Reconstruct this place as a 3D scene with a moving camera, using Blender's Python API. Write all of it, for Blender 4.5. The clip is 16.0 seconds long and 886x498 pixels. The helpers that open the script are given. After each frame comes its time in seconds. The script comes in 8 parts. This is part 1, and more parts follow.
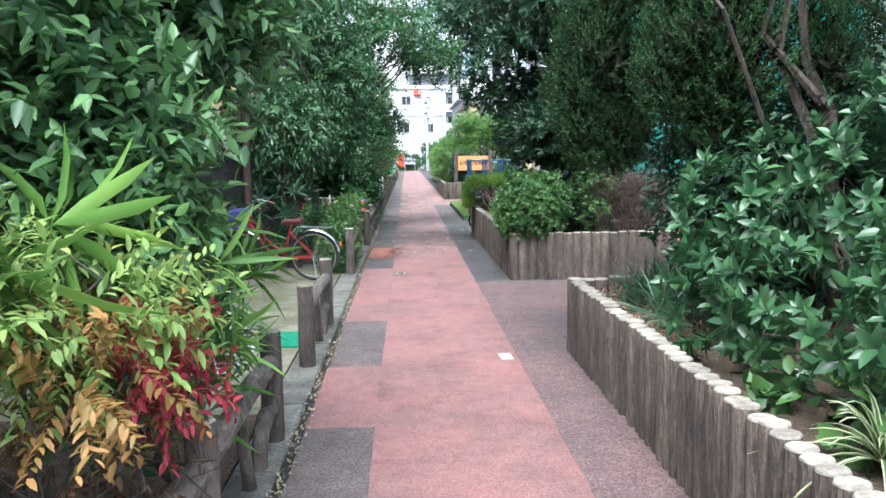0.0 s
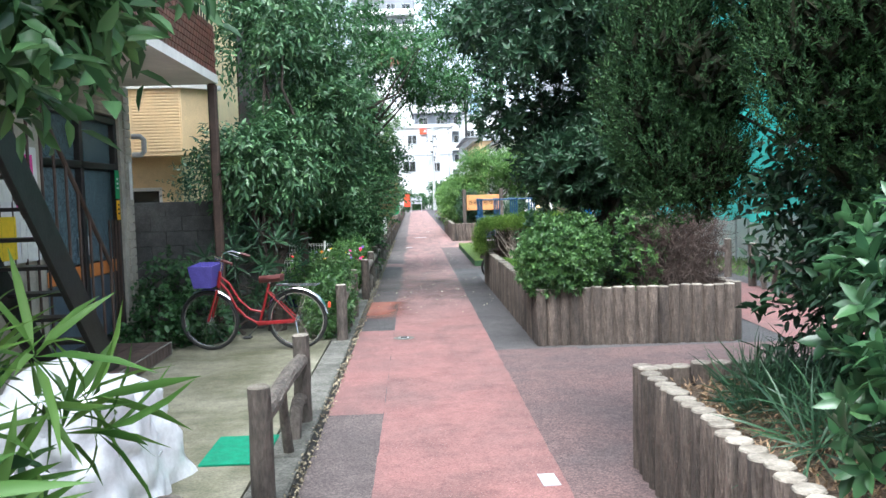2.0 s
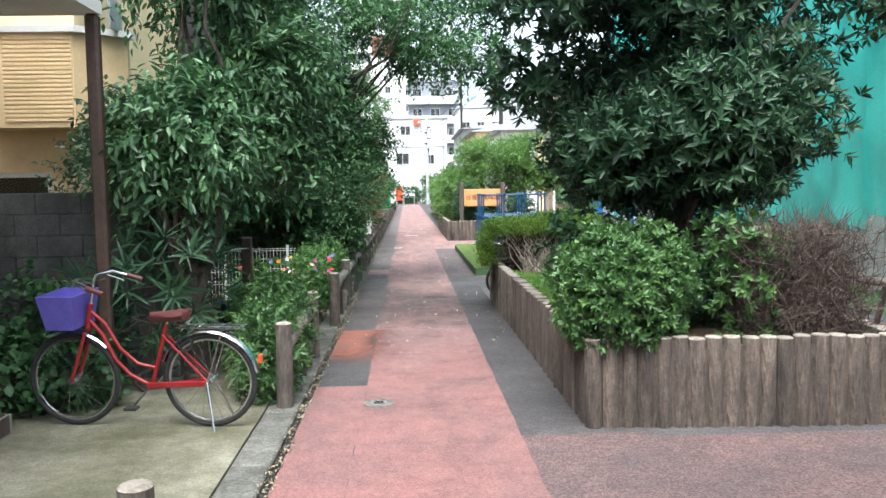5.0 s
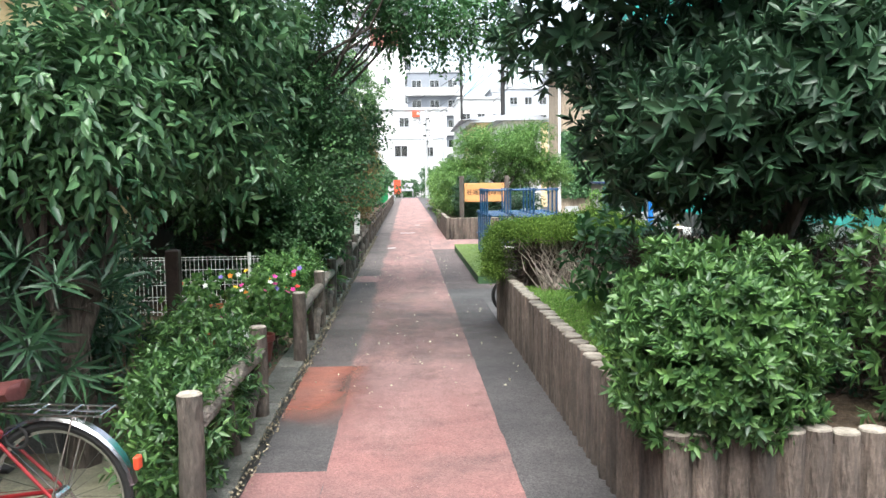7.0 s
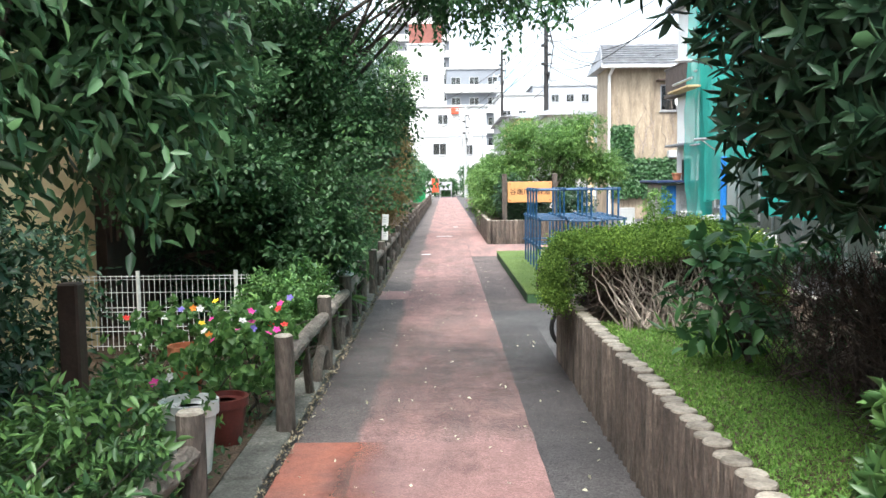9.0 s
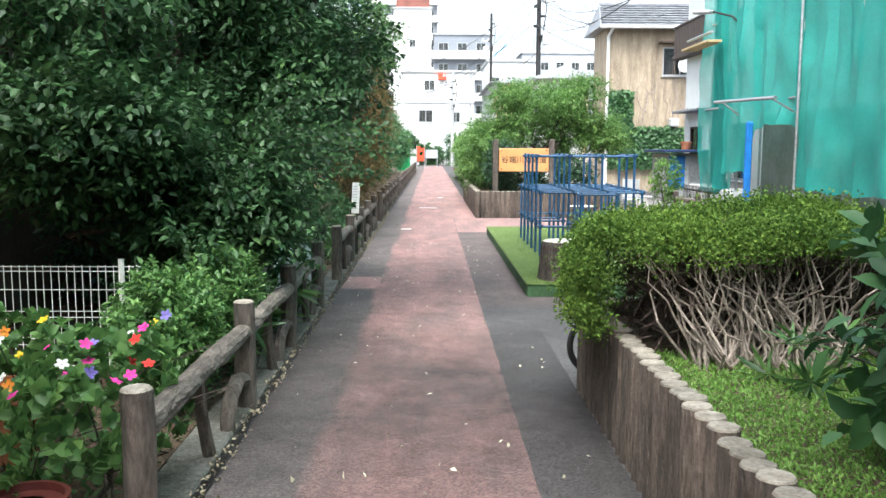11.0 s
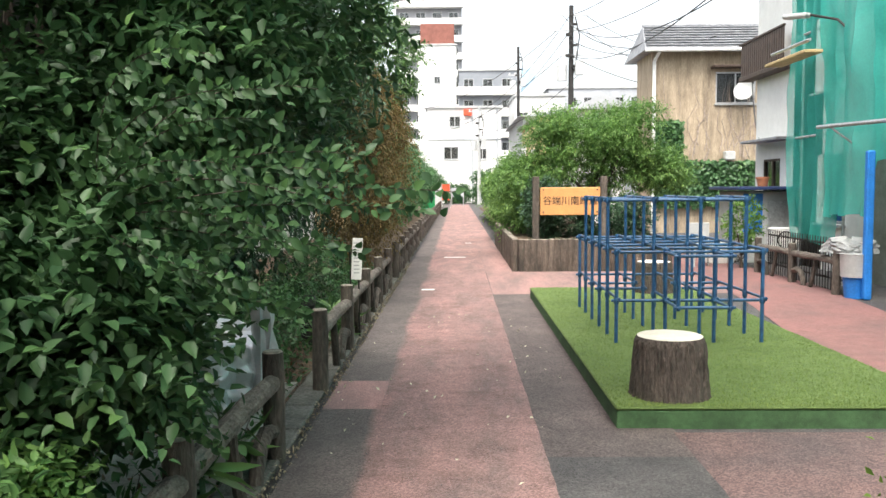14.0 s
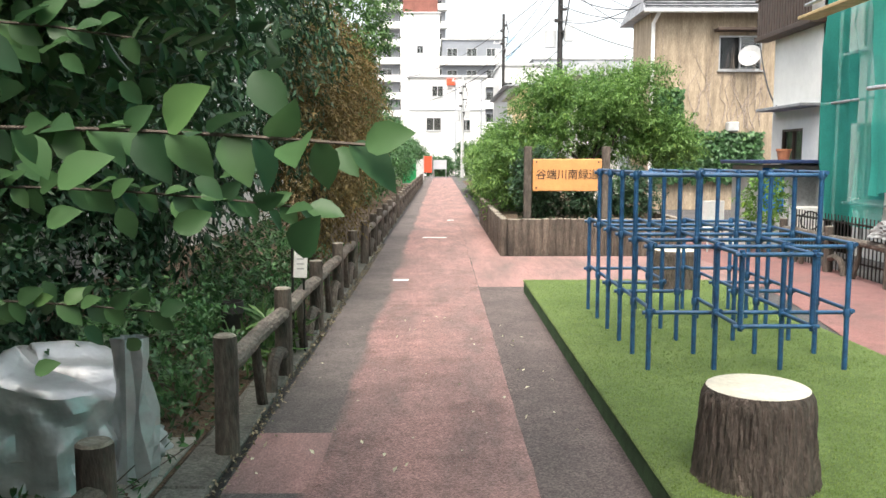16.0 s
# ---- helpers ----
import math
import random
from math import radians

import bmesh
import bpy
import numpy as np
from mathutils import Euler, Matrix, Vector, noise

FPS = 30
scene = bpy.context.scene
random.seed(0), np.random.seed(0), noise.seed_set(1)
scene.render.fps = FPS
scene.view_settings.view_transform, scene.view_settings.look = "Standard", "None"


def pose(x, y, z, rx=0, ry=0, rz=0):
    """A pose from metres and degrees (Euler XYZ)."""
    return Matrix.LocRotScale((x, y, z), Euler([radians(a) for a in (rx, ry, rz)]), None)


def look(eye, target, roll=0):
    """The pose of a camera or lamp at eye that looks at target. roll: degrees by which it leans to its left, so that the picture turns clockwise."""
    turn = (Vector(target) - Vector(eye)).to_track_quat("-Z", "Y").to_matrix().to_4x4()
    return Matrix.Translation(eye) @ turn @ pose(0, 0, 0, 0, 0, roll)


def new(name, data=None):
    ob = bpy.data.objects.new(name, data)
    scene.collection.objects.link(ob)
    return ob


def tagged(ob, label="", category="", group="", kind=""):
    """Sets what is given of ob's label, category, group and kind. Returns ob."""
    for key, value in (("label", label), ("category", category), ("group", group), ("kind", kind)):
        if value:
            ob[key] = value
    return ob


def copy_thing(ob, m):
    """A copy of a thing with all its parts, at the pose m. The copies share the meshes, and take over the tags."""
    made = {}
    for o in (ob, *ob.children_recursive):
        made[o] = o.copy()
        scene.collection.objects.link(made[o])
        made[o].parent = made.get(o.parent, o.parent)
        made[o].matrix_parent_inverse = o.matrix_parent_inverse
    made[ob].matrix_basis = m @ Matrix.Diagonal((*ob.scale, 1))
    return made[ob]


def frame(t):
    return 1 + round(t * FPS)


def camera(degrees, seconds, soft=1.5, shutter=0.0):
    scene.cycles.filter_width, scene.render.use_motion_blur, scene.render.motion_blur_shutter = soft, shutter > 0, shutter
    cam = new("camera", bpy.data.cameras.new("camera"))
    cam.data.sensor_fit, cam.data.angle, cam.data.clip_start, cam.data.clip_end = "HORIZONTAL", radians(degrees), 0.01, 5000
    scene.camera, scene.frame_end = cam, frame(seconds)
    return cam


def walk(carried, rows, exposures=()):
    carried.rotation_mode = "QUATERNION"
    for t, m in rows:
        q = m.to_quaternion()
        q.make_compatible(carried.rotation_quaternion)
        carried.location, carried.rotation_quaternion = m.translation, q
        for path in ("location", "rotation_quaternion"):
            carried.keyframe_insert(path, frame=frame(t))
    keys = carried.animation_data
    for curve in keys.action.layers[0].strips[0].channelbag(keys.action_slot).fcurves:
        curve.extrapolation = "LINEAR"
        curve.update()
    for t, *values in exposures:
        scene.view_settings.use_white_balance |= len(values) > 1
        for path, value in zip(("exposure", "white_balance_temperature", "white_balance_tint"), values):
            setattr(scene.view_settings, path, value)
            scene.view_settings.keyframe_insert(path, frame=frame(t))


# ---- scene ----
cam = camera(55.6, 16.0)
PATH = [
    (0, (-0.041, -1.3, 1.663), (0.042, 0.686, 1.441), -1.0),
    (0.5, (-0.034, -0.844, 1.653), (0.047, 1.144, 1.444), -1.5),
    (1, (0.019, -0.36, 1.67), (0.080, 1.629, 1.474), -1.3),
    (1.5, (-0.008, 0.178, 1.672), (0.080, 2.169, 1.506), -0.7),
    (2, (0.013, 0.711, 1.674), (0.080, 2.705, 1.544), -1.8),
    (2.5, (0.010, 1.232, 1.656), (0.060, 3.227, 1.522), -1.6),
    (3, (0.003, 1.788, 1.666), (0.101, 3.779, 1.503), -1.1),
    (3.5, (0.058, 2.351, 1.685), (0.130, 4.344, 1.533), -1.4),
    (4, (0.047, 2.915, 1.673), (0.137, 4.908, 1.526), -0.9),
    (6.5, (0.209, 5.701, 1.678), (0.283, 7.695, 1.533), -1.0),
    (7, (0.227, 6.262, 1.694), (0.312, 8.254, 1.532), -0.8),
    (7.5, (0.256, 6.794, 1.717), (0.294, 8.788, 1.564), -1.4),
    (8, (0.235, 7.348, 1.697), (0.252, 9.343, 1.552), -1.0),
    (8.5, (0.253, 8.004, 1.694), (0.249, 9.998, 1.54), -0.8),
    (10.8, (0.360, 10.699, 1.579), (0.365, 12.686, 1.354), -0.2),
    (11, (0.336, 10.94, 1.586), (0.364, 12.926, 1.35), 0.2),
    (11.5, (0.348, 11.528, 1.602), (0.361, 13.517, 1.387), 0.5),
    (12, (0.301, 12.066, 1.619), (0.278, 14.057, 1.43), 0.5),
    (12.5, (0.285, 12.629, 1.623), (0.276, 14.62, 1.438), 0.2),
    (13, (0.315, 13.183, 1.632), (0.249, 15.174, 1.452), 0.2),
    (13.5, (0.295, 13.72, 1.637), (0.271, 15.713, 1.48), 0.5),
    (14, (0.305, 14.312, 1.638), (0.271, 16.306, 1.49), -0.4),
    (14.5, (0.321, 14.891, 1.599), (0.280, 16.884, 1.438), -0.3),
    (15, (0.305, 15.426, 1.604), (0.314, 17.416, 1.403), -0.2),
    (15.5, (0.349, 15.955, 1.627), (0.326, 17.944, 1.419), -0.3),
    (16, (0.358, 16.493, 1.609), (0.365, 18.482, 1.396), 0.0),
]
walk(cam, [(t, look(eye, target, roll)) for t, eye, target, roll in PATH],
     [(0, 1.83, 5700, 5), (4, 1.82, 5980, 6), (8, 1.9, 6300, 7), (11, 1.88, 6200, 6), (13, 1.64, 6650, 7), (16, 1.66, 6950, 9)])

# ---- light ----
SUN_ELEV, SUN_AZ = radians(62), radians(192)
world = bpy.data.worlds.new("overcast_sky")
scene.world = world
world.use_nodes = True
wn, wl = world.node_tree.nodes, world.node_tree.links
sky = wn.new("ShaderNodeTexSky")
sky.sky_type, sky.sun_disc, sky.sun_elevation, sky.sun_rotation = "NISHITA", False, SUN_ELEV, SUN_AZ
sky.air_density, sky.dust_density, sky.ozone_density = 1.0, 4.0, 1.0
grey = wn.new("ShaderNodeHueSaturation")
grey.inputs["Saturation"].default_value = 0.45
wl.new(sky.outputs[0], grey.inputs["Color"])
wl.new(grey.outputs[0], wn["Background"].inputs["Color"])
wn["Background"].inputs["Strength"].default_value = 0.15

sun = new("sun", bpy.data.lights.new("sun", "SUN"))
sun.data.energy, sun.data.angle, sun.data.color = 1.35, radians(45), (1.0, 0.97, 0.92)
sun.matrix_world = look((0, 0, 0), (math.sin(SUN_AZ) * -math.cos(SUN_ELEV), math.cos(SUN_AZ) * -math.cos(SUN_ELEV), -math.sin(SUN_ELEV)))

# ---- mesh tools ----
rng = np.random.default_rng(7)


class Build:
    """Gathers vertices and faces, with a material slot for each face."""

    def __init__(self):
        self.v, self.f, self.m, self.cuts = [], [], [], []

    def add(self, verts, faces, slot=0, mat4=None):
        k = len(self.v)
        self.cuts.append((k, len(self.f)))
        self.v += [tuple(mat4 @ Vector(p)) for p in verts] if mat4 is not None else [tuple(p) for p in verts]
        self.f += [tuple(i + k for i in f) for f in faces]
        self.m += [slot] * len(faces)
        return self

    def box(self, c, s, ch=0.0, slot=0, mat4=None):
        x, y, z = c
        a, b, d = s[0] / 2, s[1] / 2, s[2] / 2
        if ch <= 0:
            vs = [(x + i * a, y + j * b, z + k * d) for i in (-1, 1) for j in (-1, 1) for k in (-1, 1)]
            fs = [(0, 1, 3, 2), (4, 6, 7, 5), (0, 4, 5, 1), (2, 3, 7, 6), (0, 2, 6, 4), (1, 5, 7, 3)]
            return self.add(vs, fs, slot, mat4)
        ch = min(ch, a * 0.9, b * 0.9, d * 0.9)
        vs, idx = [], {}
        for i in (-1, 1):
            for j in (-1, 1):
                for k in (-1, 1):
                    for ax in range(3):
                        p = [i * (a - (ch if ax != 0 else 0)), j * (b - (ch if ax != 1 else 0)), k * (d - (ch if ax != 2 else 0))]
                        idx[(i, j, k, ax)] = len(vs)
                        vs.append((x + p[0], y + p[1], z + p[2]))
        fs = []
        for i in (-1, 1):
            fs.append([idx[(i, -1, -1, 0)], idx[(i, 1, -1, 0)], idx[(i, 1, 1, 0)], idx[(i, -1, 1, 0)]][::i])
            fs.append([idx[(-1, i, -1, 1)], idx[(-1, i, 1, 1)], idx[(1, i, 1, 1)], idx[(1, i, -1, 1)]][::i])
            fs.append([idx[(-1, -1, i, 2)], idx[(1, -1, i, 2)], idx[(1, 1, i, 2)], idx[(-1, 1, i, 2)]][::i])
            for j in (-1, 1):
                fs.append([idx[(i, j, -1, 0)], idx[(i, j, -1, 1)], idx[(i, j, 1, 1)], idx[(i, j, 1, 0)]][:: -i * j])
                fs.append([idx[(i, -1, j, 0)], idx[(i, -1, j, 2)], idx[(i, 1, j, 2)], idx[(i, 1, j, 0)]][:: i * j])
                fs.append([idx[(-1, i, j, 1)], idx[(-1, i, j, 2)], idx[(1, i, j, 2)], idx[(1, i, j, 1)]][:: -i * j])
                for k in (-1, 1):
                    fs.append([idx[(i, j, k, 0)], idx[(i, j, k, 1)], idx[(i, j, k, 2)]][:: i * j * k])
        return self.add(vs, fs, slot, mat4)

    def tube(self, pts, radii, n=8, slot=0, caps=True, capslot=None, wob=0.0, mat4=None):
        pts = [Vector(p) for p in pts]
        if not hasattr(radii, "__len__"):
            radii = [radii] * len(pts)
        vs, fs, ref = [], [], None
        for i, p in enumerate(pts):
            t = (pts[min(i + 1, len(pts) - 1)] - pts[max(i - 1, 0)]).normalized()
            if ref is None:
                ref = t.orthogonal().normalized()
            ref = (ref - t * ref.dot(t)).normalized()
            side = t.cross(ref)
            for k in range(n):
                a = 2 * math.pi * k / n
                r = radii[i] * (1 + (wob * float(rng.normal()) if wob else 0))
                vs.append(p + (ref * math.cos(a) + side * math.sin(a)) * r)
        for i in range(len(pts) - 1):
            for k in range(n):
                q = (k + 1) % n
                fs.append((i * n + k, i * n + q, (i + 1) * n + q, (i + 1) * n + k))
        self.add(vs, fs, slot, mat4)
        if caps:
            base = len(self.v) - len(vs)
            self.f += [tuple(base + k for k in range(n))[::-1], tuple(base + len(vs) - n + k for k in range(n))]
            self.m += [slot if capslot is None else capslot] * 2
        return self

    def lathe(self, prof, n=16, slot=0, mat4=None, cap=True):
        """prof: radius, height rows from bottom to top."""
        vs = [(r * math.cos(2 * math.pi * k / n), r * math.sin(2 * math.pi * k / n), z) for r, z in prof for k in range(n)]
        fs = [(i * n + k, i * n + (k + 1) % n, (i + 1) * n + (k + 1) % n, (i + 1) * n + k) for i in range(len(prof) - 1) for k in range(n)]
        if cap:
            fs += [tuple(range(n))[::-1], tuple((len(prof) - 1) * n + k for k in range(n))]
        return self.add(vs, fs, slot, mat4)

    def torus(self, R, r, n=32, k=8, slot=0, mat4=None, a0=0.0, a1=2 * math.pi):
        """A ring in the xz plane; a0 to a1 cuts an arc."""
        full = a1 - a0 > 6.28
        vs, fs = [], []
        m = n if full else n + 1
        for i in range(m):
            a = a0 + (a1 - a0) * i / n
            for j in range(k):
                b = 2 * math.pi * j / k
                q = R + r * math.cos(b)
                vs.append((q * math.cos(a), r * math.sin(b), q * math.sin(a)))
        for i in range(n):
            for j in range(k):
                i2, j2 = (i + 1) % m, (j + 1) % k
                fs.append((i * k + j, i * k + j2, i2 * k + j2, i2 * k + j))
        return self.add(vs, fs, slot, mat4)


def mesh_of(name, b, mats, smooth=False):
    me = bpy.data.meshes.new(name)
    me.from_pydata(b.v, [], b.f)
    for m in mats if isinstance(mats, (list, tuple)) else [mats]:
        me.materials.append(m)
    if any(b.m):
        me.polygons.foreach_set("material_index", b.m)
    if smooth:
        me.polygons.foreach_set("use_smooth", [True] * len(me.polygons))
        me.set_sharp_from_angle(angle=radians(40))
    me.update()
    return me


def part(name, b, mats, parent=None, label="", smooth=False, at=None):
    """One mesh object, under parent where there is one."""
    ob = new(name, b if isinstance(b, bpy.types.Mesh) else mesh_of(name, b, mats, smooth))
    if at is not None:
        ob.matrix_basis = at
    if parent is not None:
        ob.parent = parent
    if label:
        ob["label"] = label
    return ob


def pieces(name, b, mats, parent):
    """One object for each shape that was added to b."""
    ends = b.cuts[1:] + [(len(b.v), len(b.f))]
    for (v0, f0), (v1, f1) in zip(b.cuts, ends):
        one = Build()
        one.v, one.m = b.v[v0:v1], b.m[f0:f1]
        one.f = [tuple(i - v0 for i in f) for f in b.f[f0:f1]]
        part(name, one, mats, parent)


def thing(name, label, category, at=None, group="", kind=""):
    ob = new(name)
    ob.empty_display_size = 0.1
    if at is not None:
        ob.matrix_basis = at
    return tagged(ob, label, category, group, kind)


def structure(name, b, mats, label, category="", smooth=False):
    return tagged(part(name, b, mats, None, "", smooth), label, category or name.split("_")[0], kind="structure")


def slab(x0, x1, y0, y1, z0, z1, ch=0.0):
    return Build().box(((x0 + x1) / 2, (y0 + y1) / 2, (z0 + z1) / 2), (x1 - x0, y1 - y0, z1 - z0), ch)


def raw_mesh(name, verts, tris, mats):
    """A mesh out of numpy arrays of triangles."""
    me = bpy.data.meshes.new(name)
    n, f = len(verts), len(tris)
    me.vertices.add(n)
    me.vertices.foreach_set("co", np.asarray(verts, np.float32).ravel())
    me.loops.add(3 * f)
    me.loops.foreach_set("vertex_index", np.asarray(tris, np.int32).ravel())
    me.polygons.add(f)
    me.polygons.foreach_set("loop_start", np.arange(0, 3 * f, 3, dtype=np.int32))
    for m in mats:
        me.materials.append(m)
    me.update(calc_edges=True)
    me.validate()
    return me


def unit(a):
    return a / np.maximum(np.linalg.norm(a, axis=-1, keepdims=True), 1e-9)


def leaf_mesh(name, P, D, N, L, W, material, hi=False, fold=0.18, curl=0.15):
    """Leaves as folded blades from base P along D, facing N."""
    D = unit(D)
    S = unit(np.cross(D, N))
    N = unit(np.cross(S, D))
    L, W = L[:, None], W[:, None]
    if hi == "mid":
        rows = [(0, 0, 0), (0.28, -0.47, 1), (0.66, -0.36, 1), (1, 0, 0), (0.66, 0.36, 1), (0.28, 0.47, 1)]
        tris = [(0, 1, 3), (1, 2, 3), (0, 3, 5), (5, 3, 4)]
    elif hi == "oval":
        rows = [(0, 0, 0), (0.1, -0.26, 0.6), (0.3, -0.47, 1), (0.55, -0.46, 1), (0.8, -0.26, 0.6), (1, 0, 0), (0.8, 0.26, 0.6), (0.55, 0.46, 1), (0.3, 0.47, 1), (0.1, 0.26, 0.6), (0.3, 0, 0), (0.6, 0, 0)]
        tris = [(0, 1, 10), (1, 2, 10), (2, 3, 11), (2, 11, 10), (3, 4, 11), (4, 5, 11), (11, 5, 6), (11, 6, 7), (10, 11, 7), (10, 7, 8), (10, 8, 9), (0, 10, 9)]
    elif hi:
        rows = [(0, 0, 0), (0.3, -0.46, 1), (0.3, 0, 0), (0.3, 0.46, 1), (0.68, -0.4, 1), (0.68, 0, 0), (0.68, 0.4, 1), (1, 0, 0)]
        tris = [(0, 1, 2), (0, 2, 3), (1, 4, 2), (2, 4, 5), (2, 5, 3), (3, 5, 6), (4, 7, 5), (5, 7, 6)]
    else:
        rows = [(0, 0, 0), (0.45, -0.5, 1), (0.45, 0.5, 1), (1, 0, 0)]
        tris = [(0, 1, 3), (0, 3, 2)]
    V = np.stack([P + D * L * u + S * W * s + N * (W * fold * up - L * curl * u * u) for u, s, up in rows], axis=1)
    k = len(rows)
    T = np.array(tris)[None] + (np.arange(len(P)) * k)[:, None, None]
    return raw_mesh(name, V.reshape(-1, 3), T.reshape(-1, 3), [material])


def crown_leaves(blobs, twigs, per, length, width, twig=0.3, droop=0.2, rosette=False, shell=0.25, up=0.8, seed=1, rough=0.3):
    """Leaf bases, ways and facings for a crown made of ellipsoids (x, y, z, rx, ry, rz)."""
    r = np.random.default_rng(seed)
    B = np.array(blobs, float)
    wgt = B[:, 3] * B[:, 4] + B[:, 4] * B[:, 5] + B[:, 3] * B[:, 5]
    pick = r.choice(len(B), twigs, p=wgt / wgt.sum())
    d = unit(r.normal(size=(twigs, 3)))
    ph = pick[:, None] * 1.7 + seed
    lump = np.sin(d[:, :1] * 5.1 + ph) * np.sin(d[:, 1:2] * 4.3 + 2 * ph) + 0.6 * np.sin(d[:, 2:] * 9.7 + d[:, :1] * 8.3 + ph)
    rad = (1 - np.abs(r.normal(size=(twigs, 1))) * shell).clip(0.05, 1.2) * (1 + rough * 0.6 * lump)
    base = B[pick, :3] + d * B[pick, 3:6] * rad
    way = unit(d * 0.8 + r.normal(size=(twigs, 3)) * 0.45 + np.array([0, 0, 0.25 - droop]))
    side = unit(np.cross(way, r.normal(size=(twigs, 3))))
    side2 = np.cross(way, side)
    u = (np.arange(per) + 0.5) / per
    n = twigs * per
    if rosette:
        a = np.arange(per) * 2.4 + r.uniform(0, 6, (twigs, 1))
        lat = side[:, None] * np.cos(a)[..., None] + side2[:, None] * np.sin(a)[..., None]
        lift = (0.25 + 0.5 * u)[None, :, None]
        P = base[:, None] + way[:, None] * (twig * (0.75 + 0.25 * u))[None, :, None]
        D = lat * (1.1 - lift) + way[:, None] * lift
        N = way[:, None] + lat * -0.2 + r.normal(size=(twigs, per, 3)) * 0.15
    else:
        sgn = np.where(np.arange(per) % 2 == 0, 1.0, -1.0)[None, :, None]
        lat = side[:, None] * sgn + side2[:, None] * r.normal(size=(twigs, per, 1)) * 0.5
        sag = np.array([0, 0, -1.0]) * droop * (u ** 1.5)[None, :, None] * twig
        P = base[:, None] + way[:, None] * (twig * u)[None, :, None] + sag
        D = lat * 0.75 + way[:, None] * 0.6 + np.array([0, 0, -droop]) + r.normal(size=(twigs, per, 3)) * 0.2
        N = np.array([0, 0, up]) + way[:, None] * 0.3 + r.normal(size=(twigs, per, 3)) * 0.35
    P, D, N = P.reshape(n, 3), D.reshape(n, 3), N.reshape(n, 3)
    s = r.uniform(0.65, 1.15, n)
    return P, D, N, length * s, width * s * r.uniform(0.85, 1.15, n), base


def clumps(blobs, n, rad, seed=1, flat=0.7):
    """Small ellipsoids set over the surface of larger ones, to break a crown into tufts."""
    q = np.random.default_rng(seed)
    out = []
    for x, y, z, rx, ry, rz in blobs:
        for _ in range(n):
            d = unit(q.normal(size=3))
            k, s = q.uniform(0.45, 0.95), rad * q.uniform(0.65, 1.3)
            out.append((x + d[0] * rx * k, y + d[1] * ry * k, z + d[2] * rz * k, s, s, s * flat))
    return out


def limbs(b, foot, tops, r0, seed=1, bend=0.15, n=7, slot=0):
    """A trunk from foot and limbs that reach the tops."""
    r = np.random.default_rng(seed)
    foot = Vector(foot)
    mid = sum((Vector(t) for t in tops), Vector()) / len(tops)
    fork = foot.lerp(mid, 0.45)
    fork.x, fork.y = foot.x * 0.6 + fork.x * 0.4, foot.y * 0.6 + fork.y * 0.4
    pts = [foot.lerp(fork, i / 4) + Vector((*(r.normal(size=2) * bend * 0.25 * (i > 0)), 0)) for i in range(5)]
    b.tube(pts, [r0 * 1.35, r0 * 1.05, r0 * 0.95, r0 * 0.9, r0 * 0.8], n, slot, wob=0.05)
    for t in tops:
        t = Vector(t)
        k = pts[int(r.integers(2, 5))]
        way = [k.lerp(t, i / 4) + Vector(r.normal(size=3) * bend * (0 < i < 4)) for i in range(5)]
        b.tube(way, [r0 * 0.6, r0 * 0.45, r0 * 0.3, r0 * 0.18, r0 * 0.06], 5, slot, wob=0.06)
    return b


def plant(name, label, category, blobs, leaf, material, bark=None, foot=None, r0=0.06, twigs=2000, per=6, twig=0.3, droop=0.2,
          rosette=False, shell=0.25, seed=1, hi=False, up=0.8, nlimb=7, rough=0.3, group="", curl=0.15, fold=0.18, core=0, inside=None, inner=1.25):
    """A tree or shrub: trunk with limbs, and a crown of single leaves."""
    hi = "mid" if hi and twigs > 1000 else hi
    P, D, N, L, W, base = crown_leaves(blobs, twigs, per, leaf[0], leaf[1], twig, droop, rosette, shell, up, seed, rough)
    root = thing(name, label, category, group=group)
    f = foot or (blobs[0][0], blobs[0][1], 0.0)
    root.location = f
    back = Matrix.Translation(-Vector(f))
    part("crown", leaf_mesh("crown", P, D, N, L, W, material, hi, fold, curl), None, root, at=back)
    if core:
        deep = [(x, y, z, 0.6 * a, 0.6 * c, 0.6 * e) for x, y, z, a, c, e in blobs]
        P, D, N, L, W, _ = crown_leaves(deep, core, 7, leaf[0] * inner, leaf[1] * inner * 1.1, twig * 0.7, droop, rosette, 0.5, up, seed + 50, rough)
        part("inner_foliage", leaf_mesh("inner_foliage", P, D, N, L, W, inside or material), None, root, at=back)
    if bark is None:
        pick = np.random.default_rng(seed + 5).choice(len(base), min(6, len(base)), replace=False)
        part("stem", limbs(Build(), f, [tuple(base[i]) for i in pick], 0.012, seed), BARK, root, smooth=True, at=back)
    else:
        pick = np.random.default_rng(seed + 5).choice(len(base), min(nlimb, len(base)), replace=False)
        tops = [tuple(base[i]) for i in pick]
        part("trunk", limbs(Build(), f, tops, r0, seed), bark, root, smooth=True, at=back)
    return root

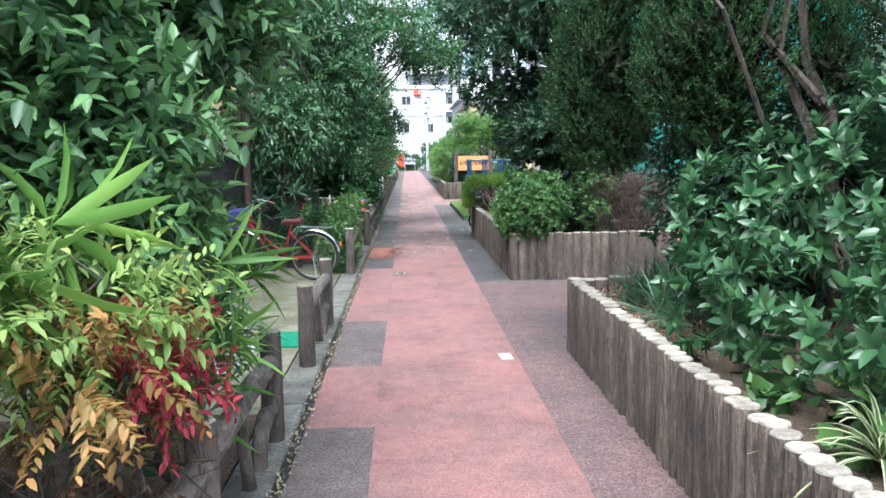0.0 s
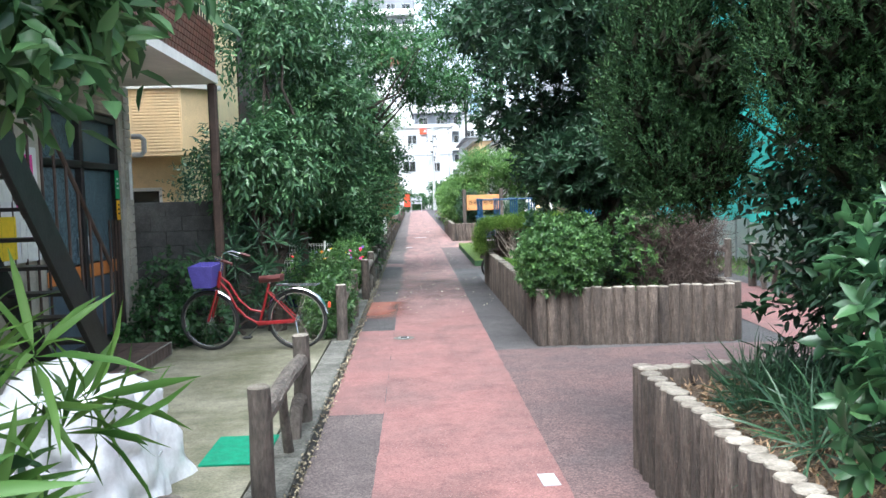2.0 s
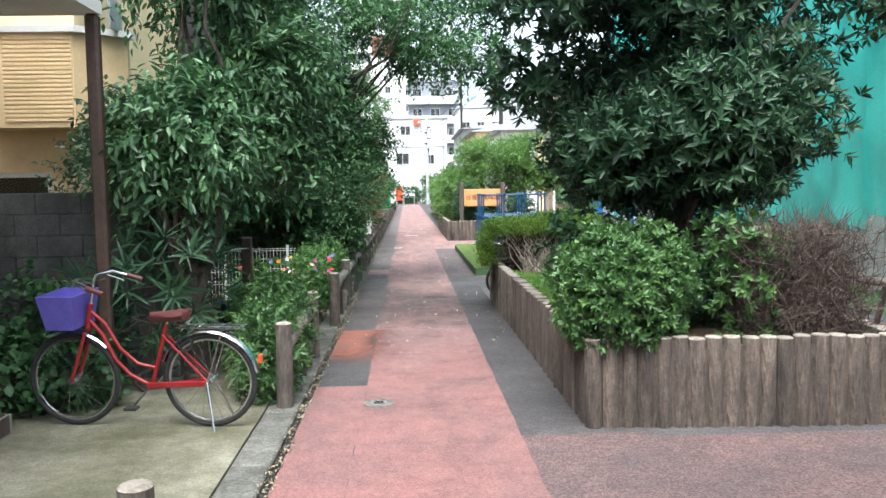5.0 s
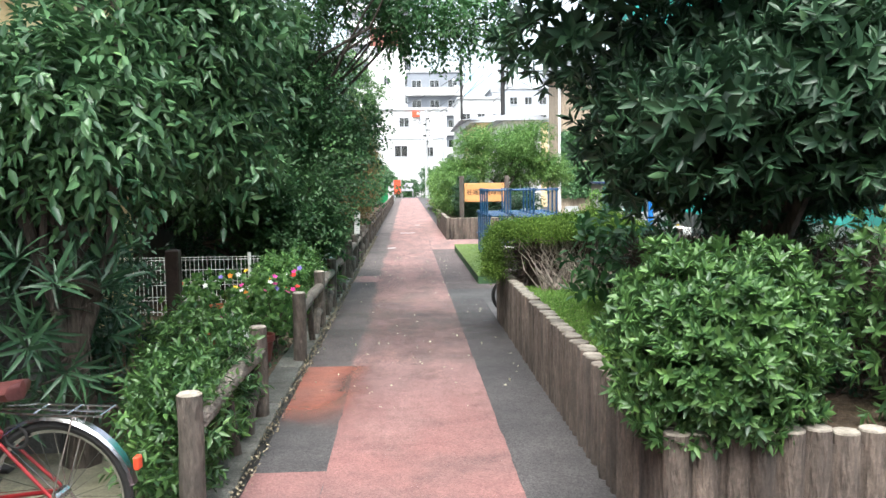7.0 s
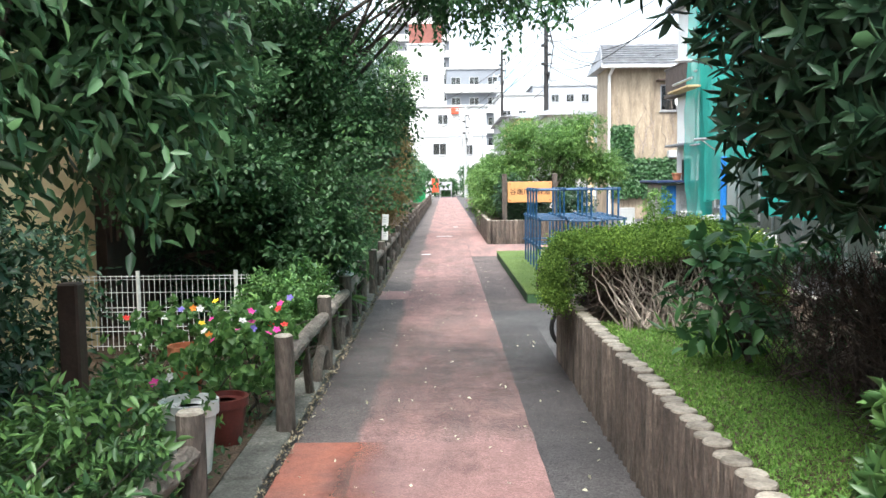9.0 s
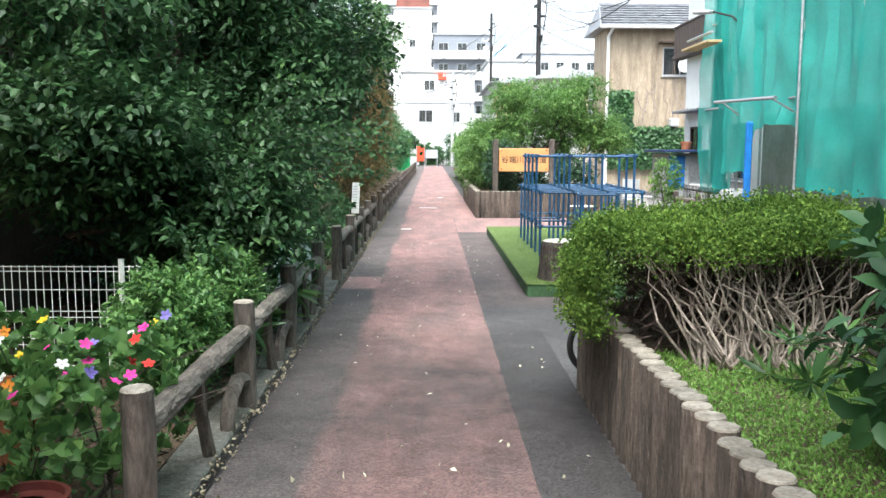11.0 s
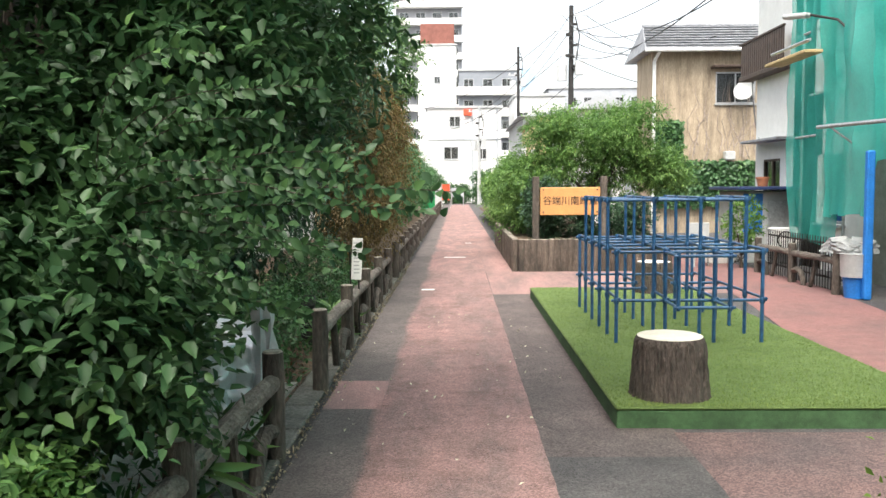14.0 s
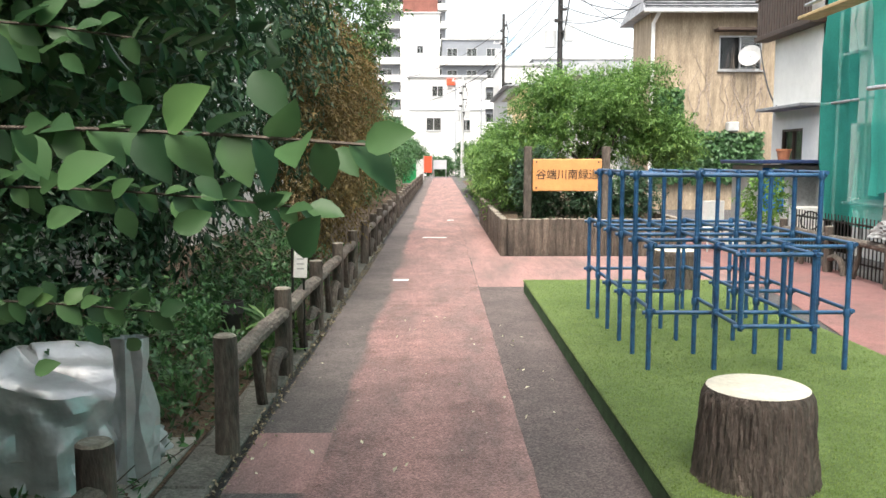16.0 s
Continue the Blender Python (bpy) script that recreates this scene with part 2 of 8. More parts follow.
# ---- materials ----
def material(name, base, rough=0.7, var=0.25, scale=3.0, bump=0.3, fine=60.0, metal=0.0, rand=0.0, second=None, stretch=(1, 1, 1), patch=0.5, spec=0.5, depth=0.01, speck=0.0, cells=130.0):
    """A surface with two scales of mottling, grain relief and, for pieces, a shade of their own."""
    m = bpy.data.materials.new(name)
    m.use_nodes = True
    nt, ln = m.node_tree.nodes, m.node_tree.links
    bsdf = nt["Principled BSDF"]
    geo = nt.new("ShaderNodeNewGeometry")
    info = nt.new("ShaderNodeObjectInfo")
    mp = nt.new("ShaderNodeVectorMath")
    mp.operation = "MULTIPLY"
    mp.inputs[1].default_value = stretch
    ln.new(geo.outputs["Position"], mp.inputs[0])
    coarse = nt.new("ShaderNodeTexNoise")
    coarse.inputs["Scale"].default_value, coarse.inputs["Detail"].default_value, coarse.inputs["Roughness"].default_value = scale, 6.0, 0.62
    grain = nt.new("ShaderNodeTexNoise")
    grain.inputs["Scale"].default_value, grain.inputs["Detail"].default_value = fine, 3.0
    for node in (coarse, grain):
        ln.new(mp.outputs[0], node.inputs["Vector"])
    ramp = nt.new("ShaderNodeValToRGB")
    lo = second or tuple(c * (1 - var) for c in base)
    hi = base if second else tuple(min(1, c * (1 + var)) for c in base)
    ramp.color_ramp.elements[0].color, ramp.color_ramp.elements[1].color = (*lo, 1), (*hi, 1)
    ramp.color_ramp.elements[0].position, ramp.color_ramp.elements[1].position = patch - 0.18, patch + 0.18
    ln.new(coarse.outputs["Fac"], ramp.inputs[0])
    hsv = nt.new("ShaderNodeHueSaturation")
    shade = nt.new("ShaderNodeMapRange")
    shade.inputs[3].default_value, shade.inputs[4].default_value = 1 - 0.6 * var, 1 + 0.6 * var
    shade.inputs[1].default_value, shade.inputs[2].default_value = 0.25, 0.75
    ln.new(grain.outputs["Fac"], shade.inputs[0])
    mid = nt.new("ShaderNodeTexNoise")
    mid.inputs["Scale"].default_value, mid.inputs["Detail"].default_value, mid.inputs["Roughness"].default_value = scale * 6, 5.0, 0.7
    ln.new(mp.outputs[0], mid.inputs["Vector"])
    blot = nt.new("ShaderNodeMapRange")
    blot.inputs[1].default_value, blot.inputs[2].default_value = 0.3, 0.7
    blot.inputs[3].default_value, blot.inputs[4].default_value = 1 - 0.55 * var, 1 + 0.45 * var
    ln.new(mid.outputs["Fac"], blot.inputs[0])
    both = nt.new("ShaderNodeMath")
    both.operation = "MULTIPLY"
    ln.new(shade.outputs[0], both.inputs[0]), ln.new(blot.outputs[0], both.inputs[1])
    own = nt.new("ShaderNodeMapRange")
    own.inputs[3].default_value, own.inputs[4].default_value = 1 - rand, 1 + rand
    ln.new(info.outputs["Random"], own.inputs[0])
    mul = nt.new("ShaderNodeMath")
    mul.operation = "MULTIPLY"
    ln.new(both.outputs[0], mul.inputs[0]), ln.new(own.outputs[0], mul.inputs[1])
    value = mul
    if speck:
        vor = nt.new("ShaderNodeTexVoronoi")
        vor.inputs["Scale"].default_value = cells
        ln.new(geo.outputs["Position"], vor.inputs["Vector"])
        sep = nt.new("ShaderNodeSeparateColor")
        ln.new(vor.outputs["Color"], sep.inputs[0])
        rng_node = nt.new("ShaderNodeMapRange")
        rng_node.inputs[3].default_value, rng_node.inputs[4].default_value = 1 - speck, 1 + speck
        ln.new(sep.outputs[0], rng_node.inputs[0])
        value = nt.new("ShaderNodeMath")
        value.operation = "MULTIPLY"
        ln.new(mul.outputs[0], value.inputs[0]), ln.new(rng_node.outputs[0], value.inputs[1])
    ln.new(value.outputs[0], hsv.inputs["Value"])
    ln.new(ramp.outputs[0], hsv.inputs["Color"])
    ln.new(hsv.outputs[0], bsdf.inputs["Base Color"])
    bsdf.inputs["Roughness"].default_value, bsdf.inputs["Metallic"].default_value = rough, metal
    bsdf.inputs["Specular IOR Level"].default_value = spec
    if bump:
        bp = nt.new("ShaderNodeBump")
        bp.inputs["Strength"].default_value, bp.inputs["Distance"].default_value = bump, depth
        ln.new(grain.outputs["Fac"], bp.inputs["Height"])
        ln.new(bp.outputs[0], bsdf.inputs["Normal"])
    return m


def leafy(name, dark, light, rough=0.45, glow=0.3, spec=0.4):
    """Leaves: each with a shade of its own, some light passing through."""
    m = bpy.data.materials.new(name)
    m.use_nodes = True
    nt, ln = m.node_tree.nodes, m.node_tree.links
    bsdf = nt["Principled BSDF"]
    geo = nt.new("ShaderNodeNewGeometry")
    cloud = nt.new("ShaderNodeTexNoise")
    cloud.inputs["Scale"].default_value = 1.6
    ln.new(geo.outputs["Position"], cloud.inputs["Vector"])
    mix = nt.new("ShaderNodeMath")
    mix.operation = "MULTIPLY_ADD"
    mix.inputs[1].default_value = 0.6
    ln.new(geo.outputs["Random Per Island"], mix.inputs[0])
    half = nt.new("ShaderNodeMath")
    half.operation = "MULTIPLY"
    half.inputs[1].default_value = 0.45
    ln.new(cloud.outputs["Fac"], half.inputs[0])
    ln.new(half.outputs[0], mix.inputs[2])
    ramp = nt.new("ShaderNodeValToRGB")
    e = ramp.color_ramp.elements
    e[0].color, e[0].position = (*dark, 1), 0.15
    e[1].color, e[1].position = (*light, 1), 0.8
    tip = e.new(0.9)
    tip.color = (*(min(0.6, c * k) for c, k in zip(light, (1.7, 1.5, 1.3))), 1)
    ln.new(mix.outputs[0], ramp.inputs[0])
    ln.new(ramp.outputs[0], bsdf.inputs["Base Color"])
    bsdf.inputs["Roughness"].default_value = rough
    bsdf.inputs["Specular IOR Level"].default_value = spec
    tr = nt.new("ShaderNodeBsdfTranslucent")
    ln.new(ramp.outputs[0], tr.inputs["Color"])
    both = nt.new("ShaderNodeMixShader")
    both.inputs[0].default_value = glow
    ln.new(bsdf.outputs[0], both.inputs[1]), ln.new(tr.outputs[0], both.inputs[2])
    ln.new(both.outputs[0], nt["Material Output"].inputs["Surface"])
    return m


def glassy(name, tint=(0.9, 0.95, 0.95), rough=0.03):
    m = bpy.data.materials.new(name)
    m.use_nodes = True
    b = m.node_tree.nodes["Principled BSDF"]
    b.inputs["Base Color"].default_value = (*tint, 1)
    b.inputs["Roughness"].default_value = rough
    b.inputs["Transmission Weight"].default_value = 1.0
    return m


ASPHALT = material("asphalt", (0.10, 0.095, 0.095), 0.85, 0.35, 0.9, 0.8, 150, second=(0.058, 0.056, 0.06), speck=0.5, cells=110)
ASPHALT_PATCH = material("asphalt_patch", (0.15, 0.118, 0.112), 0.85, 0.35, 0.9, 0.8, 150, second=(0.088, 0.072, 0.07), speck=0.5, cells=110)
ASPHALT_DARK = material("asphalt_dark", (0.098, 0.089, 0.088), 0.72, 0.35, 0.9, 0.8, 150, second=(0.05, 0.047, 0.048), speck=0.5, cells=110)
ASPHALT_WARM = material("asphalt_faded_red", (0.17, 0.103, 0.097), 0.85, 0.35, 1.1, 0.8, 140, second=(0.098, 0.073, 0.073), speck=0.5, cells=105)
RED = material("red_surfacing", (0.25, 0.121, 0.113), 0.85, 0.3, 1.1, 0.5, 110, second=(0.165, 0.1, 0.094), patch=0.43, speck=0.24, cells=120)
RED_WORN = material("red_surfacing_worn", (0.35, 0.2, 0.185), 0.85, 0.32, 1.3, 0.5, 110, second=(0.175, 0.125, 0.118), stretch=(1.6, 0.35, 1), patch=0.5, speck=0.25, cells=120)
ORANGE = material("orange_surfacing", (0.4, 0.138, 0.09), 0.85, 0.3, 1.8, 0.5, 110, second=(0.19, 0.10, 0.085), patch=0.46, speck=0.15, cells=120)
CONCRETE = material("concrete", (0.33, 0.33, 0.30), 0.85, 0.3, 2.2, 0.3, 70, second=(0.2, 0.2, 0.17))
KERB = material("kerb_concrete", (0.18, 0.175, 0.155), 0.9, 0.4, 5, 0.8, 70, second=(0.085, 0.085, 0.07), rand=0.15, speck=0.25, cells=70)
MOSSY = material("mossy_concrete", (0.28, 0.265, 0.2), 0.75, 0.45, 1.5, 0.4, 60, second=(0.10, 0.098, 0.055), patch=0.53, speck=0.12, cells=90)
STEEL_DARK = material("dark_steel", (0.045, 0.042, 0.04), 0.5, 0.4, 12, 0.3, 90, metal=0.6)
BARK_LOG = material("imitation_log", (0.14, 0.108, 0.087), 0.9, 0.55, 9, 1.0, 60, rand=0.25, second=(0.05, 0.04, 0.034), stretch=(1, 1, 0.2), depth=0.03, speck=0.15, cells=80)
LOG_TOP = material("log_end", (0.39, 0.35, 0.295), 0.9, 0.35, 14, 0.5, 60, rand=0.25, second=(0.17, 0.148, 0.12), patch=0.5)
RAIL_BARK = material("imitation_bark_rail", (0.21, 0.18, 0.152), 0.85, 0.5, 14, 1.0, 45, rand=0.15, second=(0.085, 0.072, 0.062), stretch=(1, 0.4, 1), depth=0.025)
POST = material("imitation_wood", (0.155, 0.128, 0.107), 0.85, 0.5, 9, 1.0, 45, rand=0.2, second=(0.05, 0.042, 0.036), stretch=(1, 1, 0.3), depth=0.02)
TURF = material("artificial_turf", (0.17, 0.25, 0.075), 0.9, 0.3, 2.5, 0.9, 260, second=(0.12, 0.19, 0.05), depth=0.02, speck=0.3, cells=160)
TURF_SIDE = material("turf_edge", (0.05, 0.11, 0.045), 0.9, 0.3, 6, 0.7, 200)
STUMP_BARK = material("stump_bark", (0.11, 0.088, 0.074), 0.95, 0.6, 26, 1.0, 70, second=(0.04, 0.032, 0.027), stretch=(1, 1, 0.25), depth=0.03)
STUMP_TOP = material("stump_cut", (0.66, 0.61, 0.51), 0.85, 0.15, 5, 0.3, 50)
BLUE = material("blue_paint", (0.028, 0.11, 0.235), 0.33, 0.35, 14, 0.15, 60, second=(0.014, 0.05, 0.125))
SOIL = material("soil", (0.16, 0.11, 0.07), 0.95, 0.5, 9, 1.0, 60, second=(0.07, 0.05, 0.035), depth=0.03)
BARK = material("bark", (0.10, 0.08, 0.065), 0.95, 0.5, 14, 0.9, 50, second=(0.045, 0.036, 0.03), stretch=(1, 1, 0.3), depth=0.02)
BRUSH = material("dark_brushwood", (0.085, 0.06, 0.05), 0.9, 0.4, 12, 0.4, 60)
DRY_TWIG = material("dry_twigs", (0.34, 0.28, 0.24), 0.9, 0.4, 12, 0.4, 60)
WHITE_WALL = material("white_render", (0.78, 0.78, 0.76), 0.85, 0.1, 0.8, 0.2, 50, second=(0.66, 0.66, 0.64), patch=0.4)
CREAM = material("cream_siding", (0.82, 0.62, 0.36), 0.75, 0.12, 1.2, 0.2, 50)
TAN = material("tan_render", (0.46, 0.37, 0.265), 0.9, 0.45, 3.5, 0.3, 50, second=(0.21, 0.165, 0.118), stretch=(1.6, 1.6, 0.22), patch=0.46)
BLOCK = material("grey_block", (0.15, 0.15, 0.145), 0.9, 0.4, 2.2, 0.5, 60, second=(0.065, 0.066, 0.065))
GREY_WALL = material("grey_render", (0.42, 0.43, 0.43), 0.85, 0.15, 0.6, 0.2, 40)
PALE_GREY = material("pale_grey_cladding", (0.40, 0.42, 0.45), 0.7, 0.12, 0.4, 0.1, 30)
ROOF = material("roof_tile", (0.26, 0.27, 0.29), 0.6, 0.3, 3, 0.4, 30)
BROWN = material("brown_paint", (0.06, 0.037, 0.027), 0.6, 0.3, 6, 0.3, 50)
BROWN_TILE = material("brown_tile", (0.15, 0.055, 0.04), 0.4, 0.3, 6, 0.3, 60, rand=0.25)
DARK = material("dark_metal", (0.03, 0.028, 0.027), 0.45, 0.3, 8, 0.2, 60, metal=0.3)
CRUMPLED = material("silver_tarpaulin", (0.6, 0.61, 0.63), 0.36, 0.15, 3, 0.5, 5, metal=0.35, depth=0.06)
SILVER = material("silver_sheet", (0.72, 0.73, 0.76), 0.4, 0.15, 3, 0.3, 30, metal=0.1)
STEEL = material("galvanised_steel", (0.5, 0.51, 0.52), 0.4, 0.2, 12, 0.15, 60, metal=0.8)
WHITE_PAINT = material("white_paint", (0.78, 0.78, 0.76), 0.5, 0.08, 6, 0.1, 50)
GLASS = glassy("window_glass", (0.75, 0.82, 0.84))
SIGN = material("sign_orange", (0.62, 0.30, 0.11), 0.5, 0.1, 4, 0.1, 40)
BLACK = material("black_lettering", (0.02, 0.02, 0.02), 0.6, 0.1, 4, 0.0, 40)
RED_PAINT = material("red_paint", (0.27, 0.016, 0.02), 0.3, 0.15, 9, 0.05, 60)
ORANGE_RED = material("orange_red_plastic", (0.75, 0.08, 0.03), 0.5, 0.1, 6, 0.05, 60)
BLUE_SHEET = material("blue_sheet", (0.02, 0.20, 0.62), 0.5, 0.15, 5, 0.2, 40)
TERRACOTTA = material("terracotta", (0.42, 0.16, 0.08), 0.85, 0.2, 8, 0.3, 60)

LEAF_DARK = leafy("leaf_dark_gloss", (0.014, 0.042, 0.024), (0.056, 0.125, 0.06), 0.38, 0.14, 0.4)
LEAF_LEATHER = leafy("leaf_leathery", (0.012, 0.037, 0.022), (0.055, 0.12, 0.056), 0.4, 0.1, 0.4)
LEAF_MID = leafy("leaf_mid", (0.024, 0.075, 0.03), (0.088, 0.205, 0.072), 0.42, 0.28, 0.45)
LEAF_BRIGHT = leafy("leaf_bright", (0.06, 0.16, 0.03), (0.20, 0.36, 0.08), 0.5, 0.35)
LEAF_SPRING = leafy("leaf_spring", (0.045, 0.12, 0.032), (0.2, 0.35, 0.095), 0.5, 0.4)
LEAF_WILLOW = leafy("leaf_slender", (0.023, 0.075, 0.036), (0.122, 0.245, 0.102), 0.36, 0.26, 0.55)
LEAF_DEEP = leafy("leaf_deep", (0.016, 0.051, 0.023), (0.074, 0.158, 0.059), 0.46, 0.36, 0.38)
LEAF_GARDEN = leafy("leaf_garden", (0.036, 0.11, 0.034), (0.19, 0.355, 0.108), 0.45, 0.38, 0.45)
LEAF_UMBRELLA = leafy("leaf_umbrella", (0.019, 0.06, 0.028), (0.075, 0.172, 0.066), 0.3, 0.18, 0.6)
LEAF_OLIVE = leafy("leaf_olive_brown", (0.075, 0.058, 0.022), (0.21, 0.155, 0.06), 0.55, 0.4)
LEAF_NEAR = leafy("leaf_glossy", (0.025, 0.07, 0.032), (0.16, 0.31, 0.115), 0.36, 0.34, 0.5)
LEAF_ORANGE = leafy("leaf_orange_tinge", (0.16, 0.14, 0.03), (0.48, 0.26, 0.10), 0.5, 0.35)
LEAF_CONIFER = leafy("conifer_green", (0.009, 0.031, 0.014), (0.054, 0.115, 0.038), 0.65, 0.15, 0.2)
# Inner conifer leaves: the crown's interior shade is put into this near-black colour.
LEAF_INNER_SHADE = leafy("conifer_dry_inside", (0.012, 0.016, 0.01), (0.032, 0.034, 0.02), 0.8, 0.05, 0.1)
LEAF_RED = leafy("leaf_red", (0.2, 0.02, 0.03), (0.52, 0.07, 0.10), 0.45, 0.35)
LEAF_YELLOW = leafy("leaf_yellow_green", (0.1, 0.2, 0.045), (0.32, 0.43, 0.13), 0.5, 0.35)
LEAF_RUST = leafy("leaf_rust", (0.05, 0.035, 0.02), (0.17, 0.09, 0.045), 0.5, 0.35)
LEAF_HEDGE = leafy("leaf_hedge", (0.028, 0.07, 0.015), (0.17, 0.275, 0.052), 0.75, 0.3, 0.15)
MOSS = leafy("ground_cover", (0.09, 0.21, 0.032), (0.26, 0.46, 0.1), 0.6, 0.3)


def blended(name, first, second, y0, y1, wobble, axis="Y"):
    """Two surfacings that run into one another along the path, with a ragged border."""
    m = first.copy()
    m.name = name
    nt, ln = m.node_tree.nodes, m.node_tree.links
    src = second.node_tree.nodes
    bsdf = nt["Principled BSDF"]
    old = bsdf.inputs["Base Color"].links[0].from_socket
    geo = nt.new("ShaderNodeNewGeometry")
    sep = nt.new("ShaderNodeSeparateXYZ")
    ln.new(geo.outputs["Position"], sep.inputs[0])
    ns = nt.new("ShaderNodeTexNoise")
    ns.inputs["Scale"].default_value, ns.inputs["Detail"].default_value, ns.inputs["Roughness"].default_value = 1.1, 6.0, 0.65
    vm = nt.new("ShaderNodeVectorMath")
    vm.operation = "MULTIPLY"
    vm.inputs[1].default_value = (2.2, 0.6, 1)
    ln.new(geo.outputs["Position"], vm.inputs[0])
    ln.new(vm.outputs[0], ns.inputs["Vector"])
    add = nt.new("ShaderNodeMath")
    add.operation = "MULTIPLY_ADD"
    add.inputs[1].default_value = wobble
    ln.new(ns.outputs["Fac"], add.inputs[0])
    ln.new(sep.outputs[axis], add.inputs[2])
    mr = nt.new("ShaderNodeMapRange")
    mr.inputs[1].default_value, mr.inputs[2].default_value = y0 + wobble / 2, y1 + wobble / 2
    ln.new(add.outputs[0], mr.inputs[0])
    ramp = nt.new("ShaderNodeValToRGB")
    worn = [n for n in src if n.bl_idname == "ShaderNodeValToRGB"][0].color_ramp.elements
    for i in (0, 1):
        ramp.color_ramp.elements[i].color, ramp.color_ramp.elements[i].position = worn[i].color, worn[i].position
    ln.new(ns.outputs["Fac"], ramp.inputs[0])
    mix = nt.new("ShaderNodeMix")
    mix.data_type = "RGBA"
    ln.new(mr.outputs[0], mix.inputs["Factor"])
    hue = [n for n in nt if n.bl_idname == "ShaderNodeHueSaturation"][0]
    worn_shade = nt.new("ShaderNodeHueSaturation")
    ln.new(hue.inputs["Value"].links[0].from_socket, worn_shade.inputs["Value"])
    ln.new(ramp.outputs[0], worn_shade.inputs["Color"])
    ln.new(old, mix.inputs[6]), ln.new(worn_shade.outputs[0], mix.inputs[7])
    ln.new(mix.outputs[2], bsdf.inputs["Base Color"])
    return m


RED_PATH = blended("red_path", RED, RED_WORN, 11.5, 14.5, 5.0)
ASPHALT_FAR = material("asphalt_worn", (0.17, 0.142, 0.134), 0.85, 0.35, 0.9, 0.8, 150, second=(0.086, 0.076, 0.073), speck=0.4, cells=110)
STRIP_FAR = blended("worn_strip", ASPHALT_FAR, RED_WORN, -0.31, -0.23, 0.22, "X")


def worn_off(name, first, x0, x1, y0, y1, wobble):
    """Surfacing that thins out raggedly towards x1 and towards y0."""
    m = first.copy()
    m.name = name
    nt, ln = m.node_tree.nodes, m.node_tree.links
    geo, sep, ns = nt.new("ShaderNodeNewGeometry"), nt.new("ShaderNodeSeparateXYZ"), nt.new("ShaderNodeTexNoise")
    ns.inputs["Scale"].default_value, ns.inputs["Detail"].default_value, ns.inputs["Roughness"].default_value = 2.6, 7.0, 0.7
    ln.new(geo.outputs["Position"], sep.inputs[0]), ln.new(geo.outputs["Position"], ns.inputs["Vector"])
    ends = []
    for axis, a, c, w in (("X", x1, x0, wobble), ("Y", y0, y1, wobble * 1.6)):
        add, mr = nt.new("ShaderNodeMath"), nt.new("ShaderNodeMapRange")
        add.operation = "MULTIPLY_ADD"
        add.inputs[1].default_value = w
        ln.new(ns.outputs["Fac"], add.inputs[0]), ln.new(sep.outputs[axis], add.inputs[2])
        mr.inputs[1].default_value, mr.inputs[2].default_value = a + w / 2, c + w / 2
        ln.new(add.outputs[0], mr.inputs[0])
        ends.append(mr)
    mul = nt.new("ShaderNodeMath")
    mul.operation = "MULTIPLY"
    ln.new(ends[0].outputs[0], mul.inputs[0]), ln.new(ends[1].outputs[0], mul.inputs[1])
    ln.new(mul.outputs[0], nt["Principled BSDF"].inputs["Alpha"])
    return m


ORANGE_EDGE = worn_off("orange_patch", ORANGE, -0.45, -0.1, 12.0, 12.9, 0.4)
STAIN = material("path_grime", (0.10, 0.075, 0.07), 0.85, 0.3, 2, 0.5, 110, speck=0.25, cells=120)
nt, ln = STAIN.node_tree.nodes, STAIN.node_tree.links
geo, blotch, soft = nt.new("ShaderNodeNewGeometry"), nt.new("ShaderNodeTexNoise"), nt.new("ShaderNodeMapRange")
blotch.inputs["Scale"].default_value, blotch.inputs["Detail"].default_value, blotch.inputs["Roughness"].default_value = 1.5, 8.0, 0.72
soft.inputs[1].default_value, soft.inputs[2].default_value, soft.inputs[4].default_value = 0.5, 0.8, 0.36
ln.new(geo.outputs["Position"], blotch.inputs["Vector"]), ln.new(blotch.outputs["Fac"], soft.inputs[0]), ln.new(soft.outputs[0], nt["Principled BSDF"].inputs["Alpha"])

# Dark cloudy layer over the path, fading in and out along y.
DARK_BAND = material("damp_grime", (0.045, 0.04, 0.04), 0.8, 0.3, 2, 0.5, 110, speck=0.3, cells=110)
nt, ln = DARK_BAND.node_tree.nodes, DARK_BAND.node_tree.links
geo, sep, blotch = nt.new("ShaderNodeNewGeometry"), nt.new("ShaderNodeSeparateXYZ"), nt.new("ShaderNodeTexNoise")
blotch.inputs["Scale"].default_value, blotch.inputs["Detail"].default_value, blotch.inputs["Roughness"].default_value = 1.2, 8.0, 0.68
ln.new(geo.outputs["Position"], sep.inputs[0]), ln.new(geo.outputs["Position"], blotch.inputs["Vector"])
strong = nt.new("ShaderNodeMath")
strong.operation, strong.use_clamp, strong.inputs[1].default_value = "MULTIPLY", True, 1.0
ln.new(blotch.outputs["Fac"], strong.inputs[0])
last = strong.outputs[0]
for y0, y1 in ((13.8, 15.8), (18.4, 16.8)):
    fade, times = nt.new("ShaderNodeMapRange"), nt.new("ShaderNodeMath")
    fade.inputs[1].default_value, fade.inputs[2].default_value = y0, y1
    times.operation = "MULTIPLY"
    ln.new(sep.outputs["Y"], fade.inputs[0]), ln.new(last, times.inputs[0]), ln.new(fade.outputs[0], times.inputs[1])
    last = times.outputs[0]
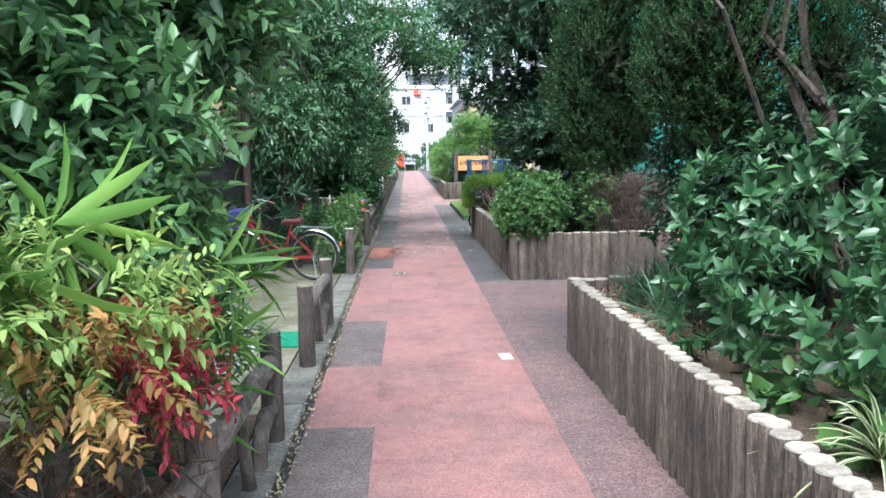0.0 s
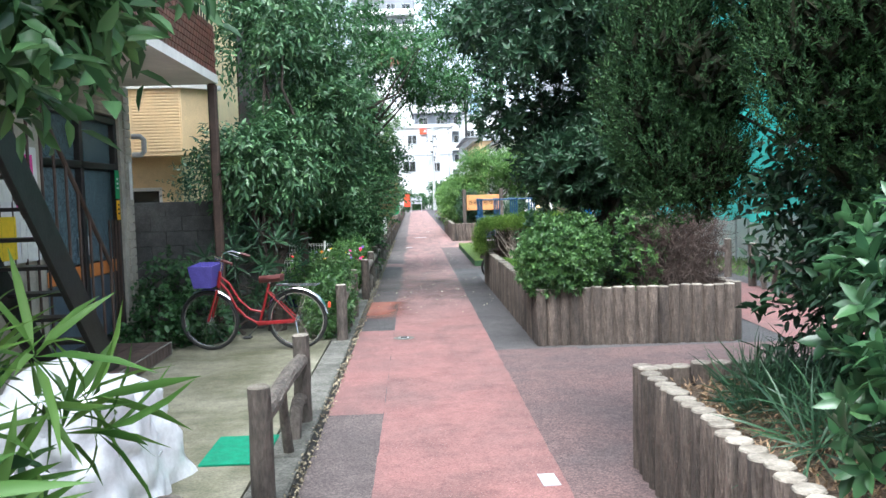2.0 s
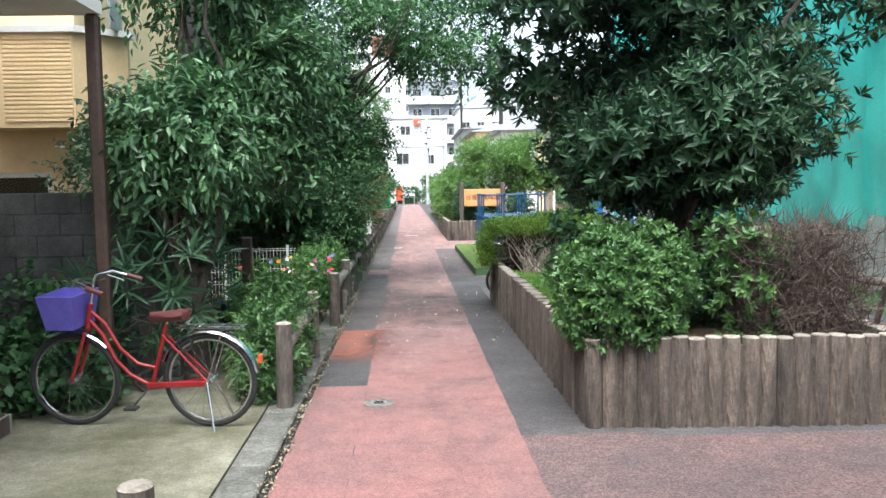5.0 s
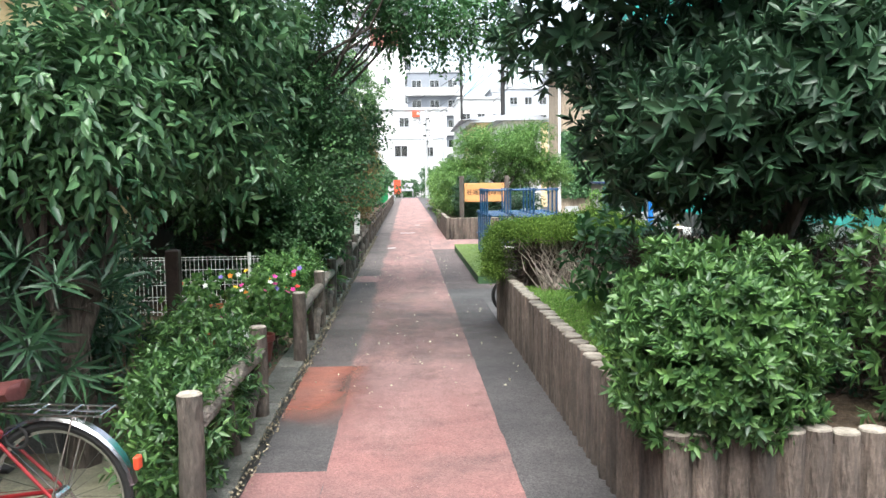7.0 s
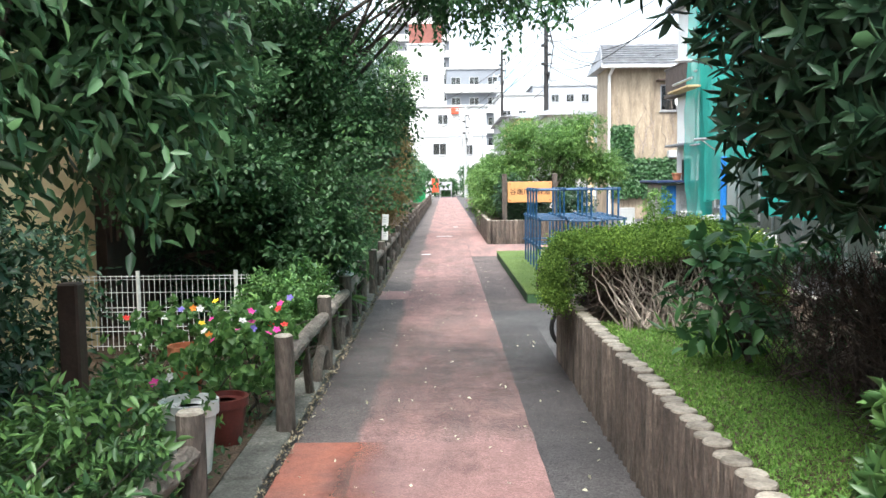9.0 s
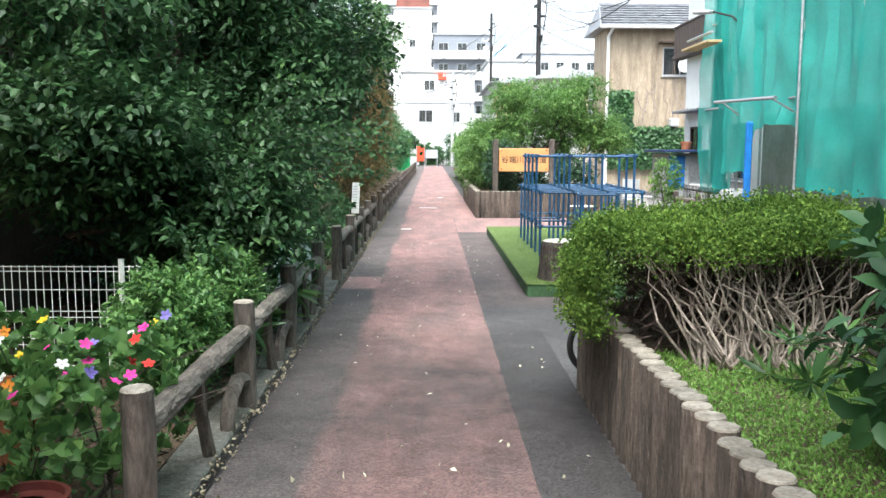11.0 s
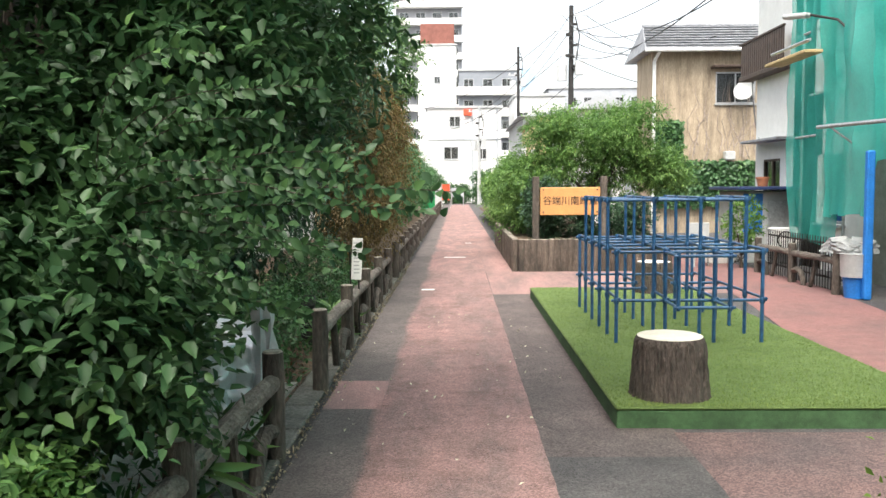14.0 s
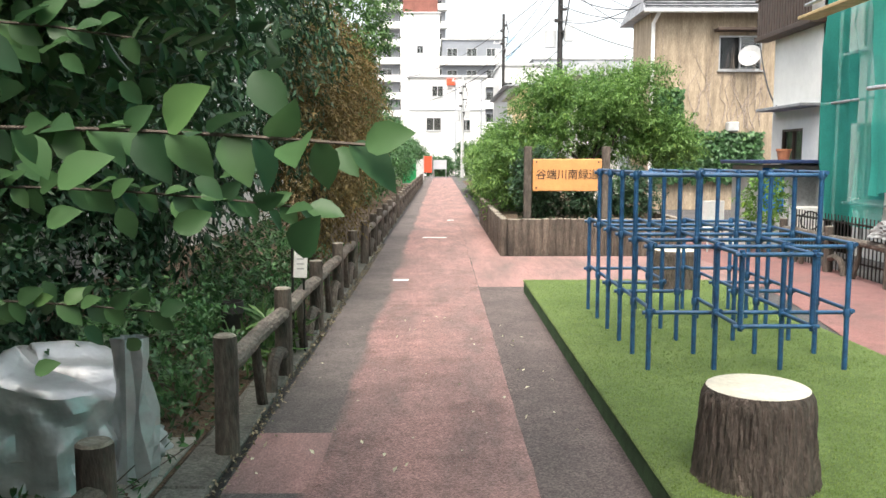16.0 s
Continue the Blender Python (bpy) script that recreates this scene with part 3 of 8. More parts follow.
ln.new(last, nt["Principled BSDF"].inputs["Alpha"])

# ---- ground and path ----
structure("ground", slab(-250, 250, -150, 350, -0.5, -0.004), ASPHALT, "grey asphalt ground that runs under the whole greenway", "ground")


def paving(name, x0, x1, y0, y1, top, mat, label):
    n = max(2, int((min(y1, 40) - y0) / 0.16))
    ys = [y0 + (min(y1, 40) - y0) * i / n for i in range(n + 1)] + ([y1] if y1 > 40 else [])
    vs = []
    for y in ys:
        a, c = rng.normal(size=2) * 0.003
        vs += [(x0 + a, y, top), (x1 + c, y, top)]
    b = Build().add(vs, [(2 * i, 2 * i + 1, 2 * i + 3, 2 * i + 2) for i in range(len(ys) - 1)])
    return structure(name, b, mat, label, "pavement")


EDGE, RED_L, RED_R = -0.70, -0.27, 0.84
paving("path_red_strip", RED_L, RED_R, -8, 13.9, 0.004, RED_PATH, "faded pinkish red surfacing, worn grey further on")
paving("path_patch_1", EDGE, RED_L, -8, 3.75, 0.002, ASPHALT_PATCH, "grey asphalt patch beside the red strip")
paving("path_patch_2", EDGE, RED_L, 3.75, 5.27, 0.003, RED, "red surfacing patch at the path's edge")
paving("path_patch_3", EDGE, RED_L, 5.27, 7.1, 0.002, ASPHALT_PATCH, "grey asphalt patch in the red path")
paving("path_patch_4", EDGE, RED_L, 7.1, 11.1, 0.003, RED, "red surfacing patch at the path's edge")
paving("path_patch_5", EDGE, RED_L, 11.1, 13.9, 0.002, ASPHALT_DARK, "dark asphalt patch at the path's edge")
paving("path_patch_6", EDGE, RED_L + 0.25, 12.0, 13.9, 0.0085, ORANGE_EDGE, "fresh orange red patch at the path's edge")
paving("path_far_strip", EDGE, RED_R, 13.9, 90, 0.004, STRIP_FAR, "worn red strip with dark asphalt along the kerb")
paving("path_patch_7", EDGE, RED_L, 20.4, 21.3, 0.0055, RED_WORN, "worn red asphalt strip along the kerb")
paving("path_grime", EDGE, 1.3, 13.5, 20.5, 0.0105, DARK_BAND, "dark cloudy band on the path beside the hedge")
paving("path_stains", RED_L, RED_R, -8, 28, 0.0062, STAIN, "dark cloudy grime stains on the red path")
paving("path_right_near", RED_R, 1.7, -8, 9.55, 0.002, ASPHALT_WARM, "faded purplish red asphalt beside the red strip")
paving("path_right_mid", RED_R, 1.75, 9.55, 19.3, 0.002, ASPHALT_DARK, "dark grey asphalt strip beside the log planter")
paving("path_right_far", RED_R, 1.75, 19.3, 27.0, 0.002, ASPHALT_PATCH, "worn brownish grey asphalt between path and turf")
paving("path_cross_near", 1.68, 14, 5.9, 9.45, 0.0028, ASPHALT_WARM, "faded purplish red asphalt crossing between the planters")
paving("path_cross_far", 1.73, 14, 16.6, 19.8, 0.0028, ASPHALT_WARM, "faded red asphalt between planter and turf platform")
loop = [(4.75, 8.9), (4.85, 10.6), (4.9, 13), (4.75, 17), (4.6, 20.5), (4.65, 23), (5.05, 25.5), (5.35, 28), (5.3, 31), (5.0, 35), (5.0, 60)]
b = Build()
vs = []
for i, (x, y) in enumerate(loop):
    a, c = loop[max(i - 1, 0)], loop[min(i + 1, len(loop) - 1)]
    d = Vector((c[0] - a[0], c[1] - a[1])).normalized() * 0.78
    vs += [(x - d.y, y + d.x, 0.0065), (x + d.y, y - d.x, 0.0065)]
b.add(vs, [(2 * i, 2 * i + 1, 2 * i + 3, 2 * i + 2) for i in range(len(loop) - 1)])
structure("path_loop", b, RED, "red surfaced side path curving round the planters", "pavement")
paving("path_cross_end", RED_R + 0.01, 5.9, 27.0, 30.35, 0.003, RED_WORN, "worn red asphalt in front of the far planter")
paving("path_right_end", RED_R, 1.36, 30.3, 90, 0.0035, RED_WORN, "worn red strip beside the far planter")
for n, (x0, x1, y0) in enumerate(((0.0, 0.49, 33.6), (-0.27, -0.06, 27.5), (0.55, 0.72, 38.5))):
    paving("path_mark_%d" % (n + 1), x0, x1, y0, y0 + 0.16, 0.008, WHITE_PAINT, "worn white painted dash on the path")

# Drain channel and kerb on the house side
channel = structure("drain_channel", slab(EDGE - 0.045, EDGE, -8, 90, -0.03, 0.012, 0.004), STEEL_DARK, "dark rusty steel edge strip along the path", "kerb")
kerb = thing("kerb", "weathered concrete kerb stones along the path", "kerb", kind="structure")
stone = mesh_of("kerb_stone", slab(-0.24, 0, 0.004, 0.596, -0.1, 0.035, 0.012), KERB)
for i in range(-10, 150):
    part("kerb_stone", stone, None, kerb, at=Matrix.Translation((EDGE - 0.05, i * 0.6, float(rng.normal() * 0.003))))
structure("driveway", slab(-9, EDGE - 0.3, 4.0, 11.6, -0.1, 0.03), MOSSY, "stained concrete forecourt with moss and damp marks", "driveway")
structure("garden_soil", slab(-9, EDGE - 0.3, 11.6, 90, -0.1, 0.02), SOIL, "bare garden soil with litter behind the fence", "soil")
structure("garden_soil_near", slab(-9, EDGE - 0.3, -8, 4.0, -0.1, 0.028), SOIL, "bare soil under the shrubs", "soil")

# ---- log planters ----
def log_mesh(h, r, n=14):
    b = Build()
    vs = []
    for z, k in ((-0.05, 1), (h - 0.008, 1), (h, 0.92)):
        vs += [(r * k * (1 + 0.03 * math.sin(i * 2.6)) * math.cos(2 * math.pi * i / n), r * k * (1 + 0.03 * math.sin(i * 2.6)) * math.sin(2 * math.pi * i / n), z) for i in range(n)]
    fs = [(i, (i + 1) % n, n + (i + 1) % n, n + i) for i in range(n)]
    b.add(vs, fs, 0)
    b.f += [(n + i, n + (i + 1) % n, 2 * n + (i + 1) % n, 2 * n + i) for i in range(n)] + [tuple(range(2 * n, 3 * n))]
    b.m += [1] * (n + 1)
    return mesh_of("log", b, [BARK_LOG, LOG_TOP], True)


LOGS = [log_mesh(0.62 + d, 0.0595) for d in (-0.007, -0.002, 0.002, 0.006)]


def planter(label, runs, soil):
    """Upright logs set along the runs round a bed of soil."""
    root = thing("planter", label, "planter", group="log planters")
    for (x0, y0), (x1, y1) in runs:
        d = math.hypot(x1 - x0, y1 - y0)
        n = max(1, round(d / 0.117))
        for i in range(n):
            u = (i + 0.5) / n
            at = pose(x0 + (x1 - x0) * u + rng.normal() * 0.004, y0 + (y1 - y0) * u + rng.normal() * 0.004, rng.normal() * 0.003, rng.normal() * 0.4, rng.normal() * 0.4, rng.uniform(0, 360))
            part("log", LOGS[int(rng.integers(4))], None, root, at=at)
        turn = math.degrees(math.atan2(y1 - y0, x1 - x0))
        part("backing", Build().box((0, 0, 0.27), (d - 0.02, 0.055, 0.58), 0, 0, pose((x0 + x1) / 2, (y0 + y1) / 2, 0, 0, 0, turn)), BARK_LOG, root)
    x0, x1, y0, y1, z = soil
    b = Build()
    nx, ny = 14, max(8, int((y1 - y0) / 0.15))
    vs = [(x0 + (x1 - x0) * i / nx, y0 + (y1 - y0) * j / ny, z + 0.03 * float(noise.noise((i * 0.4, j * 0.4, x0)))) for j in range(ny + 1) for i in range(nx + 1)]
    b.add(vs, [(j * (nx + 1) + i, j * (nx + 1) + i + 1, (j + 1) * (nx + 1) + i + 1, (j + 1) * (nx + 1) + i) for j in range(ny) for i in range(nx)])
    part("soil", b, SOIL, root, "brown soil with wood chips", True)
    return root


planter("brown log-edged planter bed full of shrubs and conifers", [((1.34, -2.5), (1.34, 5.68)), ((1.40, 5.62), (4.6, 5.62))], (1.38, 4.6, -2.5, 5.55, 0.5))
planter("brown log-edged planter with clipped hedge and broadleaf tree", [((1.36, 9.65), (1.36, 16.4)), ((1.42, 9.71), (3.46, 9.62)), ((3.5, 9.66), (3.5, 16.3)), ((1.46, 16.33), (3.46, 16.3))], (1.4, 3.5, 9.75, 16.3, 0.52))
planter("brown log-edged planter behind the climbing frame with the park sign", [((1.42, 30.4), (1.42, 38.0)), ((1.48, 30.45), (4.4, 30.45)), ((4.4, 30.5), (4.4, 38.0))], (1.48, 4.4, 30.5, 60, 0.5))

# ---- log fence ----
def fence(label, ys, x=-0.85, h=0.68):
    root = thing("log_fence", label, "fence", pose(x, ys[0], 0), group="log fences")
    for k, y in enumerate(ys):
        y -= ys[0]
        b = Build()
        b.tube([(0, y, -0.1), (0, y, h * 0.35), (0.004, y, h * 0.7), (0, y, h - 0.01)], [0.066, 0.064, 0.063, 0.062], 12, 0, caps=False, wob=0.02)
        b.tube([(0, y, h - 0.01), (0, y, h)], [0.062, 0.052], 12, 1, capslot=1)
        part("post", b, [POST, LOG_TOP], root, smooth=True)
    for a, c in zip(ys, ys[1:]):
        a, c = a - ys[0], c - ys[0]
        m = (a + c) / 2
        way = [(0.006 * math.sin(7 * u), a + (c - a) * u, 0.5 + 0.006 * math.sin(5 * u)) for u in np.linspace(0, 1, 17)]
        part("rail", Build().tube(way, [0.054 + 0.003 * math.sin(11 * u) for u in np.linspace(0, 1, 17)], 12, wob=0.045), RAIL_BARK, root)
        part("brace", Build().tube([(0, m - 0.1, 0.5), (0, m - 0.05, 0.3), (0.0, m + 0.08, 0.02)], [0.03, 0.032, 0.036], 8, wob=0.04), POST, root, smooth=True)
        arch = [(0, c - 0.03, 0.2), (0, c - 0.22, 0.245), (0, c - 0.38, 0.2), (0, c - 0.46, 0.1), (0, c - 0.47, 0.0)]
        part("arch", Build().tube(arch, [0.045, 0.047, 0.045, 0.042, 0.04], 8, wob=0.03), POST, root, smooth=True)
    return root


LABEL_FENCE = "low weathered imitation-log fence with rail and curved brace"
for ys in ([-1.45, 0.2, 1.85, 3.5], [5.2, 6.88], [12.25 - 1.9, 12.25], [14.08, 15.93, 17.5, 19.2], [20.9, 22.55, 24.2, 25.85, 27.5], [29.2, 30.85, 32.5, 34.1, 35.8, 37.4], [39.2, 40.9, 42.5, 44.2, 45.8, 47.5, 49.2, 50.8, 52.5, 54.2], [56, 58, 60, 62, 64, 66, 68, 70]):
    fence(LABEL_FENCE, ys, -0.85 if ys[0] < 13 else -0.79)

# ---- turf platform, stump, climbing frame, park sign ----
turf = thing("turf_platform", "low platform covered with bright green artificial turf", "platform")
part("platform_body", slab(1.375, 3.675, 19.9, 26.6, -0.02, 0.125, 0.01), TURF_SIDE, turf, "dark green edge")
part("turf_top", slab(1.365, 3.685, 19.89, 26.61, 0.127, 0.15, 0.012), TURF, turf)
r = np.random.default_rng(71)
n = 26000
P = np.column_stack([r.uniform(1.375, 3.675, n), 19.9 + 6.7 * r.uniform(0, 1, n) ** 1.6, np.full(n, 0.148)])
blades = leaf_mesh("turf_nap", P, r.normal(size=(n, 3)) * 0.5 + np.array([0, 0, 1.0]), r.normal(size=(n, 3)), r.uniform(0.012, 0.024, n), np.full(n, 0.005), leafy("turf_blade", (0.12, 0.19, 0.04), (0.23, 0.32, 0.10), 0.7, 0.2, 0.2))
part("turf_nap", blades, None, turf)["kind"] = "stuff"

stump = thing("stump_seat", "round imitation tree stump seat with pale cut top", "stool", pose(1.81, 20.24, 0.15))
b = Build()
N = 132
rows = [(0.41 * k / 16, 0.272 - 0.04 * (k / 16) ** 0.6) for k in range(17)] + [(0.423, 0.224)]
def furrow(i, z):
    a = 2 * math.pi * i / N
    c, s = math.cos(a), math.sin(a)
    n1 = float(noise.noise((c * 9, s * 9, z * 3.2)))
    n2 = float(noise.noise((c * 22, s * 22, z * 8 + 5)))
    return (0.016 - 0.05 * max(0, 0.22 - abs(n1)) + 0.014 * n2) * (1.0 if z < 0.4 else 0.3)


vs = [((q + furrow(i, z)) * math.cos(2 * math.pi * i / N), (q + furrow(i, z)) * math.sin(2 * math.pi * i / N), z) for z, q in rows for i in range(N)]
b.add(vs, [(k * N + i, k * N + (i + 1) % N, (k + 1) * N + (i + 1) % N, (k + 1) * N + i) for k in range(len(rows) - 1) for i in range(N)])
part("bark", b, STUMP_BARK, stump, "dark furrowed bark", True)
part("cut_top", Build().lathe([(0.22, 0.40), (0.228, 0.424), (0.214, 0.43), (0.1, 0.432)], 48), STUMP_TOP, stump, "pale cut face", True)

tagged(copy_thing(stump, pose(3.05, 26.05, 0.15, 0, 0, 70)), "round imitation tree stump seat behind the climbing frame", "stool")

GX, GY, GZ = [1.805, 2.265, 2.725, 3.175], [22.22, 22.70, 23.17, 23.65, 24.12, 24.60], [0.55, 1.01, 1.49]
gym = thing("climbing_frame", "blue painted steel pipe climbing frame on the turf", "climbing frame")
TUBE = 0.018


def pipe(a, c, name="bar"):
    a, c = Vector(a), Vector(c)
    e = (c - a).normalized() * 0.045 if name == "bar" else Vector()
    return part(name, Build().tube([a - e, c + e], TUBE if name == "post" else 0.0145, 10), BLUE, gym, smooth=True)


def joint(p):
    part("joint", Build().lathe([(0.022, -0.028), (0.026, -0.02), (0.026, 0.02), (0.022, 0.028)], 10, mat4=Matrix.Translation(p)), BLUE, gym, smooth=True)


for i, x in enumerate(GX):
    for j, y in enumerate(GY):
        tall = 1 <= j <= 4 and not (i == 3 and j == 4)
        pipe((x, y, 0.14), (x, y, GZ[2] + 0.035 if tall else GZ[1] + 0.035), "post")
        for z in GZ[: 3 if tall else 2]:
            joint((x, y, z))
for z, rows in ((GZ[0], (0, 2, 3, 5)), (GZ[1], range(6)), (GZ[2], (1, 2, 3, 4))):
    for j in rows:
        for i in range(3):
            if z == GZ[0] and j in (2, 3) and i == 1:
                continue
            if z == GZ[2] and j == 4 and i == 2:
                continue
            pipe((GX[i], GY[j] + 0.02, z), (GX[i + 1], GY[j] + 0.02, z))
for z, span in ((GZ[0] + 0.02, range(5)), (GZ[1] + 0.02, range(5)), (GZ[2] + 0.02, range(1, 4))):
    for i, x in enumerate(GX):
        for j in span:
            if z < 0.6 and i == 1 and j in (1, 2):
                continue
            if z > 1.2 and i == 3 and j == 3:
                continue
            pipe((x + 0.02, GY[j], z), (x + 0.02, GY[j + 1], z))
for z in GZ[:2]:
    for x in GX[1:3]:
        pipe((x, 21.75, z), (x, GY[0], z))
    pipe((GX[1], 21.75, z), (GX[2], 21.75, z))
for x in GX[1:3]:
    pipe((x, 21.75, GZ[0] - 0.03), (x, 21.75, GZ[1] + 0.03), "post")


def lettering(text, size, mat, at, parent, name="lettering", squeeze=1.0):
    """Raised letters as a mesh, from the built-in font."""
    cu = bpy.data.curves.new("letters", "FONT")
    cu.body, cu.size, cu.extrude, cu.align_x, cu.align_y = text, size, 0.003, "CENTER", "CENTER"
    tmp = new("letters", cu)
    bpy.context.view_layer.update()
    me = bpy.data.meshes.new_from_object(tmp.evaluated_get(bpy.context.evaluated_depsgraph_get()))
    bpy.data.objects.remove(tmp)
    me.materials.clear()
    me.materials.append(mat)
    return part(name, me, None, parent, at=at @ Matrix.Diagonal((squeeze, 1, 1, 1)))


sign = thing("park_sign", "orange wooden park name board with black characters between posts", "sign", pose(2.5, 30.75, 0.5))
part("board", Build().box((0, -0.06, 0.84), (1.16, 0.05, 0.54), 0.012), SIGN, sign)
for sx in (-0.66, 0.66):
    part("post", Build().box((sx, 0.0, 0.62), (0.13, 0.12, 1.4), 0.015), POST, sign, "weathered dark wooden post")
part("rail", Build().box((0, 0.0, 1.05), (1.2, 0.04, 0.06), 0.008), POST, sign)
part("rail", Build().box((0, 0.0, 0.66), (1.2, 0.04, 0.06), 0.008), POST, sign)
for sx in (-0.52, 0.52):
    for sz in (0.63, 1.06):
        part("bolt", Build().lathe([(0.016, 0), (0.014, 0.012)], 8, mat4=pose(sx, -0.085, sz, 90)), STEEL_DARK, sign)
lettering("谷端川南緑道", 0.185, BLACK, pose(0, -0.088, 0.84, 90), sign, "lettering", 0.96)

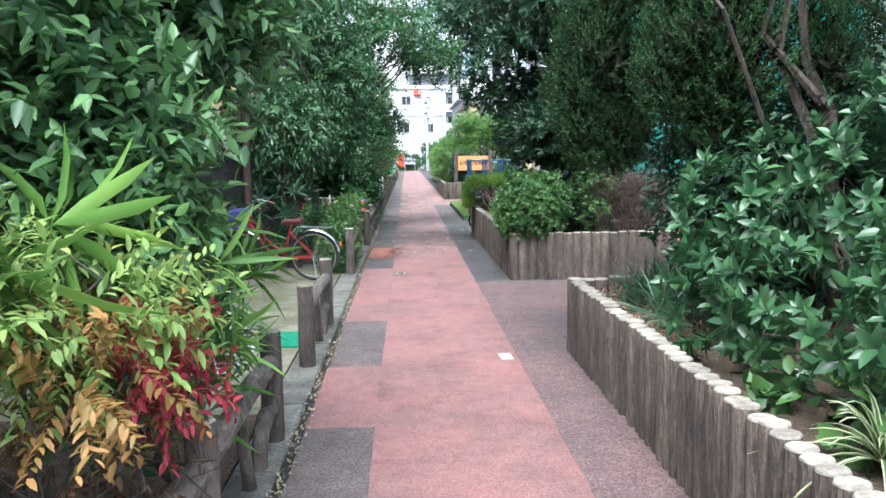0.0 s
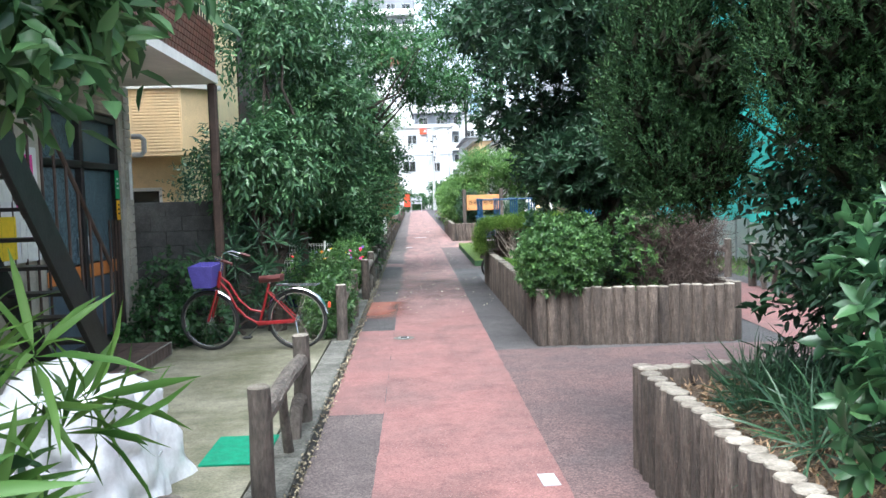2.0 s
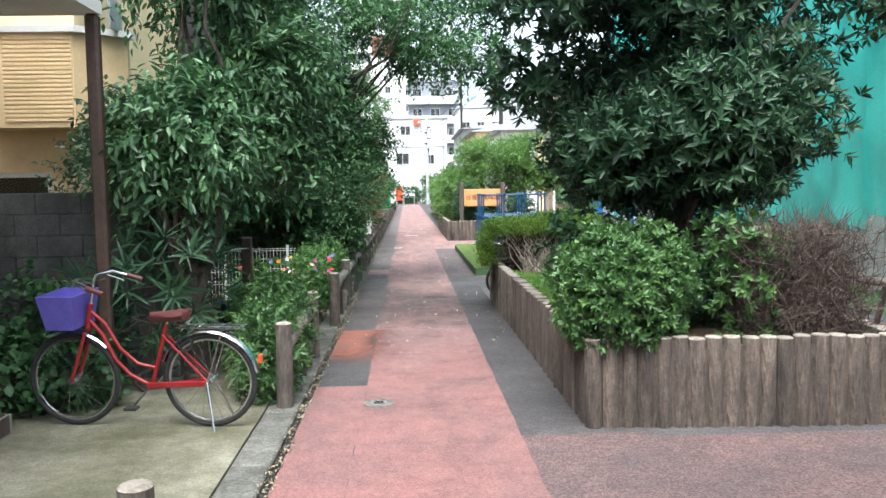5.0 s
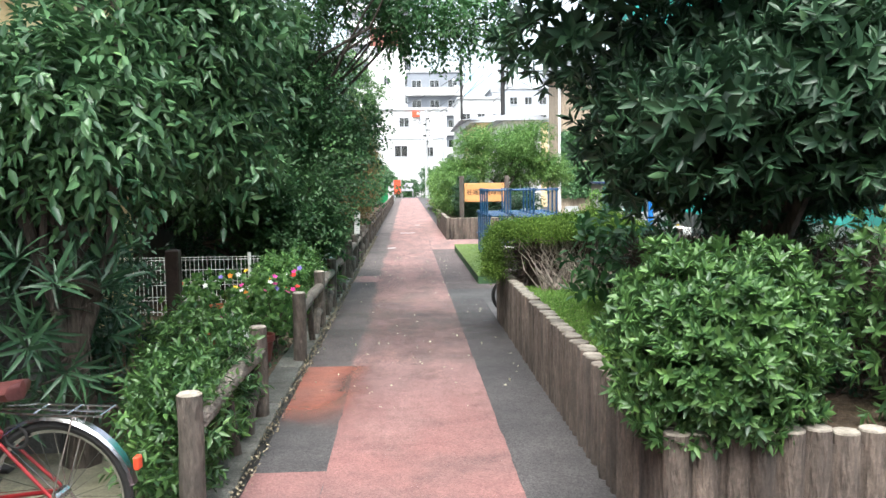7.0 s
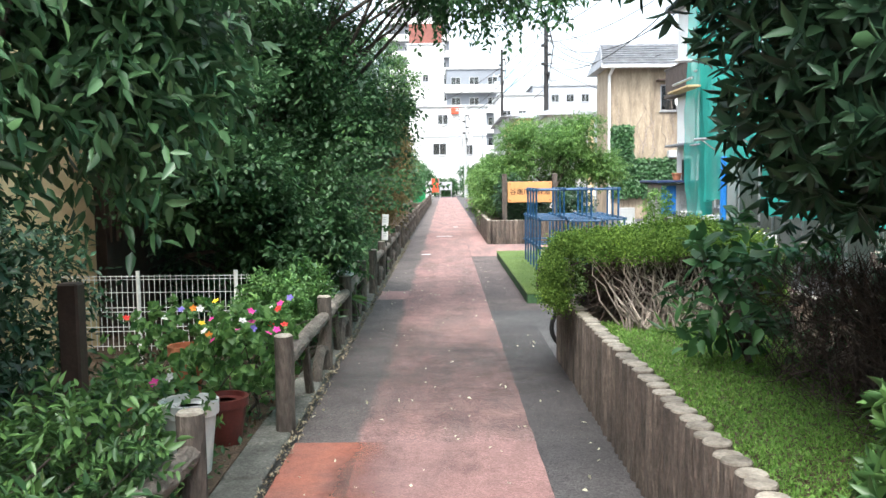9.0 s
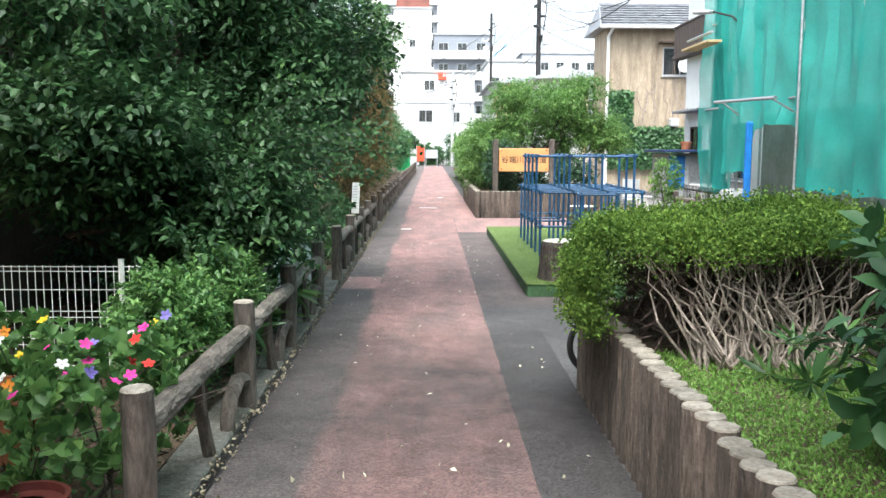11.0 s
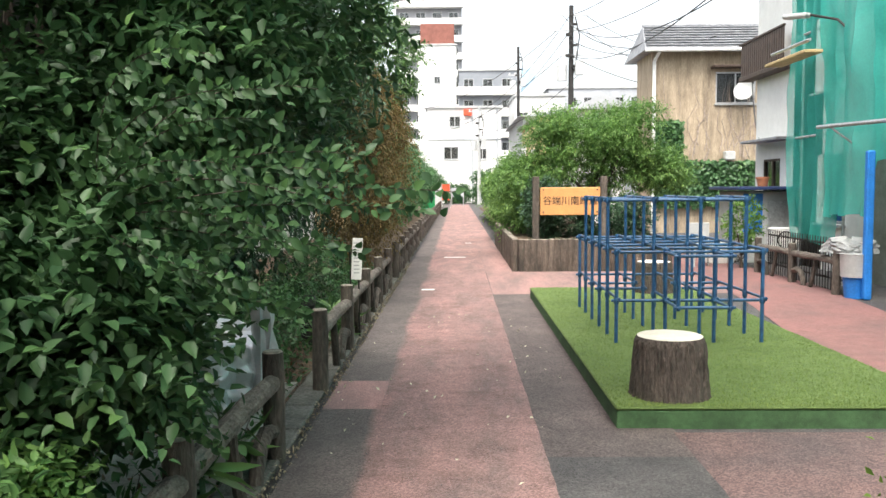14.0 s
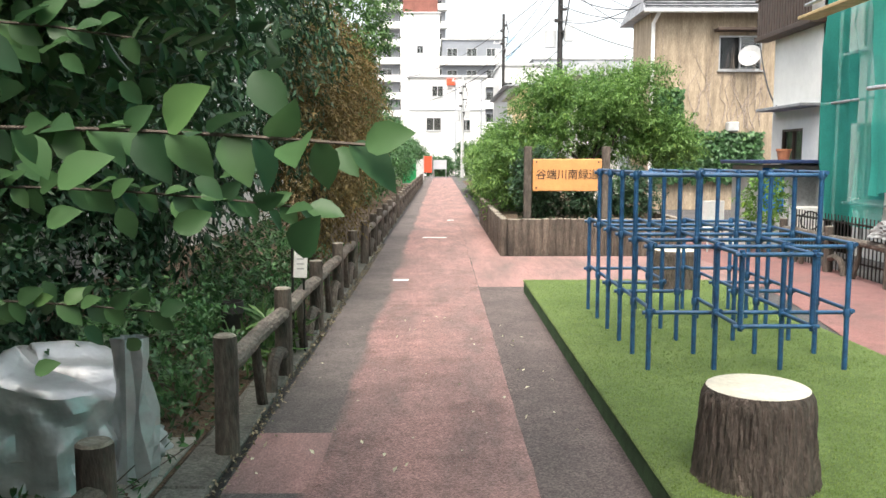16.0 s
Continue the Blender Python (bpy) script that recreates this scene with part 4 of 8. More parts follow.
# ---- trees and shrubs, house side ----
LEAF_FRESH = leafy("leaf_fresh", (0.02, 0.064, 0.024), (0.125, 0.245, 0.07), 0.4, 0.28, 0.5)
FLOWERS = {c: material("petal_" + c, v, 0.6, 0.1, 20, 0.0, 60) for c, v in (("pink", (0.75, 0.05, 0.35)), ("yellow", (0.85, 0.6, 0.02)), ("white", (0.8, 0.8, 0.75)), ("red", (0.7, 0.04, 0.03)), ("violet", (0.25, 0.2, 0.6)), ("orange", (0.8, 0.3, 0.03)))}
TREES = [
    ("shrub", "tall glossy evergreen shrub crowding the log fence", "shrub", clumps([(-1.95, 0.5, 1.9, 0.5, 0.8, 1.6), (-1.3, 1.9, 1.75, 0.3, 0.4, 1.0), (-1.75, 2.1, 2.75, 0.5, 0.6, 0.9), (-2.5, 2.8, 2.6, 0.6, 0.5, 1.3), (-1.15, 2.8, 2.45, 0.28, 0.4, 0.45), (-1.35, 2.5, 1.0, 0.25, 0.4, 0.6)], 13, 0.25, 3), (0.095, 0.043), LEAF_NEAR, BARK, (-2.1, 2.2, 0), 0.05, 5200, 8, 0.26, 0.1, dict(hi=True, seed=3, up=0.9, core=500, rough=0.4)),
    ("palm_bush", "clump of lady palm with narrow fanned leaves", "palm", [(-0.9, 2.05, 1.2, 0.1, 0.2, 0.3), (-1.1, 2.5, 0.85, 0.2, 0.3, 0.35), (-0.98, 2.0, 1.8, 0.1, 0.15, 0.15), (-1.0, 2.75, 1.05, 0.1, 0.2, 0.3)], (0.26, 0.026), LEAF_BRIGHT, BARK, (-1.2, 2.4, 0), 0.015, 58, 9, 0.12, 0.1, dict(rosette=True, hi=True, seed=5, curl=0.3, up=0.6)),
    ("palm_bush", "dark lady palm clump behind the bicycle", "palm", [(-2.2, 11.0, 0.75, 0.45, 0.3, 0.4), (-1.8, 11.0, 0.9, 0.35, 0.25, 0.35)], (0.24, 0.026), LEAF_DARK, BARK, (-2.1, 11.0, 0.03), 0.02, 80, 9, 0.15, 0.1, dict(rosette=True, hi=True, seed=6, curl=0.25)),
    ("nandina", "heavenly bamboo with yellow green feathery leaves", "shrub", [(-1.02, 1.1, 1.26, 0.26, 0.3, 0.12), (-1.3, 1.1, 1.36, 0.22, 0.22, 0.12)], (0.058, 0.021), LEAF_YELLOW, BARK, (-1.3, 1.2, 0), 0.01, 150, 17, 0.24, 0.05, dict(hi=True, seed=7, up=2.0)),
    ("nandina", "heavenly bamboo with orange tinged middle leaves", "shrub", [(-0.98, 1.12, 1.06, 0.22, 0.26, 0.09)], (0.055, 0.02), LEAF_ORANGE, BARK, (-1.15, 1.3, 0), 0.01, 60, 17, 0.22, 0.1, dict(hi=True, seed=71, up=2.0)),
    ("nandina", "heavenly bamboo with pinkish red leaves over the fence", "shrub", [(-0.84, 1.42, 1.0, 0.1, 0.18, 0.11)], (0.055, 0.021), LEAF_RED, BARK, (-1.05, 1.5, 0), 0.01, 60, 15, 0.18, 0.2, dict(hi=True, seed=8, up=1.5)),
    ("nandina", "bronze tinted lower leaves of heavenly bamboo", "shrub", [(-1.06, 1.25, 0.7, 0.24, 0.4, 0.28)], (0.046, 0.018), LEAF_RUST, BARK, (-1.2, 1.4, 0), 0.01, 60, 14, 0.2, 0.25, dict(hi=True, seed=9, up=1.4)),
    ("yucca", "strap leaved yucca rosette among the shrubs", "shrub", [(-1.17, 1.1, 1.46, 0.06, 0.08, 0.06)], (0.42, 0.055), LEAF_BRIGHT, BARK, (-1.4, 1.4, 0), 0.03, 3, 13, 0.1, 0.1, dict(rosette=True, hi=True, seed=10, curl=0.35)),
    ("tree", "weeping tree with slender hanging leaves before the houses", "tree", clumps([(-1.75, 11.5, 3.0, 0.62, 0.7, 1.4), (-1.5, 12.2, 4.4, 0.75, 0.8, 1.4), (-1.15, 12.3, 3.0, 0.4, 0.55, 1.1), (-1.9, 11.3, 2.2, 0.45, 0.45, 0.45)], 14, 0.2, 12, 1.3), (0.105, 0.04), LEAF_WILLOW, BARK, (-1.75, 11.3, 0), 0.09, 3700, 9, 0.36, 0.38, dict(hi=True, seed=11, nlimb=11, up=0.7, core=60)),
    ("shrub", "low fresh green shrub by the parked bicycle", "shrub", [(-1.05, 10.85, 0.35, 0.22, 0.5, 0.4), (-1.15, 11.7, 0.42, 0.3, 0.5, 0.45)], (0.065, 0.024), LEAF_FRESH, BARK, (-1.1, 11.2, 0), 0.02, 1100, 8, 0.14, 0.0, dict(hi=True, seed=13)),
    ("ivy", "ivy sprawling over the corner of the entrance step", "climber", [(-2.95, 10.35, 0.25, 0.35, 0.35, 0.28), (-2.5, 10.6, 0.35, 0.3, 0.3, 0.3), (-2.9, 10.9, 0.7, 0.35, 0.2, 0.3)], (0.075, 0.06), LEAF_MID, None, None, 0.02, 420, 7, 0.2, 0.3, dict(hi=True, seed=14)),
    ("tree", "dense dark green broadleaf tree leaning over the fence", "tree", clumps([(-2.3, 18.0, 2.5, 1.2, 1.3, 1.6), (-1.35, 18.0, 3.0, 0.85, 1.0, 1.3), (-1.2, 19.0, 2.4, 0.75, 0.8, 1.4), (-2.1, 16.7, 2.0, 0.8, 0.6, 1.0), (-1.5, 17.5, 1.5, 0.5, 0.7, 0.7), (-1.35, 17.2, 1.0, 0.3, 0.5, 0.4)], 15, 0.38, 17, 0.34), (0.072, 0.046), LEAF_DEEP, BARK, (-2.0, 18.0, 0), 0.06, 8200, 8, 0.34, 0.08, dict(hi=True, seed=17, nlimb=12, up=1.3, core=160)),
    ("tree", "shade tree with thin branches arching over the path", "tree", clumps([(0.2, 18.4, 4.6, 1.3, 1.4, 0.8), (-1.6, 18.8, 5.2, 1.5, 1.6, 1.2), (1.3, 19.2, 5.3, 1.2, 1.3, 0.9), (0.6, 18.6, 3.95, 1.0, 1.0, 0.4)], 12, 0.42, 31, 0.5), (0.11, 0.05), LEAF_MID, BARK, (-2.7, 19.6, 0), 0.09, 2100, 9, 0.35, 0.2, dict(seed=31, nlimb=14)),
    ("tree", "dark evergreen tree with long glossy leaves", "tree", [(-2.2, 23.6, 2.7, 0.9, 1.6, 1.9), (-2.0, 26.2, 3.4, 1.0, 1.6, 2.2), (-3.2, 22.5, 4.0, 1.3, 1.6, 2.2)], (0.13, 0.042), LEAF_DARK, BARK, (-2.4, 24.6, 0), 0.1, 4200, 9, 0.4, 0.5, dict(seed=19)),
    ("shrub", "low dark shrub under the trees by the fence", "shrub", [(-1.5, 21.8, 0.4, 0.35, 0.9, 0.35), (-1.4, 24.5, 0.5, 0.4, 1.5, 0.45)], (0.06, 0.03), LEAF_MID, None, None, 0.02, 900, 8, 0.16, 0.1, dict(seed=20)),
    ("shrub", "dark shaded undergrowth beneath the garden trees", "shrub", [(-2.5, 20.8, 0.8, 0.5, 1.0, 0.8), (-2.4, 22.8, 0.8, 0.5, 1.2, 0.8), (-2.9, 19.4, 1.0, 0.4, 0.8, 1.0)], (0.09, 0.045), LEAF_DARK, BARK, (-2.5, 21.2, 0.0), 0.03, 1700, 8, 0.25, 0.15, dict(seed=36)),
    ("maple_tree", "rust brown Japanese maple spreading over the fence", "tree", [(-1.25, 27.3, 1.7, 0.55, 1.6, 1.1), (-1.2, 29.6, 2.3, 0.55, 1.8, 1.4), (-1.4, 28.3, 2.9, 0.6, 1.3, 0.8)], (0.07, 0.024), LEAF_OLIVE, BARK, (-1.5, 28.5, 0), 0.05, 3600, 9, 0.3, 0.5, dict(seed=23)),
    ("tree", "yellow green evergreen behind the maple", "tree", [(-1.5, 31.5, 4.2, 0.9, 1.6, 1.3), (-1.7, 33, 2.8, 0.9, 1.6, 1.3)], (0.12, 0.05), LEAF_FRESH, BARK, (-1.8, 32, 0), 0.07, 1900, 9, 0.3, 0.2, dict(seed=24)),
    ("tree", "mixed green trees lining the far fence", "tree", [(-2.0, 38, 2.2, 1.0, 3.0, 1.6), (-2.2, 45, 1.9, 1.1, 4, 1.5), (-2.4, 54, 2.2, 1.2, 5, 1.6), (-1.9, 64, 1.9, 0.9, 5, 1.2)], (0.12, 0.06), LEAF_MID, BARK, (-2.6, 40, 0), 0.1, 5200, 7, 0.35, 0.3, dict(seed=29)),
    ("shrub", "green garden shrub beside the mesh fence", "shrub", [(-1.25, 15.9, 0.52, 0.25, 0.4, 0.3), (-1.15, 16.7, 0.58, 0.22, 0.4, 0.28)], (0.05, 0.028), LEAF_GARDEN, None, None, 0.02, 1100, 8, 0.15, 0.1, dict(hi=True, seed=33)),
    ("shrub", "dark shaded shrubs against the garden houses", "shrub", [(-2.7, 13.0, 0.9, 0.5, 0.7, 0.9), (-2.9, 14.6, 0.8, 0.4, 0.7, 0.7), (-2.6, 12.2, 1.5, 0.5, 0.4, 1.0)], (0.09, 0.04), LEAF_DARK, BARK, (-2.7, 13.2, 0.02), 0.03, 1500, 8, 0.3, 0.15, dict(seed=35)),
    ("fern", "arching strap leaved plants hanging through the fence", "fern", [(-1.0, 16.6, 0.42, 0.1, 0.4, 0.12), (-0.95, 18.2, 0.35, 0.1, 0.8, 0.1), (-1.0, 23.2, 0.25, 0.1, 0.9, 0.1)], (0.26, 0.04), LEAF_FRESH, None, None, 0.02, 34, 9, 0.06, 0.2, dict(rosette=True, hi=True, seed=34, curl=0.5)),
]
for name, label, cat, blobs, leaf, mat, bark, foot, r0, twigs, per, twig, droop, more in TREES:
    plant(name, label, cat, blobs, leaf, mat, bark, foot, r0, twigs, per, twig, droop, **more)

# Young leafy branches that reach out to the path at eye height
shoot = thing("tree", "young leafy branches reaching out over the path", "tree", pose(-1.3, 17.7, 0))
q = np.random.default_rng(181)
bars, P, D, N = Build(), [], [], []
bars.tube([(-1.3, 17.7, 0), (-1.25, 17.65, 0.9), (-1.1, 17.6, 1.55)], [0.03, 0.025, 0.016], 7)
REACH = (((-1.1, 17.6, 1.55), (-0.4, 17.4, 1.68), (0.3, 17.15, 1.62)), ((-1.1, 17.6, 1.5), (-0.5, 17.7, 1.62), (0.17, 17.68, 1.54)),
         ((-1.1, 17.6, 1.55), (-0.6, 17.3, 1.78), (-0.02, 17.1, 1.68)), ((-1.1, 17.6, 1.5), (-0.7, 17.1, 1.62), (-0.25, 16.95, 1.5)),
         ((-1.1, 17.6, 1.55), (-0.8, 17.2, 1.95), (-0.3, 17.15, 1.86)), ((-1.1, 17.6, 1.55), (-0.8, 17.4, 2.1), (-0.2, 17.45, 2.0)),
         ((-1.15, 17.65, 1.3), (-0.8, 17.2, 1.42), (-0.4, 17.05, 1.3)), ((-1.15, 17.65, 1.2), (-0.8, 17.5, 1.3), (-0.28, 17.5, 1.16)),
         ((-1.15, 17.65, 1.0), (-0.9, 17.2, 1.1), (-0.55, 17.0, 0.95)), ((-1.2, 17.7, 0.8), (-0.9, 17.3, 0.85), (-0.52, 17.2, 0.72)),
         ((-1.1, 17.6, 1.55), (-0.9, 17.0, 2.2), (-0.45, 16.95, 2.05)), ((-1.15, 17.65, 1.3), (-0.75, 17.75, 1.45), (-0.1, 17.85, 1.36)),
         ((-1.1, 17.6, 1.5), (-0.75, 17.1, 1.78), (-0.15, 17.05, 1.6)), ((-1.1, 17.6, 1.5), (-0.7, 17.3, 1.5), (-0.12, 17.3, 1.42)),
         ((-1.1, 17.6, 1.55), (-0.8, 17.0, 1.8), (-0.35, 16.9, 1.7)), ((-1.1, 17.6, 1.5), (-0.8, 16.95, 1.45), (-0.42, 16.9, 1.36)),
         ((-1.1, 17.6, 1.55), (-0.6, 17.5, 1.85), (0.0, 17.5, 1.75)), ((-1.1, 17.6, 1.55), (-0.9, 17.1, 2.0), (-0.3, 17.0, 1.95)))
for a, c, e in REACH:
    a, c, e = Vector(a), Vector(c), Vector(e)
    pts = [a.lerp(c, t).lerp(c.lerp(e, t), t) for t in np.linspace(0, 1, 13)]
    bars.tube(pts, [0.0032 * (1 - 0.8 * t) + 0.0008 for t in np.linspace(0, 1, 13)], 5)
    way = (e - a).normalized()
    wide = way.cross(Vector((0, 0, 1))).normalized()
    for k in range(96):
        t = 0.1 + 0.9 * k / 95
        p = a.lerp(c, t).lerp(c.lerp(e, t), t)
        s = 1 if k % 2 else -1
        if k % 3 == 0:
            p = p + wide * s * q.uniform(0.03, 0.12) + Vector((0, 0, q.normal() * 0.035))
        P.append(p), D.append(way * 0.6 + wide * s * 0.25 + Vector((0, 0, s * 0.5 - 0.2)) + Vector(q.normal(size=3) * 0.2)), N.append(Vector((0, -0.8, 0.55)) + Vector(q.normal(size=3) * 0.35))
A = [np.array([tuple(v) for v in w]) for w in (P, D, N)]
size = q.uniform(0.034, 0.056, len(P))
part("crown", leaf_mesh("crown", *A, size, size * 0.66, LEAF_DEEP, "oval", 0.16, 0.16), None, shoot, at=Matrix.Translation((1.3, -17.7, 0)))
part("trunk", bars, BARK, shoot, at=Matrix.Translation((1.3, -17.7, 0)))

# ---- planting in the log beds ----
BEDS = [
    # Both tufted conifers get darker inner leaves, coloured as if in shade.
    ("conifer", "feathery green conifer with upright sprays beside the path", "tree", clumps([(1.55, 5.5, 3.2, 0.36, 0.42, 1.5), (1.53, 5.6, 2.3, 0.33, 0.38, 0.6), (1.62, 5.3, 4.5, 0.45, 0.5, 1.1), (1.57, 5.5, 1.85, 0.27, 0.3, 0.25), (2.25, 5.6, 3.0, 0.35, 0.3, 1.3)], 16, 0.2, 37, 1.5), (0.03, 0.0095), LEAF_CONIFER, BARK, (2.75, 5.0, 0.45), 0.05, 8600, 18, 0.1, -0.5, dict(seed=37, shell=0.12, rough=0.22, up=0.2, nlimb=4, core=1800, inside=LEAF_INNER_SHADE, inner=3.4)),
    ("conifer", "dark conifer with dense tufted sprays", "tree", clumps([(2.0, 4.3, 3.0, 0.42, 0.5, 1.3), (1.97, 4.35, 2.25, 0.37, 0.42, 0.6), (2.1, 4.1, 4.3, 0.5, 0.5, 1.1), (2.65, 4.1, 3.3, 0.4, 0.5, 1.4)], 16, 0.22, 38, 1.5), (0.03, 0.0095), LEAF_CONIFER, BARK, (2.75, 3.9, 0.45), 0.07, 8600, 18, 0.1, -0.5, dict(seed=38, shell=0.12, rough=0.22, up=0.2, nlimb=4, core=1800, inside=LEAF_INNER_SHADE, inner=3.4)),
    ("conifer", "shaded conifer standing deep in the bed", "tree", [(3.8, 5.0, 3.0, 0.9, 1.0, 1.9), (3.9, 2.8, 3.4, 1.1, 1.4, 2.0), (4.5, 6.3, 3.4, 0.8, 0.9, 1.9)], (0.06, 0.014), LEAF_CONIFER, BARK, (3.9, 4.0, 0.45), 0.1, 7000, 11, 0.22, -0.2, dict(seed=39, rough=0.5, up=0.2, nlimb=14, core=2600)),
    ("umbrella_shrub", "glossy umbrella shrub with palmate leaves in the bed", "shrub", [(2.0, 3.7, 1.15, 0.38, 0.5, 0.4), (2.6, 3.1, 1.35, 0.5, 0.7, 0.5), (1.8, 2.7, 0.85, 0.28, 0.45, 0.2), (2.5, 2.0, 1.1, 0.45, 0.6, 0.45), (1.75, 3.3, 0.82, 0.22, 0.6, 0.22), (2.05, 1.7, 0.9, 0.35, 0.5, 0.28)], (0.11, 0.048), LEAF_UMBRELLA, BARK, (2.4, 3.0, 0.45), 0.03, 640, 9, 0.16, 0.0, dict(rosette=True, hi=True, seed=41, curl=0.25)),
    ("shrub", "dark leafy shrub beneath the conifers", "shrub", [(2.9, 4.6, 1.2, 0.5, 0.6, 0.6), (2.32, 4.9, 1.15, 0.38, 0.38, 0.45), (2.3, 4.3, 1.4, 0.4, 0.5, 0.4), (3.0, 5.3, 1.75, 0.8, 0.4, 0.5), (2.4, 5.25, 1.7, 0.45, 0.3, 0.3), (3.4, 3.6, 1.8, 0.6, 0.8, 0.5), (3.6, 5.1, 1.2, 0.5, 0.4, 0.6)], (0.08, 0.04), LEAF_DARK, BARK, (2.9, 4.6, 0.45), 0.03, 2900, 8, 0.25, 0.2, dict(hi=True, seed=42)),
    ("ground_plant", "low broad leaved plants along the log edge", "plant", [(1.75, 1.9, 0.62, 0.25, 0.6, 0.1), (2.2, 1.2, 0.7, 0.5, 0.5, 0.18)], (0.14, 0.075), LEAF_FRESH, None, None, 0.02, 90, 6, 0.1, 0.1, dict(hi=True, seed=44, curl=0.3)),
    ("lily_turf", "tuft of dark grassy lily turf in the bed", "grass", [(1.75, 4.5, 0.55, 0.15, 0.5, 0.05), (2.1, 5.1, 0.55, 0.3, 0.2, 0.05)], (0.32, 0.012), LEAF_DARK, None, None, 0.02, 60, 14, 0.05, -0.3, dict(rosette=True, hi=True, seed=45, curl=0.55)),
    ("tree", "round dark evergreen with leathery leaves in whorls", "tree", clumps([(2.0, 11.3, 3.25, 1.4, 1.3, 1.1), (1.75, 11.7, 4.1, 1.15, 1.4, 1.2), (3.2, 11.4, 3.7, 1.2, 1.3, 1.4), (2.5, 10.8, 2.05, 0.95, 0.6, 0.4), (2.5, 11.6, 2.0, 0.95, 0.9, 0.45), (2.95, 12.6, 1.8, 0.75, 0.8, 0.4), (2.35, 12.4, 2.25, 0.7, 0.8, 0.45)], 16, 0.4, 43, 0.6), (0.11, 0.038), LEAF_LEATHER, BARK, (2.45, 11.2, 0.5), 0.09, 8000, 8, 0.16, 0.0, dict(rosette=True, hi=True, seed=43, nlimb=9, core=2200, inner=1.6)),
    ("shrub", "glossy round shrub spilling over the planter logs", "shrub", [(1.72, 10.25, 0.95, 0.5, 0.6, 0.38), (1.6, 9.95, 0.8, 0.42, 0.36, 0.32)], (0.062, 0.025), LEAF_FRESH, BARK, (1.8, 10.4, 0.5), 0.03, 2300, 9, 0.05, 0.0, dict(rosette=True, hi=True, seed=47, shell=0.13, rough=0.2, core=300)),
    ("shrub", "small glossy shrub among dry brush in the planter", "shrub", [(2.55, 10.0, 0.9, 0.2, 0.2, 0.35), (2.6, 10.3, 1.2, 0.3, 0.3, 0.2)], (0.075, 0.026), LEAF_FRESH, BARK, (2.55, 10.1, 0.5), 0.02, 170, 9, 0.1, 0.0, dict(rosette=True, hi=True, seed=48)),
    ("shrub", "dark broad leaved shrub rising from the mossy bed", "shrub", [(1.95, 13.6, 1.02, 0.2, 0.25, 0.28), (2.4, 13.8, 0.9, 0.25, 0.3, 0.25)], (0.12, 0.058), LEAF_MID, BARK, (2.1, 13.7, 0.5), 0.02, 85, 8, 0.25, 0.15, dict(hi=True, seed=49)),
    # Added filler: its dark leaves stand in for the shaded hollow below the evergreen.
    ("shrub", "dark low shrub added to stand in for the shade under the tree", "shrub", [(2.35, 11.0, 0.8, 0.45, 0.6, 0.35), (2.9, 12.3, 0.9, 0.45, 0.7, 0.45), (3.1, 13.3, 0.95, 0.35, 0.7, 0.45)], (0.07, 0.03), LEAF_DARK, BARK, (2.5, 11.5, 0.5), 0.02, 1700, 8, 0.15, 0.0, dict(seed=51)),
    ("plant", "low strap leaved plants under the clipped hedge", "plant", [(2.2, 14.6, 0.6, 0.4, 0.2, 0.08)], (0.15, 0.022), LEAF_FRESH, None, None, 0.02, 16, 9, 0.08, 0.0, dict(rosette=True, hi=True, seed=50, curl=0.4)),
    ("tree", "light green small tree behind the park sign", "tree", clumps([(2.9, 33.2, 2.45, 0.95, 1.1, 0.7), (3.9, 33.6, 2.3, 1.1, 1.1, 0.65), (4.8, 33.8, 2.2, 0.7, 0.9, 0.45), (2.5, 33.4, 3.0, 0.6, 0.9, 0.35), (4.2, 33.6, 3.1, 0.7, 0.9, 0.3), (3.4, 33.4, 2.75, 0.9, 1.0, 0.5), (5.0, 33.6, 1.9, 0.6, 0.8, 0.5), (2.3, 33.2, 1.9, 0.6, 0.8, 0.5), (3.5, 33.3, 1.5, 1.2, 0.7, 0.55)], 11, 0.38, 59, 0.42), (0.085, 0.036), LEAF_SPRING, BARK, (3.0, 33.0, 0.45), 0.06, 5000, 9, 0.28, 0.1, dict(seed=59, shell=0.3, up=1.2, core=400)),
    ("shrub", "dark clipped shrub beside the sign in the bed", "shrub", [(2.05, 31.4, 1.15, 0.42, 0.5, 0.6), (2.9, 31.7, 0.95, 0.8, 0.4, 0.5), (3.9, 31.9, 0.95, 0.5, 0.4, 0.45)], (0.06, 0.028), LEAF_DARK, BARK, (2.0, 31.6, 0.45), 0.02, 2200, 8, 0.12, 0.1, dict(seed=60, core=500)),
    ("shrub", "bright green arching shrubs along the far path", "shrub", clumps([(1.95, 34.6, 1.45, 0.55, 1.4, 0.75), (1.9, 37.5, 1.6, 0.6, 1.6, 0.9), (1.95, 41, 1.2, 0.5, 2.6, 0.8), (2.5, 48, 1.4, 0.9, 3.5, 1.0), (2.9, 60, 1.6, 1.1, 8, 1.3)], 14, 0.42, 61, 0.8), (0.12, 0.04), LEAF_SPRING, None, None, 0.02, 4600, 9, 0.3, 0.3, dict(seed=61, core=900)),
]
for name, label, cat, blobs, leaf, mat, bark, foot, r0, twigs, per, twig, droop, more in BEDS:
    plant(name, label, cat, blobs, leaf, mat, bark, foot, r0, twigs, per, twig, droop, **more)

